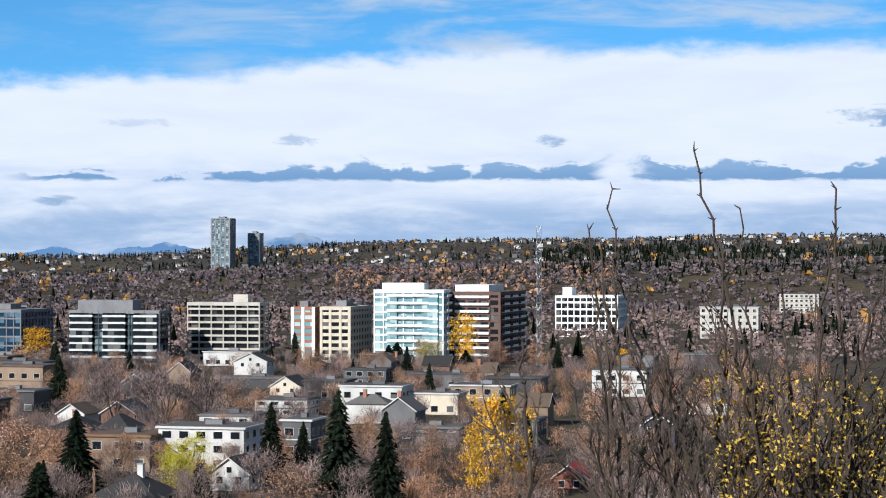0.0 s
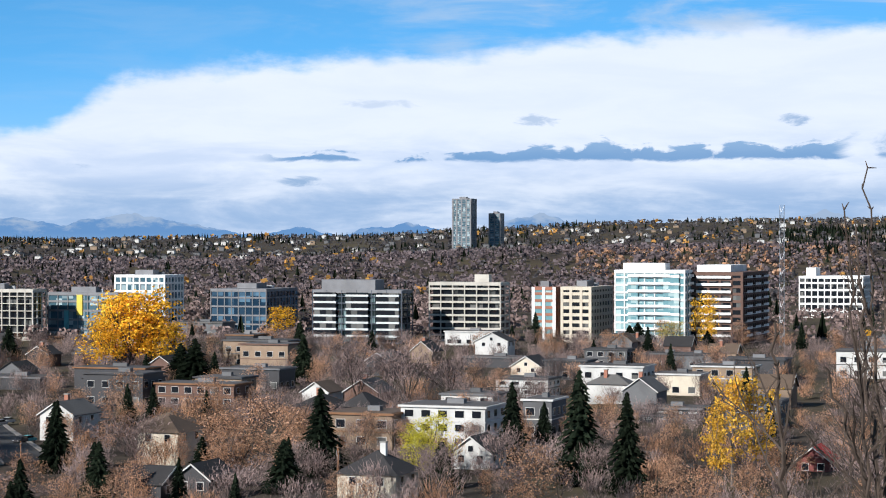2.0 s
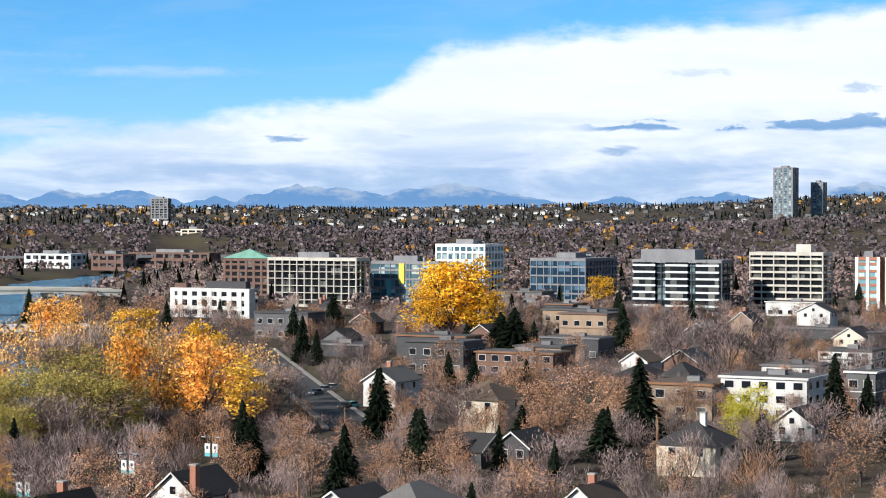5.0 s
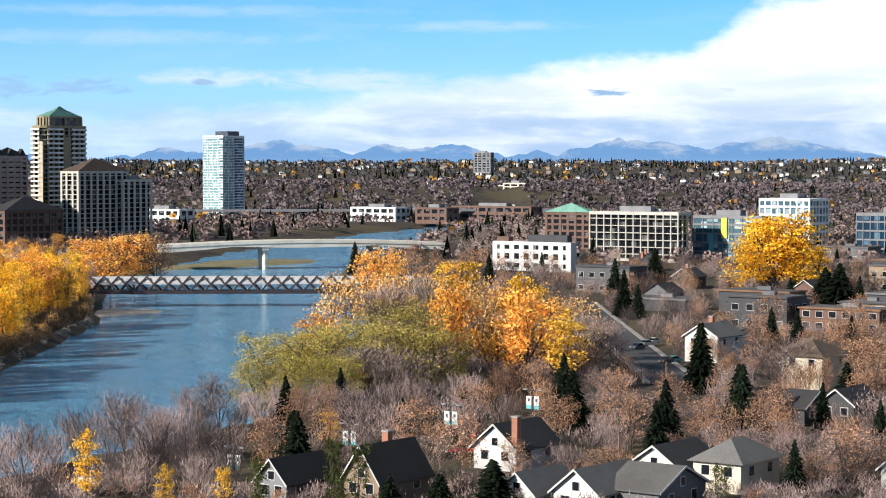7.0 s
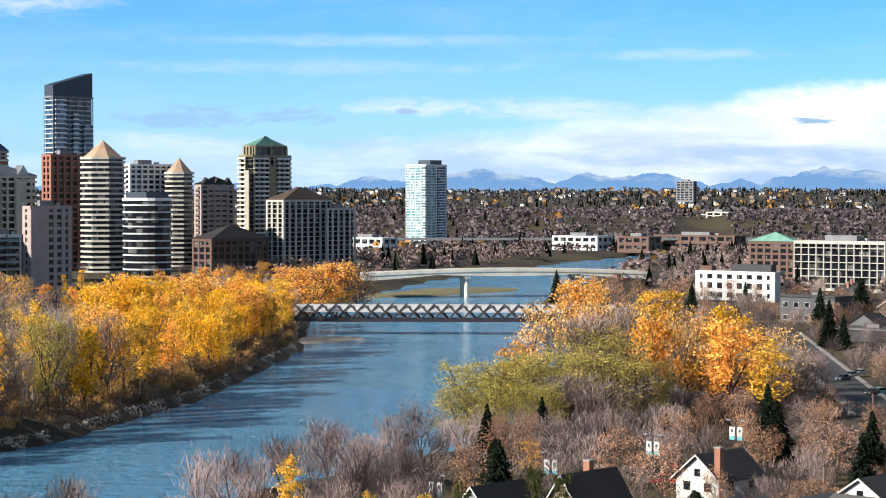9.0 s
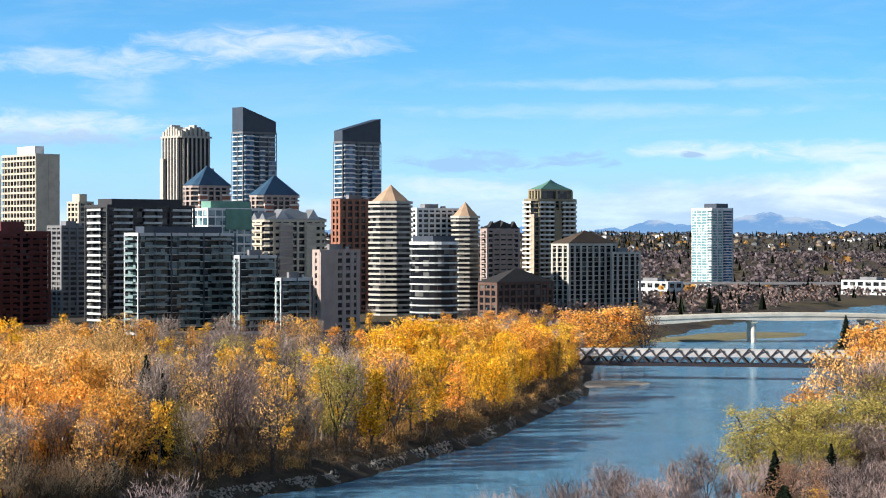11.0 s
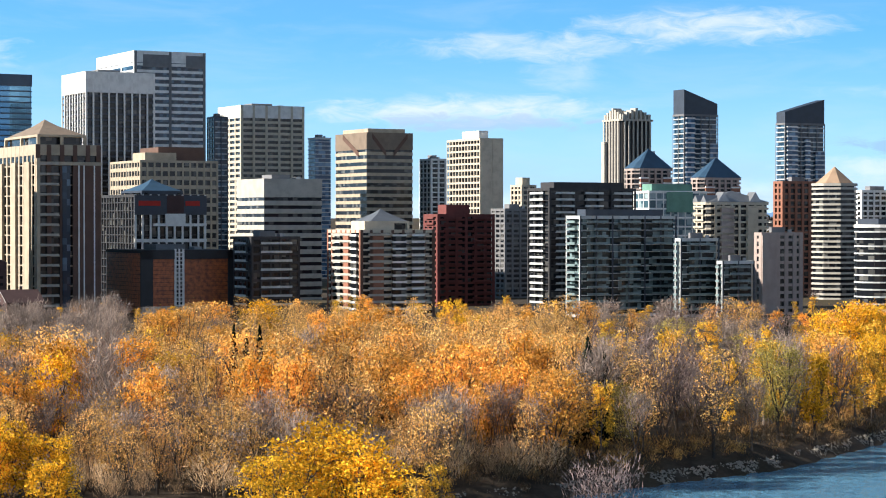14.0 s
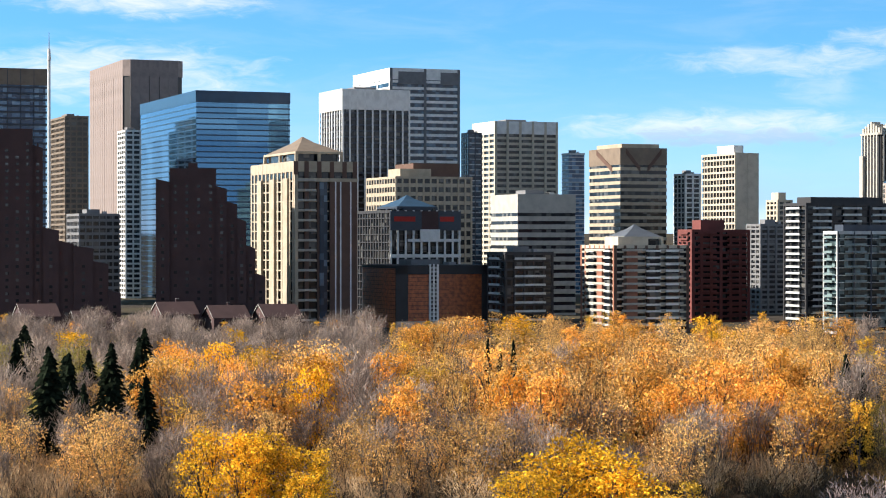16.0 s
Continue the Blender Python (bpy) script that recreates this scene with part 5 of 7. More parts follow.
# ---- houses and flats of the near quarter ----
def window_on(ob, x, y, z, w, h, facing):
    """A framed window standing 4 cm out of a wall; facing: 'x-' or 'y-'."""
    if facing == "y-":
        fr = part("window", Geo().box(x - w / 2 - 0.1, y - 0.06, z - 0.1, x + w / 2 + 0.1, y + 0.02, z + h + 0.1), M["white_paint"], ob)
        part("pane", Geo().box(x - w / 2, y - 0.09, z, x + w / 2, y - 0.05, z + h), M["window_dark"], fr)
    else:
        fr = part("window", Geo().box(x - 0.06, y - w / 2 - 0.1, z - 0.1, x + 0.02, y + w / 2 + 0.1, z + h + 0.1), M["white_paint"], ob)
        part("pane", Geo().box(x - 0.09, y - w / 2, z, x - 0.05, y + w / 2, z + h), M["window_dark"], fr)


def house(x, y, w, d, h, pitch, wall, roof, turn=0.0, hip=False, chimney=None, label="", windows=True):
    """A detached house: walls, gabled or hipped roof with eaves, windows and a chimney. Its middle is at x, y."""
    ob = thing("house", x, y, land(x, y), TURN + turn, label or "detached house with %s walls and %s roof" % (wall.replace("_", " "), roof.replace("_", " ")), "house", "houses by the river")
    a = radians(TURN + turn)
    BUILT.append((x, y, w / 2, d / 2, math.cos(a), math.sin(a)))
    X, Y = w / 2, d / 2
    if hip:
        part("wall", Geo().box(-X, -Y, -1, X, Y, h), M[wall], ob)
        e, k = 0.7, max(0.0, X - Y) * 0.9
        g = Geo()
        g.v = [(-X - e, -Y - e, h - 0.1), (X + e, -Y - e, h - 0.1), (X + e, Y + e, h - 0.1), (-X - e, Y + e, h - 0.1), (-k, 0, h + pitch), (k + 0.01, 0, h + pitch)]
        g.f = [(0, 1, 5, 4), (1, 2, 5), (2, 3, 4, 5), (3, 0, 4), (3, 2, 1, 0)]
    else:
        # the gable looks along x
        g = Geo()
        g.v = [(-X, -Y, -1), (-X, Y, -1), (-X, Y, h), (-X, 0, h + pitch - 0.15), (-X, -Y, h), (X, -Y, -1), (X, Y, -1), (X, Y, h), (X, 0, h + pitch - 0.15), (X, -Y, h)]
        g.f = [(0, 4, 3, 2, 1), (5, 6, 7, 8, 9), (0, 5, 9, 4), (1, 2, 7, 6)]
        part("wall", g, M[wall], ob)
        e, t = 0.55, 0.22
        s = pitch / Y
        g = Geo()
        prof = [(-Y - e, h - e * s), (0, h + pitch), (Y + e, h - e * s), (Y + e, h - e * s + t), (0, h + pitch + t), (-Y - e, h - e * s + t)]
        g.v = [(-X - e, py, pz) for py, pz in prof] + [(X + e, py, pz) for py, pz in prof]
        g.f = [(0, 1, 7, 6), (1, 2, 8, 7), (2, 3, 9, 8), (3, 4, 10, 9), (4, 5, 11, 10), (5, 0, 6, 11), (0, 5, 4, 1), (1, 4, 3, 2), (6, 7, 10, 11), (7, 8, 9, 10)]
        for sgn in (-1, 1):
            b = Geo().box(-X - e - 0.04, min(0, sgn * (Y + e)), 0, -X - e + 0.02, max(0, sgn * (Y + e)), 0.3)
            b.v = [(vx, vy, vz + h + pitch - abs(vy) * s - 0.05) for vx, vy, vz in b.v]
            part("barge_board", b, M["white_paint"], ob)
    part("roof", g, M[roof], ob)
    if chimney:
        cx, cy = (chimney[0] * X, chimney[1] * Y)
        c = part("chimney", Geo().box(cx - 0.5, cy - 0.5, h - 1, cx + 0.5, cy + 0.5, h + pitch + 1.3), M[chimney[2]], ob)
        part("chimney_cap", Geo().box(cx - 0.6, cy - 0.6, h + pitch + 1.3, cx + 0.6, cy + 0.6, h + pitch + 1.5), M["pavement"], c)
    if windows:
        for k in range(2):
            window_on(ob, -X, (k - 0.5) * Y * 0.95, h - 1.9, 1.2, 1.3, "x-")
            window_on(ob, (k - 0.5) * X * 0.95, -Y, h - 1.9, 1.3, 1.3, "y-")
        if not hip and pitch > 2.4:
            window_on(ob, -X, 0, h + 0.2, 1.0, 1.1, "x-")
    return ob


def flats(x, y, w, d, h, wall, trim, floors, roof="flat_roof", label="", windows=True):
    """A low flat-roofed block: walls, overhanging roof slab, windows on the two sides in view."""
    ob = thing("low_rise", x, y, land(x, y), TURN, label, "building", "low-rise flats")
    BUILT.append((x, y, w / 2, d / 2, math.cos(radians(TURN)), math.sin(radians(TURN))))
    X, Y = w / 2, d / 2
    part("wall", Geo().box(-X, -Y, -1, X, Y, h), M[wall], ob)
    part("roof_edge", Geo().box(-X - 0.5, -Y - 0.5, h, X + 0.5, Y + 0.5, h + 0.45), M[trim], ob)
    part("roof", Geo().box(-X + 0.1, -Y + 0.1, h + 0.45, X - 0.1, Y - 0.1, h + 0.55), M[roof], ob)
    part("roof_unit", Geo().box(-X * 0.2, -Y * 0.3, h + 0.5, X * 0.1, Y * 0.1, h + 1.6), M["siding_grey"], ob)
    for fl in range(floors if windows else 0):
        z = h / floors * fl + 0.9
        hh = min(1.7, h / floors - 1.5)
        k = max(2, round(d / 4.2))
        for i in range(k):
            window_on(ob, -X, -Y + d * (i + 0.5) / k, z, 2.0, hh, "x-")
        k = max(2, round(w / 4.5))
        for i in range(k):
            window_on(ob, -X + w * (i + 0.5) / k, -Y, z, 1.8, hh, "y-")
        if fl:
            part("floor_band", Geo().box(-X - 0.12, -Y - 0.12, z - 1.0, X + 0.1, Y + 0.1, z - 0.75), M[trim], ob)
    return ob


ROAD = ((-139.0, 411.1), (-147.0, 429.8), (-167.1, 471.1), (-187.9, 514.8), (-250.3, 646.1))


def make_road():
    g, kerb = Geo(), [Geo(), Geo()]
    for (ax, ay), (bx, by) in zip(ROAD, ROAD[1:]):
        d = Vector((bx - ax, by - ay))
        l = d.length
        d.normalize()
        a = math.atan2(d.y, d.x)
        BUILT.append(((ax + bx) / 2, (ay + by) / 2, l / 2, 3.5, math.cos(a), math.sin(a)))
        for w0, w1, z, q in ((-4.5, 4.5, 0.42, g), (-5.7, -4.5, 0.56, kerb[0]), (4.5, 5.7, 0.56, kerb[1])):
            pts = [(ax - d.y * w1, ay + d.x * w1), (ax - d.y * w0, ay + d.x * w0), (bx - d.y * w0, by + d.x * w0), (bx - d.y * w1, by + d.x * w1)]
            q.ring(pts, -0.6, z)
    tagged(new("road", g.mesh("road", M["asphalt"])), "grey asphalt drive along the river", "road", kind="structure")
    for k in kerb:
        tagged(new("pavement", k.mesh("pavement", M["pavement"])), "pale concrete pavement with a raised kerb", "pavement", kind="structure")


make_road()
house(-121.6, 288.4, 11.0, 7.6, 3.5, 3.2, "white_paint", "dark_shingle", 0, False, (-0.9, -0.9, 'rust_brick'), "white gabled house with a brick chimney and dark roof")
house(-125.4, 253.1, 11.0, 5.9, 3.3, 4.2, "stucco_tan", "brown_shingle", 0, False, (0.2, 0.3, 'rust_brick'), "brown half-timbered house with a steep roof")
house(-97.9, 260.7, 12.0, 6.9, 2.3, 2.8, "white_paint", "grey_shingle", 0, False, None, "white gabled bungalow with a grey roof")
house(-91.2, 263.8, 7.7, 12.0, 2.6, 2.6, "siding_grey", "grey_shingle", 90, False, None, "grey bungalow with a long grey roof")
house(-94.6, 281.0, 11.0, 8.2, 3.1, 2.8, "white_paint", "dark_shingle", 0, False, None, "white house with a black gable roof")
house(-86.0, 282.1, 11.0, 7.4, 4.2, 2.8, "cream", "grey_shingle", 0, True, None, "beige two-storey house with a grey hip roof")
house(-109.7, 412.1, 11.0, 8.8, 7.3, 2.8, "cream", "brown_shingle", 0, True, None, "yellowish two-storey house with a brown hip roof")
house(-109.7, 417.9, 8.0, 5.9, 4.0, 3.0, "white_paint", "white_paint", 0, False, None, "small white gabled house")
house(-97.4, 357.3, 6.3, 10.0, 3.4, 2.4, "charcoal", "dark_shingle", 90, False, None, "dark gabled house with a black roof")
house(-89.9, 360.8, 10.0, 6.4, 3.9, 2.4, "charcoal", "dark_shingle", 0, False, None, "dark gabled house with a black roof")
house(-137.6, 250.1, 10.0, 5.2, 2.6, 2.8, "siding_grey", "dark_shingle", 0, False, None, "grey gabled house with a dark roof")
house(-106.2, 259.4, 10.0, 5.5, 1.8, 2.5, "white_paint", "grey_shingle", 0, False, None, "white bungalow among bare trees")
house(-62.9, 292.4, 10.0, 7.1, 3.1, 3, "white_paint", "brown_shingle", 0, False, (0.1, 0.1, 'rust_brick'), "white gabled house with a brown roof")
house(-59.4, 360.7, 11.0, 10.6, 5.2, 3.6, "cream", "dark_shingle", 0, True, (0.0, -0.2, 'white_paint'), "cream house with a black hipped roof and pale chimney")
house(-48.5, 416.6, 10.0, 8.1, 3.5, 3.0, "white_paint", "dark_shingle", 0, False, None, "white house with a black gable roof")
house(-64.5, 707.7, 14.0, 10.3, 3.8, 3.2, "cream", "dark_shingle", 0, False, None, "cream gabled house with a long dark roof")
house(-114.0, 428.2, 10.0, 9.6, 4.3, 3.0, "white_paint", "grey_shingle", 0, False, None, "white gabled house with a grey roof")
house(-118.5, 445.6, 10.0, 9.1, 5.8, 2.5, "stucco_tan", "brown_shingle", 0, True, None, "tan house with a brown hip roof")
house(17.5, 422.6, 9.0, 6.4, 2.2, 2.4, "red_brick", "red_awning", 0, False, None, "small red roofed house behind shrubs")
house(-85.5, 787.1, 9.0, 12.6, 8.4, 3.0, "white_paint", "dark_shingle", 0, False, None, "white house with steep black gables")
flats(-76.8, 459.4, 14, 14.4, 7.3, "stucco_tan", "wood_brown", 2, "brown_shingle", "two-storey tan flats with a wide brown roof")
flats(-59.3, 461.3, 14, 19.3, 8.9, "white_paint", "white_paint", 3, "flat_roof", "three-storey white flats with a flat roof")
flats(-65.4, 551.5, 12, 14.2, 5.1, "white_paint", "siding_grey", 2, "flat_roof", "white flats with a grey roof edge")
flats(-41.6, 489.2, 12, 6.8, 8.4, "siding_grey", "white_paint", 2, "flat_roof", "pale grey two-storey flats")
flats(-51.0, 699.2, 12, 14.3, 5.9, "charcoal", "charcoal", 1, "flat_roof", "dark low block with a flat roof")
flats(-31.9, 628.7, 14, 18.8, 8.3, "white_paint", "white_paint", 2, "flat_roof", "white flats with flat roofs")
flats(-13.5, 629.6, 12, 14.2, 6.0, "cream", "white_paint", 1, "flat_roof", "cream low flats with a flat roof")
flats(-57.7, 620.3, 12, 15.9, 4.9, "white_paint", "charcoal", 2, "flat_roof", "white and black modern house")
flats(-167.4, 758.8, 14, 25.4, 9.2, "stucco_tan", "siding_grey", 2, "flat_roof", "long tan flats with a grey flat roof")
flats(-169.7, 585.9, 12, 20.3, 6.4, "charcoal", "charcoal", 2, "flat_roof", "black modern low-rise with a flat roof")
flats(-141.6, 635.3, 12, 19.1, 6.3, "charcoal", "siding_grey", 1, "flat_roof", "dark low flats with a flat roof")
flats(-110.5, 928.1, 12, 22.3, 5.9, "white_paint", "white_paint", 1, "flat_roof", "white low building beside the office blocks")
flats(-41.9, 771.2, 12, 15.8, 6.1, "siding_grey", "charcoal", 2, "flat_roof", "dark grey low flats with flat roof")
flats(-20.8, 766.4, 12, 16.7, 4.9, "brown_brick", "siding_grey", 1, "flat_roof", "brown low flats with a pale roof")
flats(7.4, 516.8, 12, 13.2, 6.5, "siding_grey", "charcoal", 2, "flat_roof", "grey flats standing among yellow trees")
flats(-0.1, 655.5, 12, 18.4, 6.9, "stucco_tan", "white_paint", 2, "flat_roof", "tan low flats with a white roof edge")
flats(46.2, 717.6, 12, 18.4, 8.9, "white_paint", "charcoal", 2, "flat_roof", "white modern house with a dark flat roof")
flats(147.0, 1275.0, 16, 34.6, 18.7, "concrete", "slab_pale", 5, "flat_roof", "large white flat-roofed building")
flats(270.7, 1832.4, 14, 33.3, 19.6, "concrete", "charcoal", 5, "flat_roof", "white low-rise in the distance")
flats(-155.8, 720.7, 14, 17.9, 9.7, "stucco_tan", "brown_brick", 2, "flat_roof", "brown low flats with brick trim")
flats(-390.3, 967.5, 14, 26.7, 7.7, "white_paint", "white_paint", 2, "flat_roof", "white low-rise flats with flat roof")
flats(-263.5, 711.8, 12, 22.3, 9.0, "siding_grey", "charcoal", 2, "flat_roof", "grey low-rise with a dark roof")
flats(-164.0, 566.2, 12, 18.1, 8.8, "charcoal", "charcoal", 2, "flat_roof", "black low-rise with rooftop units")
flats(-248.6, 995.0, 14, 26.3, 6.8, "siding_grey", "grey_shingle", 1, "flat_roof", "pale grey low building with flat roof")
flats(-10.6, 760.6, 12, 13.6, 5.0, "siding_grey", "charcoal", 1, "flat_roof", "grey flats with a flat roof")
house(-871.4, 361.5, 16.0, 22.5, 10.7, 5.0, "dark_brick", "dark_brick", 0, False, (0.2, 0.2, 'dark_brick'), "low dark brick terrace with a steep gable roof")
house(-858.5, 381.1, 16.0, 19.9, 7.7, 5.0, "dark_brick", "dark_brick", 0, False, (0.2, 0.2, 'dark_brick'), "low dark brick terrace with a steep gable roof")
house(-838.4, 411.8, 16.0, 20.3, 11.6, 5.0, "dark_brick", "dark_brick", 0, False, (0.2, 0.2, 'dark_brick'), "low dark brick terrace with a steep gable roof")
house(-826.0, 430.5, 16.0, 19.7, 10.1, 5.0, "dark_brick", "dark_brick", 0, False, (0.2, 0.2, 'dark_brick'), "low dark brick terrace with a steep gable roof")
house(-813.8, 449.1, 16.0, 19.7, 10.6, 5.0, "dark_brick", "dark_brick", 0, False, (0.2, 0.2, 'dark_brick'), "low dark brick terrace with a steep gable roof")
_r = random.Random(11)
WALLS = ("white_paint", "charcoal", "siding_grey", "charcoal", "brown_brick", "siding_grey", "stucco_tan")
ROOFS = ("dark_shingle", "grey_shingle", "dark_shingle", "brown_shingle")
for _k in range(150):
    _yaw, _d = _r.uniform(-7, 22), math.sqrt(_r.uniform(490 ** 2, 930 ** 2))
    _x, _y = polar(_yaw, _d)
    if river_side(_x, _y) < 45 or not clear_of(_x, _y, 9):
        continue
    if len(BUILT) > 166:
        break
    if _r.random() < 0.62:
        house(_x, _y, _r.uniform(9, 12), _r.uniform(7.5, 9.5), _r.uniform(3.8, 6), _r.uniform(2.2, 3.4), _r.choice(WALLS), _r.choice(ROOFS), _r.choice((0, 90, 0, 180)), _r.random() < 0.25, (0.2, 0.3, "rust_brick") if _r.random() < 0.5 else None, windows=_d < 560)
    else:
        _w = _r.choice(WALLS)
        flats(_x, _y, _r.uniform(10, 15), _r.uniform(12, 24), _r.choice((3.4, 6.2, 6.5)), _w, _r.choice(("siding_grey", "charcoal", "wood_brown")), 2, "flat_roof", "flat-roofed low block with %s walls" % _w.replace("_", " "), windows=_d < 640)

# ---- woods ----
tree("yellow", -208.3, 712.2, 28.6, 1.5)
tree("yellow", -196.0, 708.4, 31.0, 1.4)
tree("yellow", -199.7, 700.1, 29.0, 1.4)
tree("yellow", -208.2, 694.8, 20.5, 1.5)
tree("yellow", -189.5, 704.6, 19.0, 1.6)
tree("yellow", -205.4, 968.5, 16.2, 1.56)
tree("yellow", -9.0, 890.0, 24.8, 0.84)
tree("lime", -55.2, 396.2, 12.7, 1.34)
tree("lime", -56.8, 391.9, 10.6, 1.12)
tree("spruce", -78.5, 407.5, 16.1, 1.27)
tree("spruce", -44.0, 437.8, 15.7, 0.97)
tree("spruce", -26.7, 389.1, 21.1, 0.96)
tree("spruce", -17.4, 374.6, 18.1, 0.90)
tree("spruce", -104.0, 344.6, 11.2, 1.12)
tree("spruce", -129.0, 399.7, 13.8, 1.09)
tree("spruce", -134.0, 666.7, 15.5, 1.27)
tree("spruce", -169.9, 668.8, 13.8, 2.02)
tree("spruce", -176.9, 677.3, 11.9, 2.04)
tree("spruce", -215.2, 592.1, 14.1, 1.03)
tree("spruce", -278.9, 802.9, 12.5, 1.57)
tree("spruce", -129.0, 330.7, 9.8, 1.04)
tree("spruce", -51.1, 381.6, 8.4, 1.84)
tree("spruce", -78.3, 371.8, 9.4, 1.64)
tree("spruce", -37.1, 899.2, 11.4, 2.05)
tree("spruce", -7.8, 880.0, 8.9, 2.01)
tree("spruce", -40.8, 904.1, 10.0, 2.09)
tree("green", -22.8, 889.7, 13.0, 1.74)
tree("gold", 1.0, 390.0, 21.3, 0.95)
tree("gold", 5.1, 395.0, 20.6, 1.14)
tree("gold", -1.9, 380.0, 16.9, 0.94)
tree("rust", -30.9, 348.6, 11.8, 1.48)
tree("rust", -89.9, 410.3, 15.2, 1.38)
tree("rust", -107.8, 426.6, 13.3, 1.32)
tree("bare", -96.4, 551.6, 19.8, 1.14)
tree("bare", -83.2, 553.8, 18.3, 1.23)
tree("bare", -74.2, 565.1, 14.8, 1.22)
tree("bare", -114.7, 404.0, 11.4, 1.59)
tree("rust", -88.5, 379.8, 11.6, 1.79)
tree("spruce", -127.3, 326.0, 10.8, 1.16)
tree("spruce", -107.6, 354.0, 10.2, 1.31)
tree("spruce", -129.5, 399.5, 13.6, 0.98)
tree("spruce", -149.7, 271.5, 8.8, 1.52)
tree("spruce", -109.8, 252.1, 6.3, 2.02)
tree("spruce", -113.7, 244.9, 5.1, 1.84)
tree("spruce", -97.2, 388.0, 8.2, 1.54)
tree("cedar", -133.2, 232.5, 8.5, 1.00)
tree("cedar", -125.5, 237.9, 10.3, 0.85)
tree("cedar", -122.2, 238.5, 9.5, 0.90)
tree("cedar", -123.2, 235.7, 6.5, 1.00)
tree("column", -144.4, 228.1, 7.0, 1.10)
tree("column", -137.7, 231.1, 6.5, 1.15)
tree("spruce", -139.6, 254.2, 10.9, 1.20)
tree("spruce", -106.2, 245.0, 7.2, 1.90)
tree("spruce", -112.3, 241.1, 5.7, 1.70)
tree("spruce", -118.3, 239.4, 5.5, 1.60)
tree("cedar", -80.2, 255.7, 7.3, 1.10)
tree("rust", -101.4, 271.7, 6.3, 1.90)
tree("column", -155.4, 226.9, 11.2, 1.00)
tree("gold", -154.3, 291.7, 6.5, 1.76)
tree("green", -180.8, 372.4, 19.5, 1.60)
tree("green", -189.4, 352.3, 15.1, 1.77)
tree("lime", -181.9, 345.0, 9.9, 2.27)
tree("green", -185.1, 359.1, 13.5, 1.47)
tree("green", -193.1, 348.0, 11.0, 1.77)
tree("green", -197.1, 342.3, 9.5, 1.30)
tree("bare", -170.4, 361.9, 11.9, 1.46)
tree("grey", -187.2, 381.6, 14.4, 1.73)
tree("grey", -183.2, 400.0, 16.9, 1.39)
tree("grey", -177.7, 408.0, 15.4, 1.54)
tree("green", -196.8, 348.2, 13.9, 1.54)
tree("green", -185.6, 345.3, 15.8, 1.66)
tree("green", -183.1, 336.4, 10.7, 1.75)
tree("green", -180.0, 355.0, 17.1, 1.56)
tree("green", -172.3, 361.0, 15.7, 1.82)
tree("grey", -175.5, 346.0, 12.8, 1.93)
tree("bare", -170.5, 345.2, 12.1, 1.38)
tree("green", -176.4, 336.6, 11.0, 1.39)
tree("green", -169.6, 367.8, 13.3, 1.35)
tree("tan", -204.2, 389.7, 22.8, 0.84)
tree("tan", -172.8, 393.8, 23.2, 0.86)
tree("orange", -163.5, 392.3, 21.2, 1.19)
tree("orange", -178.2, 389.1, 22.2, 0.99)
tree("gold", -154.3, 390.6, 17.0, 1.54)
tree("tan", -200.4, 408.5, 22.6, 0.87)
tree("tan", -196.0, 416.2, 23.0, 0.80)
tree("tan", -184.4, 408.3, 20.0, 0.90)
tree("grey", -200.3, 402.9, 22.3, 0.97)
tree("grey", -202.3, 396.3, 21.3, 1.00)
tree("grey", -193.9, 406.1, 23.5, 0.82)
tree("orange", -279.0, 553.7, 22.0, 1.08)
tree("orange", -268.7, 547.7, 21.7, 0.84)
tree("gold", -234.5, 508.5, 20.7, 1.32)
tree("gold", -229.1, 511.0, 20.7, 1.32)
tree("yellow", -181.4, 433.6, 21.9, 0.91)
tree("orange", -178.4, 418.6, 19.6, 1.09)
tree("tan", -170.5, 418.6, 19.2, 0.94)
tree("tan", -166.1, 423.6, 17.2, 1.05)
tree("orange", -184.3, 399.6, 18.1, 0.83)
tree("gold", -170.7, 394.7, 14.1, 1.70)
tree("gold", -162.8, 408.8, 13.4, 1.83)
tree("grey", -162.0, 419.8, 15.1, 1.42)
tree("bare", -162.2, 430.5, 9.6, 1.52)
tree("orange", -213.1, 396.4, 14.5, 1.06)
tree("yellow", -266.1, 195.1, 11.9, 1.30)
tree("yellow", -291.1, 157.6, 14.9, 1.23)
tree("yellow", -285.0, 162.4, 12.5, 1.23)
tree("yellow", -267.5, 201.7, 14.1, 1.11)
tree("yellow", -259.0, 201.3, 12.5, 1.22)
tree("yellow", -262.2, 186.9, 9.7, 1.27)
tree("yellow", -253.4, 201.9, 9.5, 1.31)
tree("yellow", -294.2, 149.6, 15.5, 1.08)
tree("yellow", -287.9, 153.0, 15.4, 1.08)
tree("yellow", -288.8, 159.7, 12.8, 1.21)
tree("yellow", -279.5, 159.8, 10.1, 1.23)
tree("gold", -244.9, 205.9, 8.6, 1.03)
tree("gold", -245.0, 202.7, 6.7, 1.32)
tree("bare", -226.4, 223.3, 9.5, 0.87)
tree("rust", -72.1, 291.2, 8.4, 2.03)
tree("rust", -75.3, 282.1, 5.5, 2.12)
tree("rust", -97.8, 408.4, 12.0, 1.39)
tree("rust", -120.6, 301.8, 1.9, 4.66)
tree("rust", -106.2, 328.2, 4.1, 2.51)
tree("bare", -124.0, 348.6, 5.5, 2.89)
tree("bare", -115.3, 341.0, 4.2, 3.18)
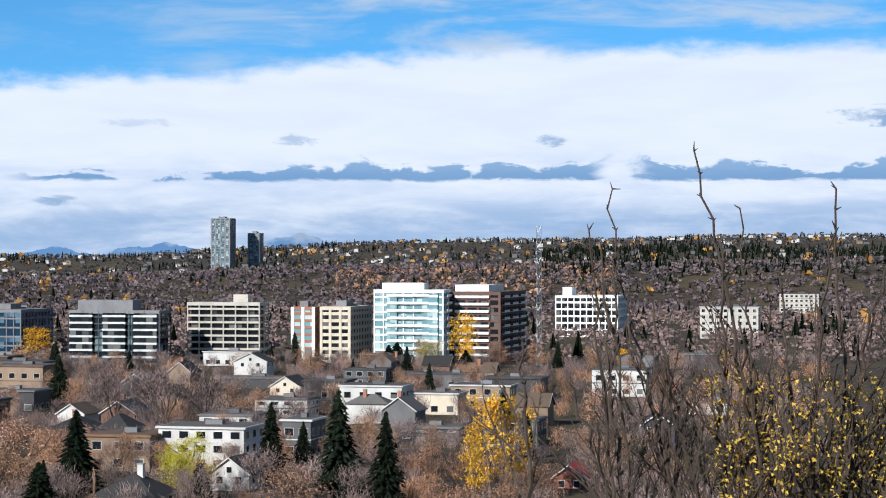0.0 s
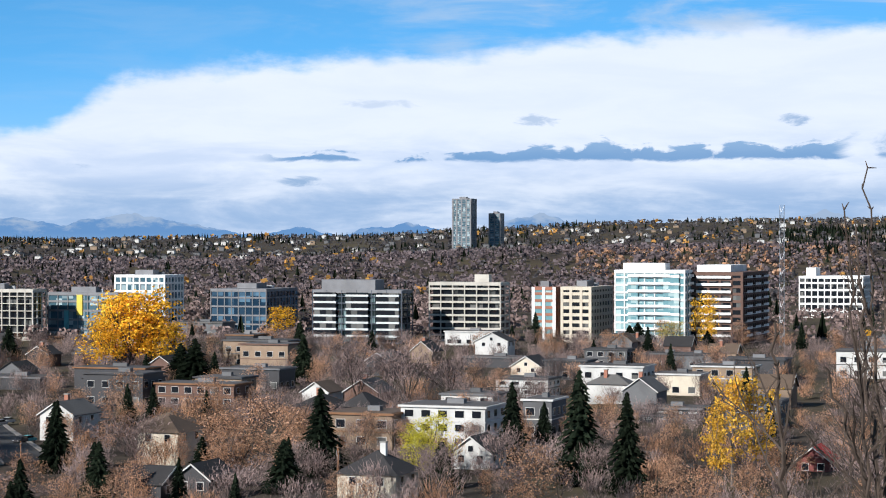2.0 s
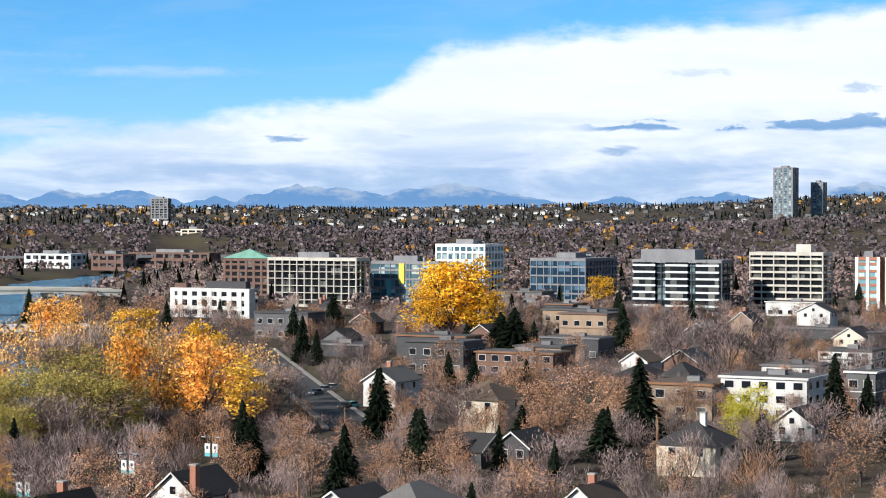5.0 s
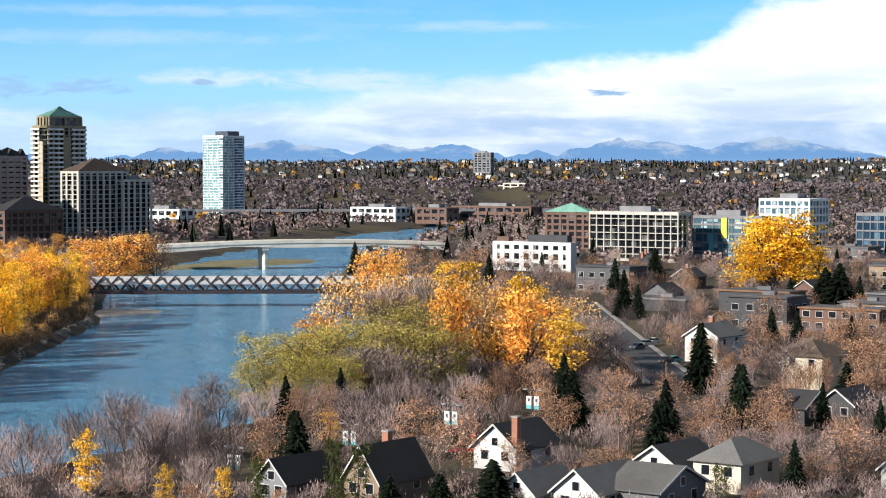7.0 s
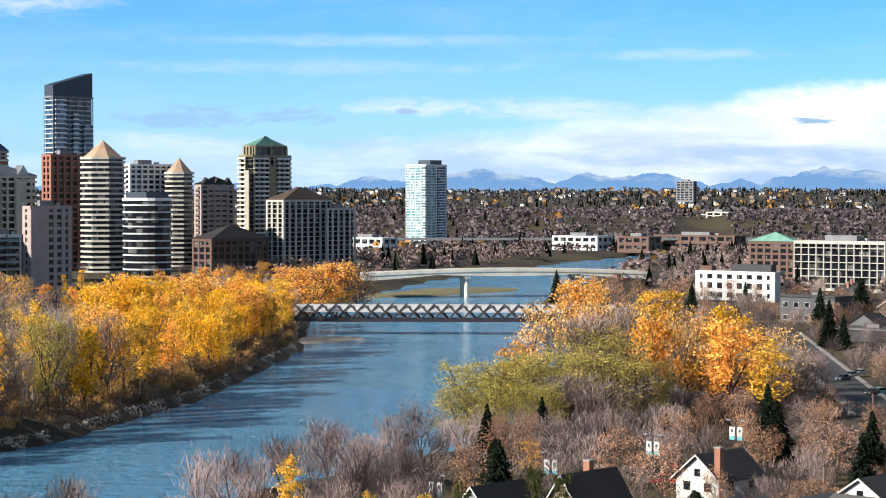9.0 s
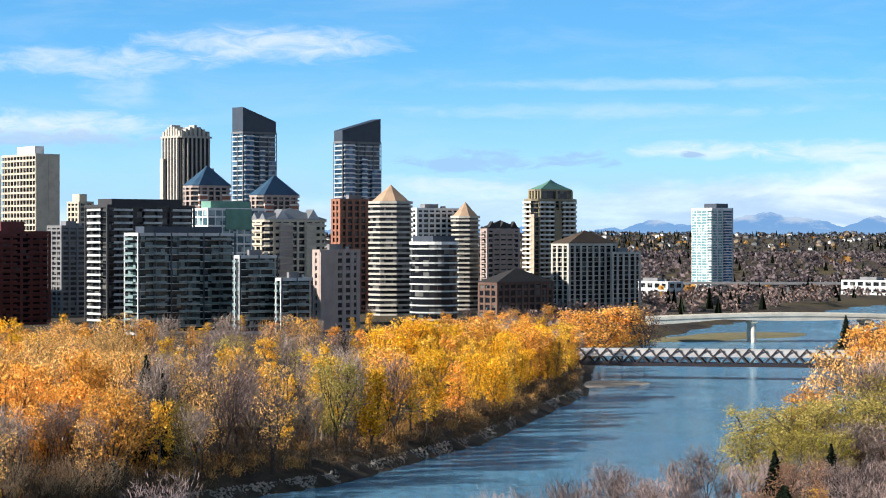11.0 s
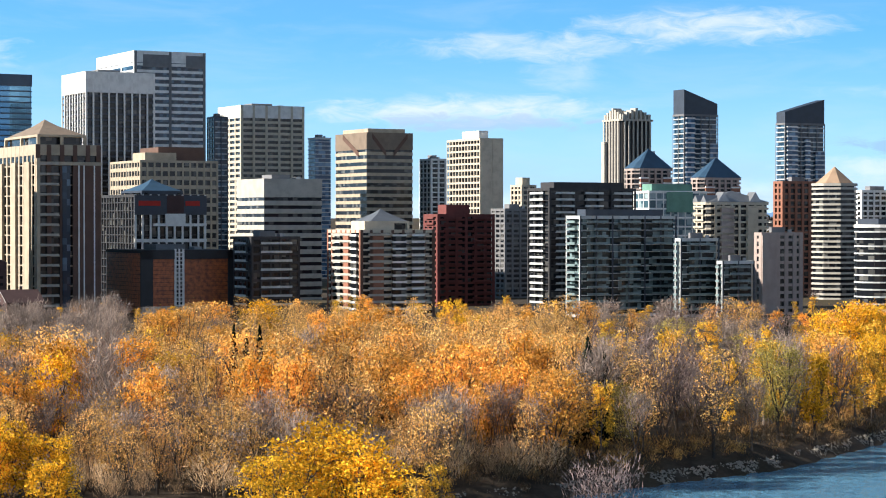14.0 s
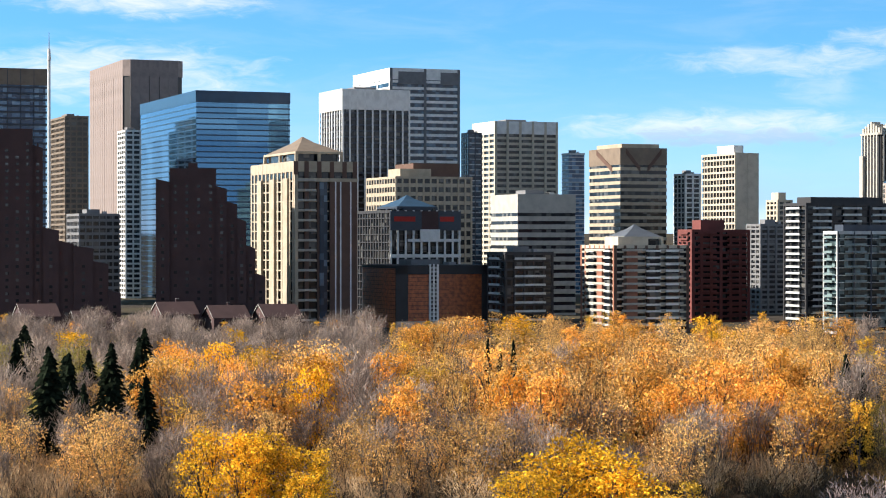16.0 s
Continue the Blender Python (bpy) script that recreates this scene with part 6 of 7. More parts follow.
tree("bare", -113.0, 414.9, 5.4, 2.98)
tree("bare", -104.8, 356.9, 5.6, 2.49)
tree("bare", -134.9, 355.2, 4.4, 3.46)
tree("bare", -79.8, 340.8, 8.2, 1.60)
tree("bare", -109.0, 311.5, 3.5, 3.21)
tree("bare", -87.3, 307.9, 5.1, 2.18)
tree("bare", -140.0, 293.3, 3.1, 3.62)
tree("bare", -139.9, 309.9, 4.0, 2.73)
tree("orange", -332.0, 273.2, 17.6, 1.56)
tree("orange", -310.4, 282.9, 15.0, 1.79)
tree("orange", -298.6, 283.9, 12.3, 1.85)
tree("orange", -320.9, 278.7, 16.8, 1.50)
tree("orange", -368.7, 221.2, 16.7, 1.42)
tree("rust", -350.6, 240.3, 13.5, 1.36)
tree("orange", -339.4, 247.5, 14.4, 1.37)
tree("gold", -369.4, 239.1, 18.3, 1.50)
tree("yellow", -571.0, 404.9, 19.8, 1.36)
tree("yellow", -537.2, 456.6, 19.6, 0.92)
tree("orange", -514.8, 396.8, 17.1, 1.94)
tree("yellow", -498.3, 432.8, 16.8, 1.68)
tree("orange", -498.5, 401.4, 16.7, 1.79)
tree("spruce", -301.7, 292.2, 21.7, 0.67)
tree("spruce", -298.0, 293.1, 19.1, 0.57)
tree("spruce", -397.1, 394.8, 12.6, 0.90)
tree("spruce", -362.3, 249.7, 23.5, 0.41)
tree("spruce", -359.2, 250.7, 21.3, 0.45)
tree("spruce", -359.3, 254.0, 23.2, 0.37)
tree("spruce", -469.3, 373.8, 13.6, 0.64)
tree("spruce", -455.8, 531.2, 14.7, 0.83)
tree("spruce", -398.4, 407.7, 13.1, 0.75)
tree("green", -352.3, 354.8, 13.6, 1.41)
tree("green", -339.1, 367.5, 11.8, 1.45)
tree("gold", -309.7, 353.5, 22.8, 1.00)
tree("gold", -301.3, 347.6, 19.9, 0.80)
tree("spruce", -417.2, 168.7, 23.3, 0.89)
tree("spruce", -400.8, 181.7, 19.0, 0.94)
tree("green", -421.9, 183.4, 24.0, 0.74)
tree("spruce", -404.9, 172.3, 16.8, 0.61)
tree("spruce", -337.3, 327.3, 17.4, 0.78)
tree("yellow", -377.1, 466.7, 23.4, 1.09)
tree("yellow", -372.1, 470.7, 22.7, 1.01)
tree("orange", -384.8, 511.4, 21.3, 1.41)
tree("orange", -375.2, 518.5, 20.5, 1.46)
tree("orange", -368.3, 523.4, 16.2, 1.34)
tree("orange", -470.4, 720.0, 19.3, 1.71)
tree("orange", -472.4, 706.6, 17.3, 1.67)
tree("rust", -462.7, 724.9, 17.0, 1.17)
tree("orange", -498.7, 725.0, 16.3, 1.60)
STREET = (("bare", 0.42), ("rust", 0.32), ("spruce", 0.22), ("gold", 0.02), ("grey", 0.06))
# the woods change from stretch to stretch of the bank: from yaw, to yaw, kinds
STRETCHES = (
    (33.5, 38.5, (("orange", 0.3), ("gold", 0.25), ("yellow", 0.2), ("grey", 0.15), ("tan", 0.1))),
    (38.5, 40.5, (("yellow", 0.3), ("gold", 0.3), ("orange", 0.1), ("grey", 0.2), ("spruce", 0.1))),
    (40.5, 46.0, (("grey", 0.46), ("stemmy", 0.14), ("gold", 0.06), ("bare", 0.12), ("green", 0.08), ("spruce", 0.14))),
    (46.0, 52.0, (("orange", 0.38), ("tan", 0.2), ("stemmy", 0.14), ("grey", 0.12), ("rust", 0.04), ("yellow", 0.06), ("gold", 0.06))),
    (52.0, 58.0, (("ochre", 0.18), ("tan", 0.18), ("stemmy", 0.18), ("orange", 0.16), ("grey", 0.16), ("yellow", 0.14))),
    (58.0, 64.5, (("stemmy", 0.22), ("tan", 0.18), ("orange", 0.15), ("grey", 0.24), ("yellow", 0.13), ("gold", 0.05), ("green", 0.03))),
    (64.5, 71.0, (("grey", 0.4), ("spruce", 0.2), ("green", 0.22), ("stemmy", 0.18))),
)
FAR_MIX = (("grey", 0.75), ("yellow", 0.1), ("orange", 0.1), ("spruce", 0.05))
for _k, (_a, _b, _mix) in enumerate(STRETCHES):
    scatter(int(27 * (_b - _a)), _a, _b, 378, 500, _mix, 15, 23, 7.0, "riverside woods", 101 + _k, side=-1, shore=2, wide=0.95)
for _k, (_a, _b, _mix) in enumerate(STRETCHES[:3]):
    scatter(int(70 * (_b - _a)), _a, _b, 370, 790, _mix, 13, 19, 5.4, "riverside woods", 121 + _k, side=-1, shore=1.5, wide=0.95, reach=16)
for _k, (_a, _b, _mix) in enumerate(STRETCHES):
    scatter(int(16 * (_b - _a)), _a, _b, 495, 770, FAR_MIX if _a > 57 else _mix, 14, 20, 10, "riverside woods", 141 + _k, side=-1, shore=2, wide=1.1)
scatter(110, 58.5, 70, 600, 800, (("grey", 1.0),), 17, 21, 8, "riverside woods", 16, side=-1)
scatter(420, 46, 70, 345, 425, (("stemmy", 0.4), ("tan", 0.1), ("grey", 0.3), ("ochre", 0.2)), 10, 17, 3.8, "riverside woods", 14, side=-1, shore=1.0, wide=1.0)
scatter(150, 38, 70, 770, 985, (("grey", 0.3), ("gold", 0.3), ("orange", 0.4)), 8, 12, 13, "riverside woods", 12, side=-1)
scatter(90, 30, 70, 310, 400, (("bare", 0.5), ("grey", 0.3), ("gold", 0.2)), 7, 11, 6.5, "trees on the near bank", 8, side=1, shore=2)
scatter(60, 29, 39, 600, 1000, (("orange", 0.6), ("rust", 0.2), ("grey", 0.2)), 13, 17, 9, "woods beyond the footbridge", 9, side=-1, shore=4)
scatter(330, -8, 32, 284, 520, STREET, 6, 10.5, 7.5, "street trees", 3, side=1)
scatter(130, -8, 28, 520, 950, (("spruce", 0.3), ("rust", 0.5), ("yellow", 0.05), ("gold", 0.1)), 8, 13, 14, "street trees", 4, side=1)


def joined_woods(name, label, shapes, mats, n, seed, yaw0, yaw1, d0, d1, h0, h1, gap, side, shore=4.0, grown_h=13.0, reach=None):
    """Many leafless trees too close together to tell apart."""
    rng = random.Random(seed)
    v, f = [[], []], [[], []]
    for _ in range(n):
        yaw, d = rng.uniform(yaw0, yaw1), math.sqrt(rng.uniform(d0 * d0, d1 * d1))
        x, y = polar(yaw, d)
        if river_side(x, y) < shore or side * (x - river_x(y)) < 0 or not clear_of(x, y, 1.5) or (gap and not free_spot(x, y, gap)) or (reach and river_side(x, y) > reach):
            continue
        if 22.5 < yaw < 30.5 and 296 < d < 352 and rng.random() < 0.75:
            continue
        z, s, w = land(x, y) - 0.1, rng.uniform(h0, h1) / grown_h, rng.uniform(0, 6.283)
        c, q = math.cos(w) * s, math.sin(w) * s
        for k, g in enumerate(rng.choice(shapes)):
            b = len(v[k])
            v[k] += [(x + px * c - py * q, y + px * q + py * c, z + pz * s) for px, py, pz in g.v]
            f[k] += [tuple(i + b for i in t) for t in g.f]
    ob = tagged(new(name, to_mesh(name, v[1], f[1], M[mats[1]])), label, "woods", kind="stuff")
    part("limbs", to_mesh("limbs", v[0], f[0], M[mats[0]]), None, ob)


def light_tree(seed, height, width, twigs, sliver):
    """A small leafless tree or shrub with several stems."""
    rng = random.Random(seed)
    t, c, tips = Geo(), Geo(), []
    for i in range(4):
        w = 6.283 * (i + rng.uniform(-0.3, 0.3)) / 4
        limb(t, rng, (0, 0, 0), (math.cos(w) * 0.45, math.sin(w) * 0.45, 1), height * 0.4, height * 0.011, 1, tips, 0.4)
    for _ in range(twigs):
        p, d = rng.choice(tips)
        p = p * rng.uniform(0.35, 1.0) + Vector((rng.gauss(0, width * 0.14), rng.gauss(0, width * 0.14), rng.gauss(0, height * 0.06)))
        out = (d + Vector((rng.gauss(0, 0.5), rng.gauss(0, 0.5), rng.gauss(0.35, 0.35)))).normalized()
        sd, l, k = out.orthogonal().normalized(), height * rng.uniform(0.08, 0.2), len(c.v)
        c.v += [tuple(p - sd * sliver), tuple(p + sd * sliver), tuple(p + out * l)]
        c.f.append((k, k + 1, k + 2))
    return t, c


_light = [light_tree(90 + i, 13, 9, 440, 0.062) for i in range(4)]
joined_woods("valley_trees", "leafless trees along the upper river", _light, ("bark", "twig_grey"), 260, 35, 19, 37, 960, 1500, 7, 12, 9, 1)
joined_woods("valley_trees", "leafless trees across the upper river", _light, ("bark", "twig_brown"), 160, 36, 22, 40, 960, 1500, 7, 12, 9, -1)
_shrub = [(Geo().tube((0, 0, 0), (0.3, 0.2, 8), 0.15, 0.05, 3), light_tree(95 + i, 13, 16, 150, 0.2)[1]) for i in range(3)]
joined_woods("street_woods", "leafless pinkish brown trees between the houses", _light, ("bark", "twig_brown"), 1150, 31, -9, 33, 290, 960, 6, 11, 5.0, 1)
joined_woods("street_woods", "street trees with dried rusty leaves", _light, ("bark", "leaf_rust"), 420, 41, -9, 27, 320, 950, 6, 10, 4.5, 1)
joined_woods("bank_woods", "leafless scrub along the near river bank", _light, ("bark", "twig_brown"), 520, 32, 24, 72, 287, 400, 6, 10.5, 3.2, 1, 1.0)
joined_woods("undergrowth", "brown leafless undergrowth of the riverside woods", _shrub, ("bark", "scrub"), 900, 33, 33, 72, 365, 640, 2.5, 6, 0, -1, 1.5)
joined_woods("undergrowth", "tangled brown shrubs along the water", _shrub, ("bark", "scrub"), 9000, 37, 33, 72, 345, 790, 2.5, 6, 0, -1, -1.0, 13.0, 13)
joined_woods("young_poplars", "thicket of leafless young poplar stems at the wood's edge", _light, ("bark", "twig_tan"), 420, 42, 45, 72, 338, 384, 6, 11, 2.2, -1, 1.0)
joined_woods("low_shrubs", "low golden shrubs at the foot of the woods", _shrub, ("bark", "leaf_tan"), 5000, 38, 33, 72, 352, 790, 2.5, 5.5, 0, -1, 1.0, 13.0, 17)
joined_woods("garden_trees", "leafless mauve garden trees around the houses", _light, ("bark", "twig_brown"), 330, 39, -8, 32, 284, 340, 4.5, 8, 4.0, 1)
joined_woods("garden_shrubs", "low leafless shrubs in the front gardens", _shrub, ("bark", "twig_brown"), 620, 43, -8, 38, 246, 292, 2.2, 4.6, 0, 1, 2.0)
joined_woods("garden_shrubs", "low rusty shrubs in the front gardens", _shrub, ("bark", "leaf_rust"), 240, 44, -8, 38, 250, 320, 2.0, 4.2, 0, 1, 2.0)
joined_woods("undergrowth", "brown shrubs between the houses", _shrub, ("bark", "twig_brown"), 700, 34, -9, 33, 280, 700, 2, 4.5, 0, 1, 2.0)


# ---- street furniture, quay, shrub ----
def banner_lamp(x, y, h):
    """A street lamp with two arms, two lamp heads and a pair of cloth banners."""
    ob = thing("street_lamp", x, y, land(x, y), TURN, "dark steel street lamp with paired white and teal banners", "street lamp", "lamps along the drive")
    part("pole", Geo().tube((0, 0, -0.5), (0, 0, h), 0.12, 0.08, 8), M["charcoal"], ob)
    part("arm", Geo().box(-0.04, -1.5, h - 0.1, 0.04, 1.5, h), M["charcoal"], ob)
    for s in (-1, 1):
        part("lamp_head", Geo().box(-0.15, s * 1.45 - 0.4, h - 0.02, 0.15, s * 1.45 + 0.4, h + 0.14), M["steel"], ob)
        b = part("banner", Geo().box(-0.03, s * 0.75 - 0.5, h - 3.1, 0.03, s * 0.75 + 0.5, h - 1.0), M["white_paint"], ob, "white banner with teal foot")
        part("foot", Geo().box(-0.04, s * 0.75 - 0.5, h - 3.1, 0.04, s * 0.75 + 0.5, h - 2.5), M["teal_panel"], b)
        part("emblem", Geo().box(-0.045, s * 0.75 - 0.2, h - 1.9, 0.045, s * 0.75 + 0.2, h - 1.4), M["slate_metal"], b)


banner_lamp(-137.6, 300.0, 7.2)
banner_lamp(-143.5, 277.1, 6.4)
banner_lamp(-152.2, 258.5, 4.7)
banner_lamp(-164.1, 239.1, 3.3)
banner_lamp(-131.6, 318.9, 8.0)


def stepped_block(x, y, turn, rows):
    """A dark brick block whose storeys step down in terraces. rows: from, to, height along the front."""
    ob = thing("stepped_apartments", x, y, 0, turn, "dark brown brick apartments stepping down in terraces", "building")
    far_end = max(b for a, b, h in rows)
    c = Matrix.Rotation(radians(turn), 2) @ Vector((far_end / 2, 14))
    BUILT.append((x + c.x, y + c.y, far_end / 2, 14, math.cos(radians(turn)), math.sin(radians(turn))))
    rng = random.Random(int(far_end))
    for i, (a, b, h) in enumerate(rows):
        back = (i % 2) * 1.2
        g = Geo().box(a, back, -1, b, 28, h)
        if b - a < 9:
            g.v[4] = (a, back, h + 1.4)
            g.v[7] = (a, 28, h + 1.4)
        bay = part("bay", g, M["dark_brick"], ob)
        n = max(1, int((b - a) / 4.5))
        for fl in range(1, int(h / 3.1) - 1):
            for k in range(n):
                if rng.random() < 0.75:
                    px = a + (b - a) * (k + 0.5) / n
                    part("window", Geo().box(px - 0.7, back - 0.05, fl * 3.1, px + 0.7, back + 0.05, fl * 3.1 + 1.3), M["window_dark"], bay)
        if i == 1:
            part("roof_house", Geo().box(a + (b - a) * 0.4, 4, h - 0.3, a + (b - a) * 0.6, 9, h + 2.5), M["dark_brick"], bay)


stepped_block(-901.3, 433.1, 62.9, ((0.0, 6.3, 70.8), (6.3, 28.0, 77.2), (28.0, 33.0, 67.5), (33.0, 37.8, 60.3), (37.8, 42.0, 52.4), (42.0, 46.2, 39.7), (46.2, 51.0, 26.4)))
stepped_block(-922.2, 346.0, 67.3, ((0.0, 32.1, 94.2), (32.1, 36.7, 85.6), (36.7, 43.8, 48.1), (43.8, 50.4, 41.9), (50.4, 59.3, 39.8), (59.3, 66.2, 32.6), (66.2, 71.8, 19.1)))


def utility_pole(x, y, h):
    ob = thing("utility_pole", x, y, land(x, y), TURN + 20, "weathered wooden utility pole with a cross arm", "pole", "utility poles")
    part("post", Geo().tube((0, 0, -0.5), (0, 0, h), 0.16, 0.11, 8), M["wood_brown"], ob)
    part("cross_arm", Geo().box(-1.1, -0.06, h - 0.7, 1.1, 0.06, h - 0.55), M["wood_brown"], ob)
    for k in (-0.95, -0.45, 0.45, 0.95):
        part("insulator", Geo().tube((k, 0, h - 0.55), (k, 0, h - 0.35), 0.06, 0.04, 6), M["steel"], ob)
    part("transformer", Geo().tube((0.3, 0, h - 2.0), (0.3, 0, h - 1.1), 0.22, 0.22, 10), M["steel"], ob)


def car(x, y, turn, paint):
    """A parked car: shaped body, glazed cabin, four wheels, lamps."""
    ob = thing("car", x, y, land(x, y) + 0.3, turn, "parked car with %s body" % paint.split("_")[0], "car", "parked cars")
    prof = [(-2.1, 0.3), (-2.15, 0.75), (-1.2, 0.9), (1.6, 0.92), (2.1, 0.8), (2.1, 0.3)]
    cab = [(-1.0, 0.9), (-0.4, 1.42), (1.0, 1.45), (1.6, 0.92)]

    def slab(rows, half, mat, name):
        g, c = Geo(), len(rows)
        g.v = [(px, -half, pz) for px, pz in rows] + [(px, half, pz) for px, pz in rows]
        g.f = [(i, (i + 1) % c, c + (i + 1) % c, c + i) for i in range(c)] + [tuple(reversed(range(c))), tuple(c + i for i in range(c))]
        return part(name, g, M[mat], ob)

    slab(prof, 0.88, paint, "body")
    slab(cab, 0.74, "window_dark", "cabin")
    part("car_roof", Geo().box(-0.38, -0.72, 1.41, 0.98, 0.72, 1.48), M[paint], ob)
    for wx in (-1.35, 1.3):
        for wy in (-0.9, 0.72):
            w = part("wheel", Geo().tube((wx, wy, 0.32), (wx, wy + 0.18, 0.32), 0.32, 0.32, 12), M["charcoal"], ob)
    for wy in (-0.6, 0.6):
        part("headlamp", Geo().box(-2.19, wy - 0.18, 0.55, -2.1, wy + 0.18, 0.7), M["white_paint"], ob)
        part("tail_lamp", Geo().box(2.06, wy - 0.18, 0.6, 2.13, wy + 0.18, 0.75), M["red_awning"], ob)


utility_pole(-104.8, 286.4, 6.7)
utility_pole(-67.8, 368.8, 8.1)
utility_pole(-135.6, 397.5, 6.0)
utility_pole(-69.8, 378.6, 7.9)
utility_pole(-68.4, 292.1, 7.0)
car(-133.9, 296.1, 20, "red_awning")
car(-140.1, 314.4, 100, "red_awning")
car(-174.8, 502.3, 75, "white_paint")
car(-154.6, 453.3, 75, "charcoal")
car(-173.1, 485.9, 75, "slate_metal")
car(-174.4, 495.6, 75, "steel")
car(-153.9, 455.4, 60, "teal_panel")
car(-60.2, 455.3, 10, "white_paint")


def near_shrub():
    """The leafless shrub at the edge of the bluff, a few metres off: upright stems, thorny twigs, a few yellow leaves."""
    rng = random.Random(77)
    bx, by = polar(-7.5, 10.0)
    ob = thing("shrub", bx, by, land(bx, by), 0, "bare thorny shrub with a few small yellow leaves", "shrub")
    leaves = Geo()

    def shoot(g, p, d, length, r, depth):
        n = 5
        for i in range(n):
            q = p + d * (length / n)
            g.tube(p, q, r * (1 - 0.14 * i), r * (1 - 0.14 * (i + 1)), 4)
            if rng.random() < 0.9:
                s = (d + Vector((rng.gauss(0, 0.8), rng.gauss(0, 0.8), rng.gauss(0, 0.4)))).normalized()
                g.tube(q, q + s * rng.uniform(0.008, 0.03), r * 0.55, 0.0008, 3)
            if depth and rng.random() < 0.75:
                s = (d + Vector((rng.gauss(0, 0.45), rng.gauss(0, 0.35), rng.gauss(0.2, 0.25)))).normalized()
                shoot(g, q, s, length * rng.uniform(0.3, 0.55), r * 0.6, depth - 1)
            if q.z < 1.35 and p.x > -0.3:
                for _ in range(3):
                    if rng.random() < 0.42:
                        leaf_at(leaves, q + Vector((rng.gauss(0, 0.02), rng.gauss(0, 0.02), rng.gauss(0, 0.02))), rng, 0.024)
            p = q
            d = (d + Vector((rng.gauss(0, 0.09), rng.gauss(0, 0.09), 0.03))).normalized()

    tips = ((-0.73, 2.2), (-0.38, 2.36), (-0.17, 2.1), (0.3, 2.2), (-0.86, 2.0), (0.19, 2.0), (0.48, 1.98), (0.6, 2.05), (-0.27, 1.95), (-1.15, 1.5), (-0.6, 1.75), (0.05, 1.8), (0.8, 1.9))
    for i in range(34):
        u, tall = tips[i] if i < len(tips) else (rng.uniform(-0.95, 1.3), rng.uniform(1.2, 1.95))
        g = Geo()
        p = Vector((u * 0.8 + rng.gauss(0, 0.12), rng.uniform(-0.35, 0.35), -0.1))
        goal = Vector((u, rng.uniform(-0.4, 0.4), tall))
        d, n, r = goal - p, 24, rng.uniform(0.011, 0.019)
        bow = Vector((rng.gauss(0, 0.05), rng.gauss(0, 0.05), 0))
        for k in range(n):
            a, b = k / n, (k + 1) / n
            q0 = p + d * a if k == 0 else q1
            q1 = p + d * b + bow * math.sin(math.pi * b) + Vector((rng.gauss(0, 0.011), rng.gauss(0, 0.011), 0))
            g.tube(q0, q1, r * (1 - 0.72 * a), r * (1 - 0.72 * b), 5)
            for _ in range(2):
                s = (d.normalized() + Vector((rng.gauss(0, 0.9), rng.gauss(0, 0.9), rng.gauss(0, 0.4)))).normalized()
                g.tube(q1, q1 + s * rng.uniform(0.015, 0.05), r * 0.36, 0.002, 3)
            if 0.2 < b < 0.72 and rng.random() < 0.75:
                s = (d.normalized() + Vector((rng.gauss(0, 0.55), rng.gauss(0, 0.4), rng.gauss(0.1, 0.2)))).normalized()
                shoot(g, q1, s, rng.uniform(0.3, 0.75) * (1.2 - b), r * 0.45, 1)
        part("stem", g, M["shrub_bark"], ob)
    part("foliage", leaves, M["leaf_shrub"], ob, "few small yellow green leaves")


near_shrub()


def stony_bank():
    """Loose stones along the water's edge of the island."""
    rng = random.Random(3)
    g = Geo()
    for _ in range(11000):
        i = rng.randrange(2, len(RIVER) - 5)
        (ax, ay, aw), (bx, by, bw) = RIVER[i], RIVER[i + 1]
        t = rng.random()
        d = Vector((bx - ax, by - ay)).normalized()
        w = aw + (bw - aw) * t + rng.uniform(-4.6, 0.8)
        x, y = ax + (bx - ax) * t - d.y * w, ay + (by - ay) * t + d.x * w
        r = rng.uniform(0.15, 0.45)
        pts = [(x + r * rng.uniform(0.7, 1.2) * math.cos(a), y + r * rng.uniform(0.7, 1.2) * math.sin(a)) for a in (0, 1.2, 2.4, 3.6, 5.0)]
        z = max(land(x, y), -4.2)
        g.cone(pts, z - 0.2, (x, y, z + r * 0.4))
    tagged(new("bank_stones", g.mesh("bank_stones", M["river_stone"])), "pale grey stones along the river's edge", "stones", kind="stuff")


stony_bank()


def viaduct():
    """The railway viaduct across the far valley floor."""
    (ax, ay), (bx, by) = polar(33.5, 1800), polar(21.5, 1830)
    l = math.hypot(bx - ax, by - ay)
    ob = thing("viaduct", ax, ay, 0, math.degrees(math.atan2(by - ay, bx - ax)), "long grey concrete railway viaduct on many piers", "viaduct")
    part("beam", Geo().box(0, -4, 7.5, l, 4, 9.6), M["grey_panel"], ob)
    me = Geo().box(-1, -2, -3, 1, 2, 7.6).mesh("pier", M["grey_panel"])
    for i in range(14):
        part("pier", me, None, ob, at=(l * (i + 0.5) / 14, 0, 0))


viaduct()


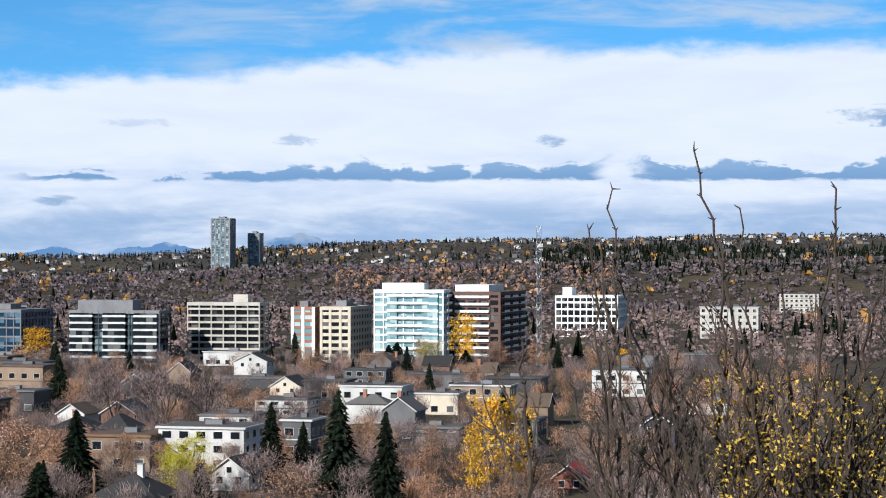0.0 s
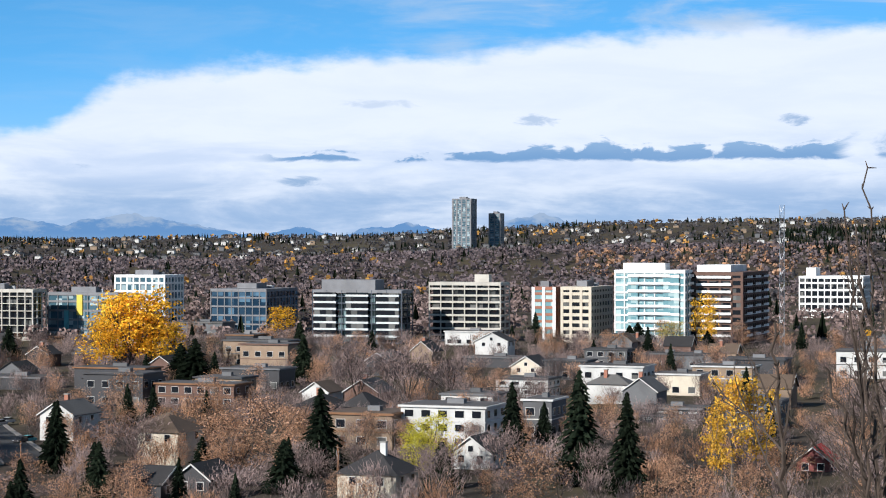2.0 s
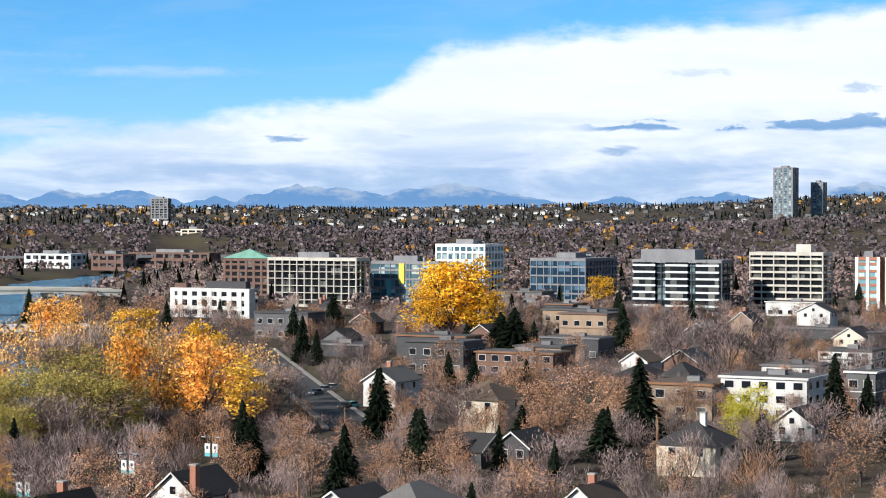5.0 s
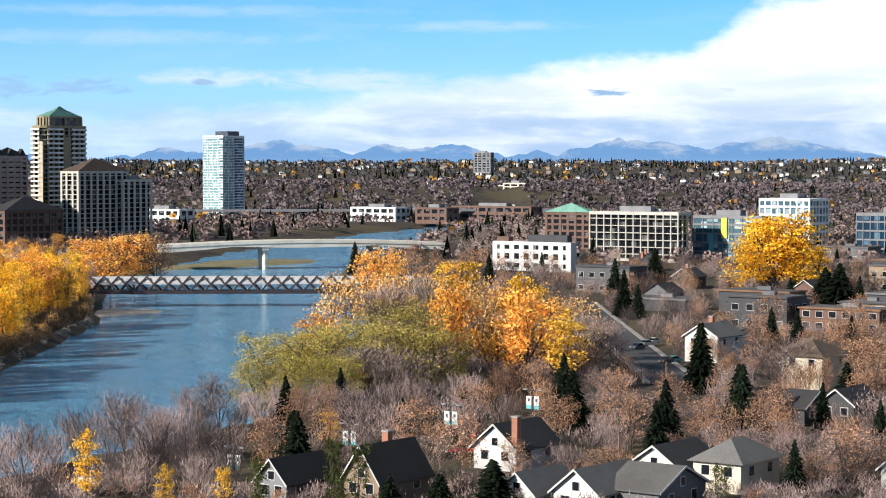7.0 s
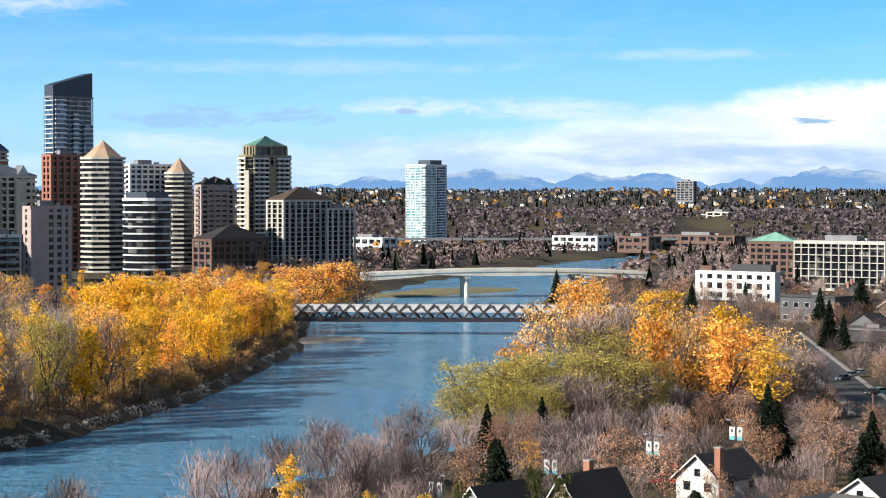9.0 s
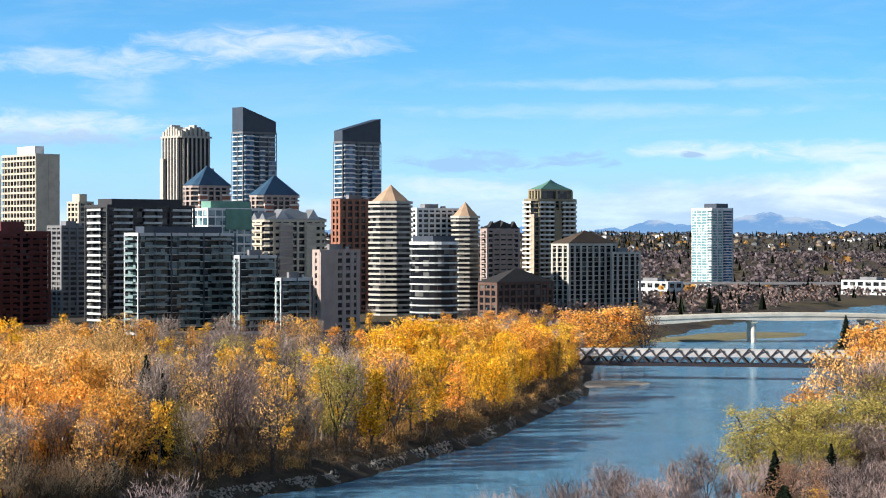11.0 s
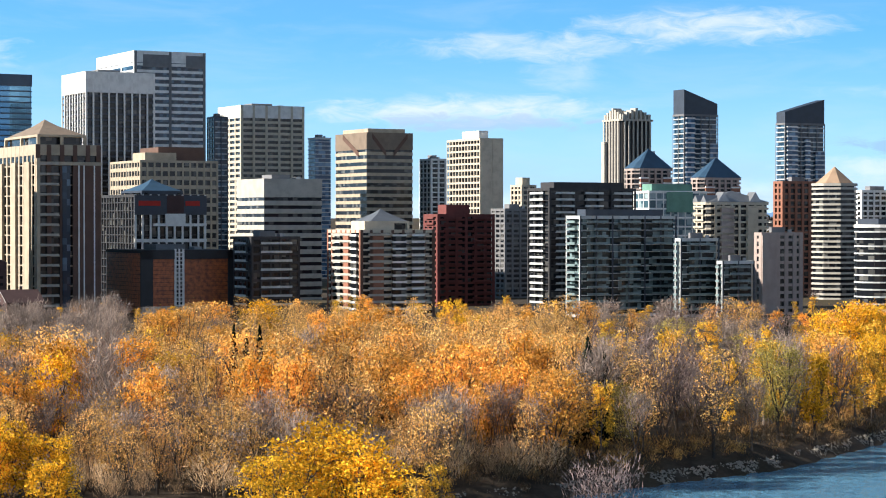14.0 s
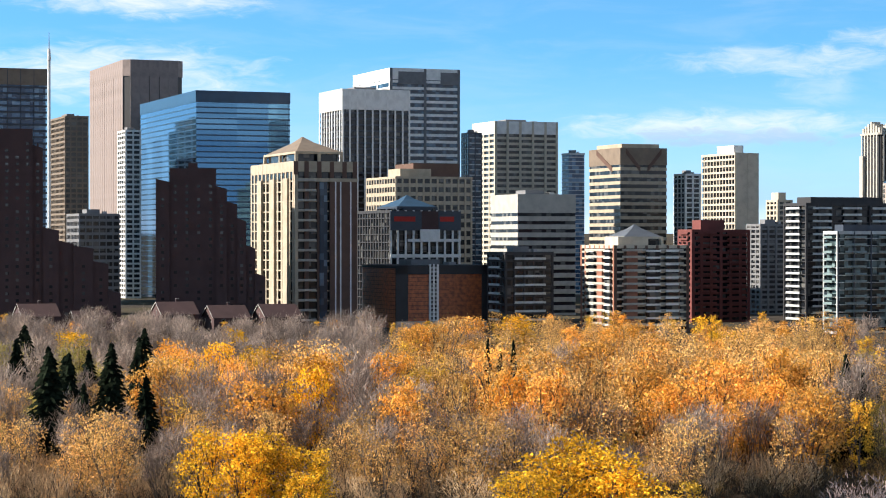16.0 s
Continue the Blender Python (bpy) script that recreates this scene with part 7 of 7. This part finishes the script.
def islet():
    """A low grassy islet above the road bridge."""
    cx, cy = -541.4, 928.7
    g, n = Geo(), 40
    for k, (q, z) in enumerate(((1.0, -4.4), (0.85, -3.6), (0.5, -3.0))):
        g.v += [(cx + q * (26 + 4 * math.sin(5 * a)) * math.cos(a), cy + q * (70 + 9 * math.sin(3 * a)) * math.sin(a), z) for a in [6.2832 * i / n for i in range(n)]]
    for k in range(2):
        g.f += [(k * n + i, k * n + (i + 1) % n, (k + 1) * n + (i + 1) % n, (k + 1) * n + i) for i in range(n)]
    g.f.append(tuple(2 * n + i for i in range(n)))
    tagged(new("islet", g.mesh("islet", M["dry_grass"], True)), "low grassy islet in the river", "islet", kind="structure")


islet()


def gravel_bar():
    """A pale flat of gravel at the island's tip, upstream of the footbridge."""
    cx, cy = polar(33.75, 712)
    g, n = Geo(), 36
    for q, z in ((1.0, -4.5), (0.8, -3.75), (0.4, -3.5)):
        g.v += [(cx + q * (13 + 2 * math.sin(3 * a)) * math.cos(a), cy + q * (27 + 4 * math.sin(2 * a + 1)) * math.sin(a), z) for a in [6.2832 * i / n for i in range(n)]]
    for k in range(2):
        g.f += [(k * n + i, k * n + (i + 1) % n, (k + 1) * n + (i + 1) % n, (k + 1) * n + i) for i in range(n)]
    g.f.append(tuple(2 * n + i for i in range(n)))
    tagged(new("gravel_bar", g.mesh("gravel_bar", M["river_stone"], True)), "pale gravel bar at the water's edge", "gravel bar", kind="structure")


gravel_bar()


def crane_mast():
    x, y = 23.6, 924.7
    ob = thing("crane", x, y, 0, 20, "thin pale lattice mast of a building crane", "crane")
    for sx, sy in ((-0.8, -0.8), (0.8, -0.8), (0.8, 0.8), (-0.8, 0.8)):
        part("leg", Geo().tube((sx, sy, -0.5), (sx, sy, 61.2), 0.1, 0.1, 4), M["steel"], ob)
    for e in (0, 1):
        g = Geo()
        for i in range(18):
            z0, z1 = (3.4 * i, 3.4 * (i + 1))[::1 if i % 2 else -1]
            g.tube((-0.8, -0.8, z0), (0.8, -0.8, z1) if e else (-0.8, 0.8, z1), 0.07, 0.07, 3)
        tagged(part("brace", g, M["steel"], ob), kind="stuff")


crane_mast()


def mast():
    x, y, top = -1197.9, 505.1, 168.6
    ob = thing("radio_mast", x, y, 0, 0, "slim white radio mast with a thin tip", "mast")
    part("shaft", Geo().tube((0, 0, 0), (0, 0, top - 16), 0.9, 0.9, 10), M["white_panel"], ob)
    part("collar", Geo().tube((0, 0, top - 17), (0, 0, top - 10), 1.3, 0.8, 10), M["white_panel"], ob)
    part("tip", Geo().tube((0, 0, top - 10), (0, 0, top), 0.35, 0.15, 6), M["steel"], ob)


mast()
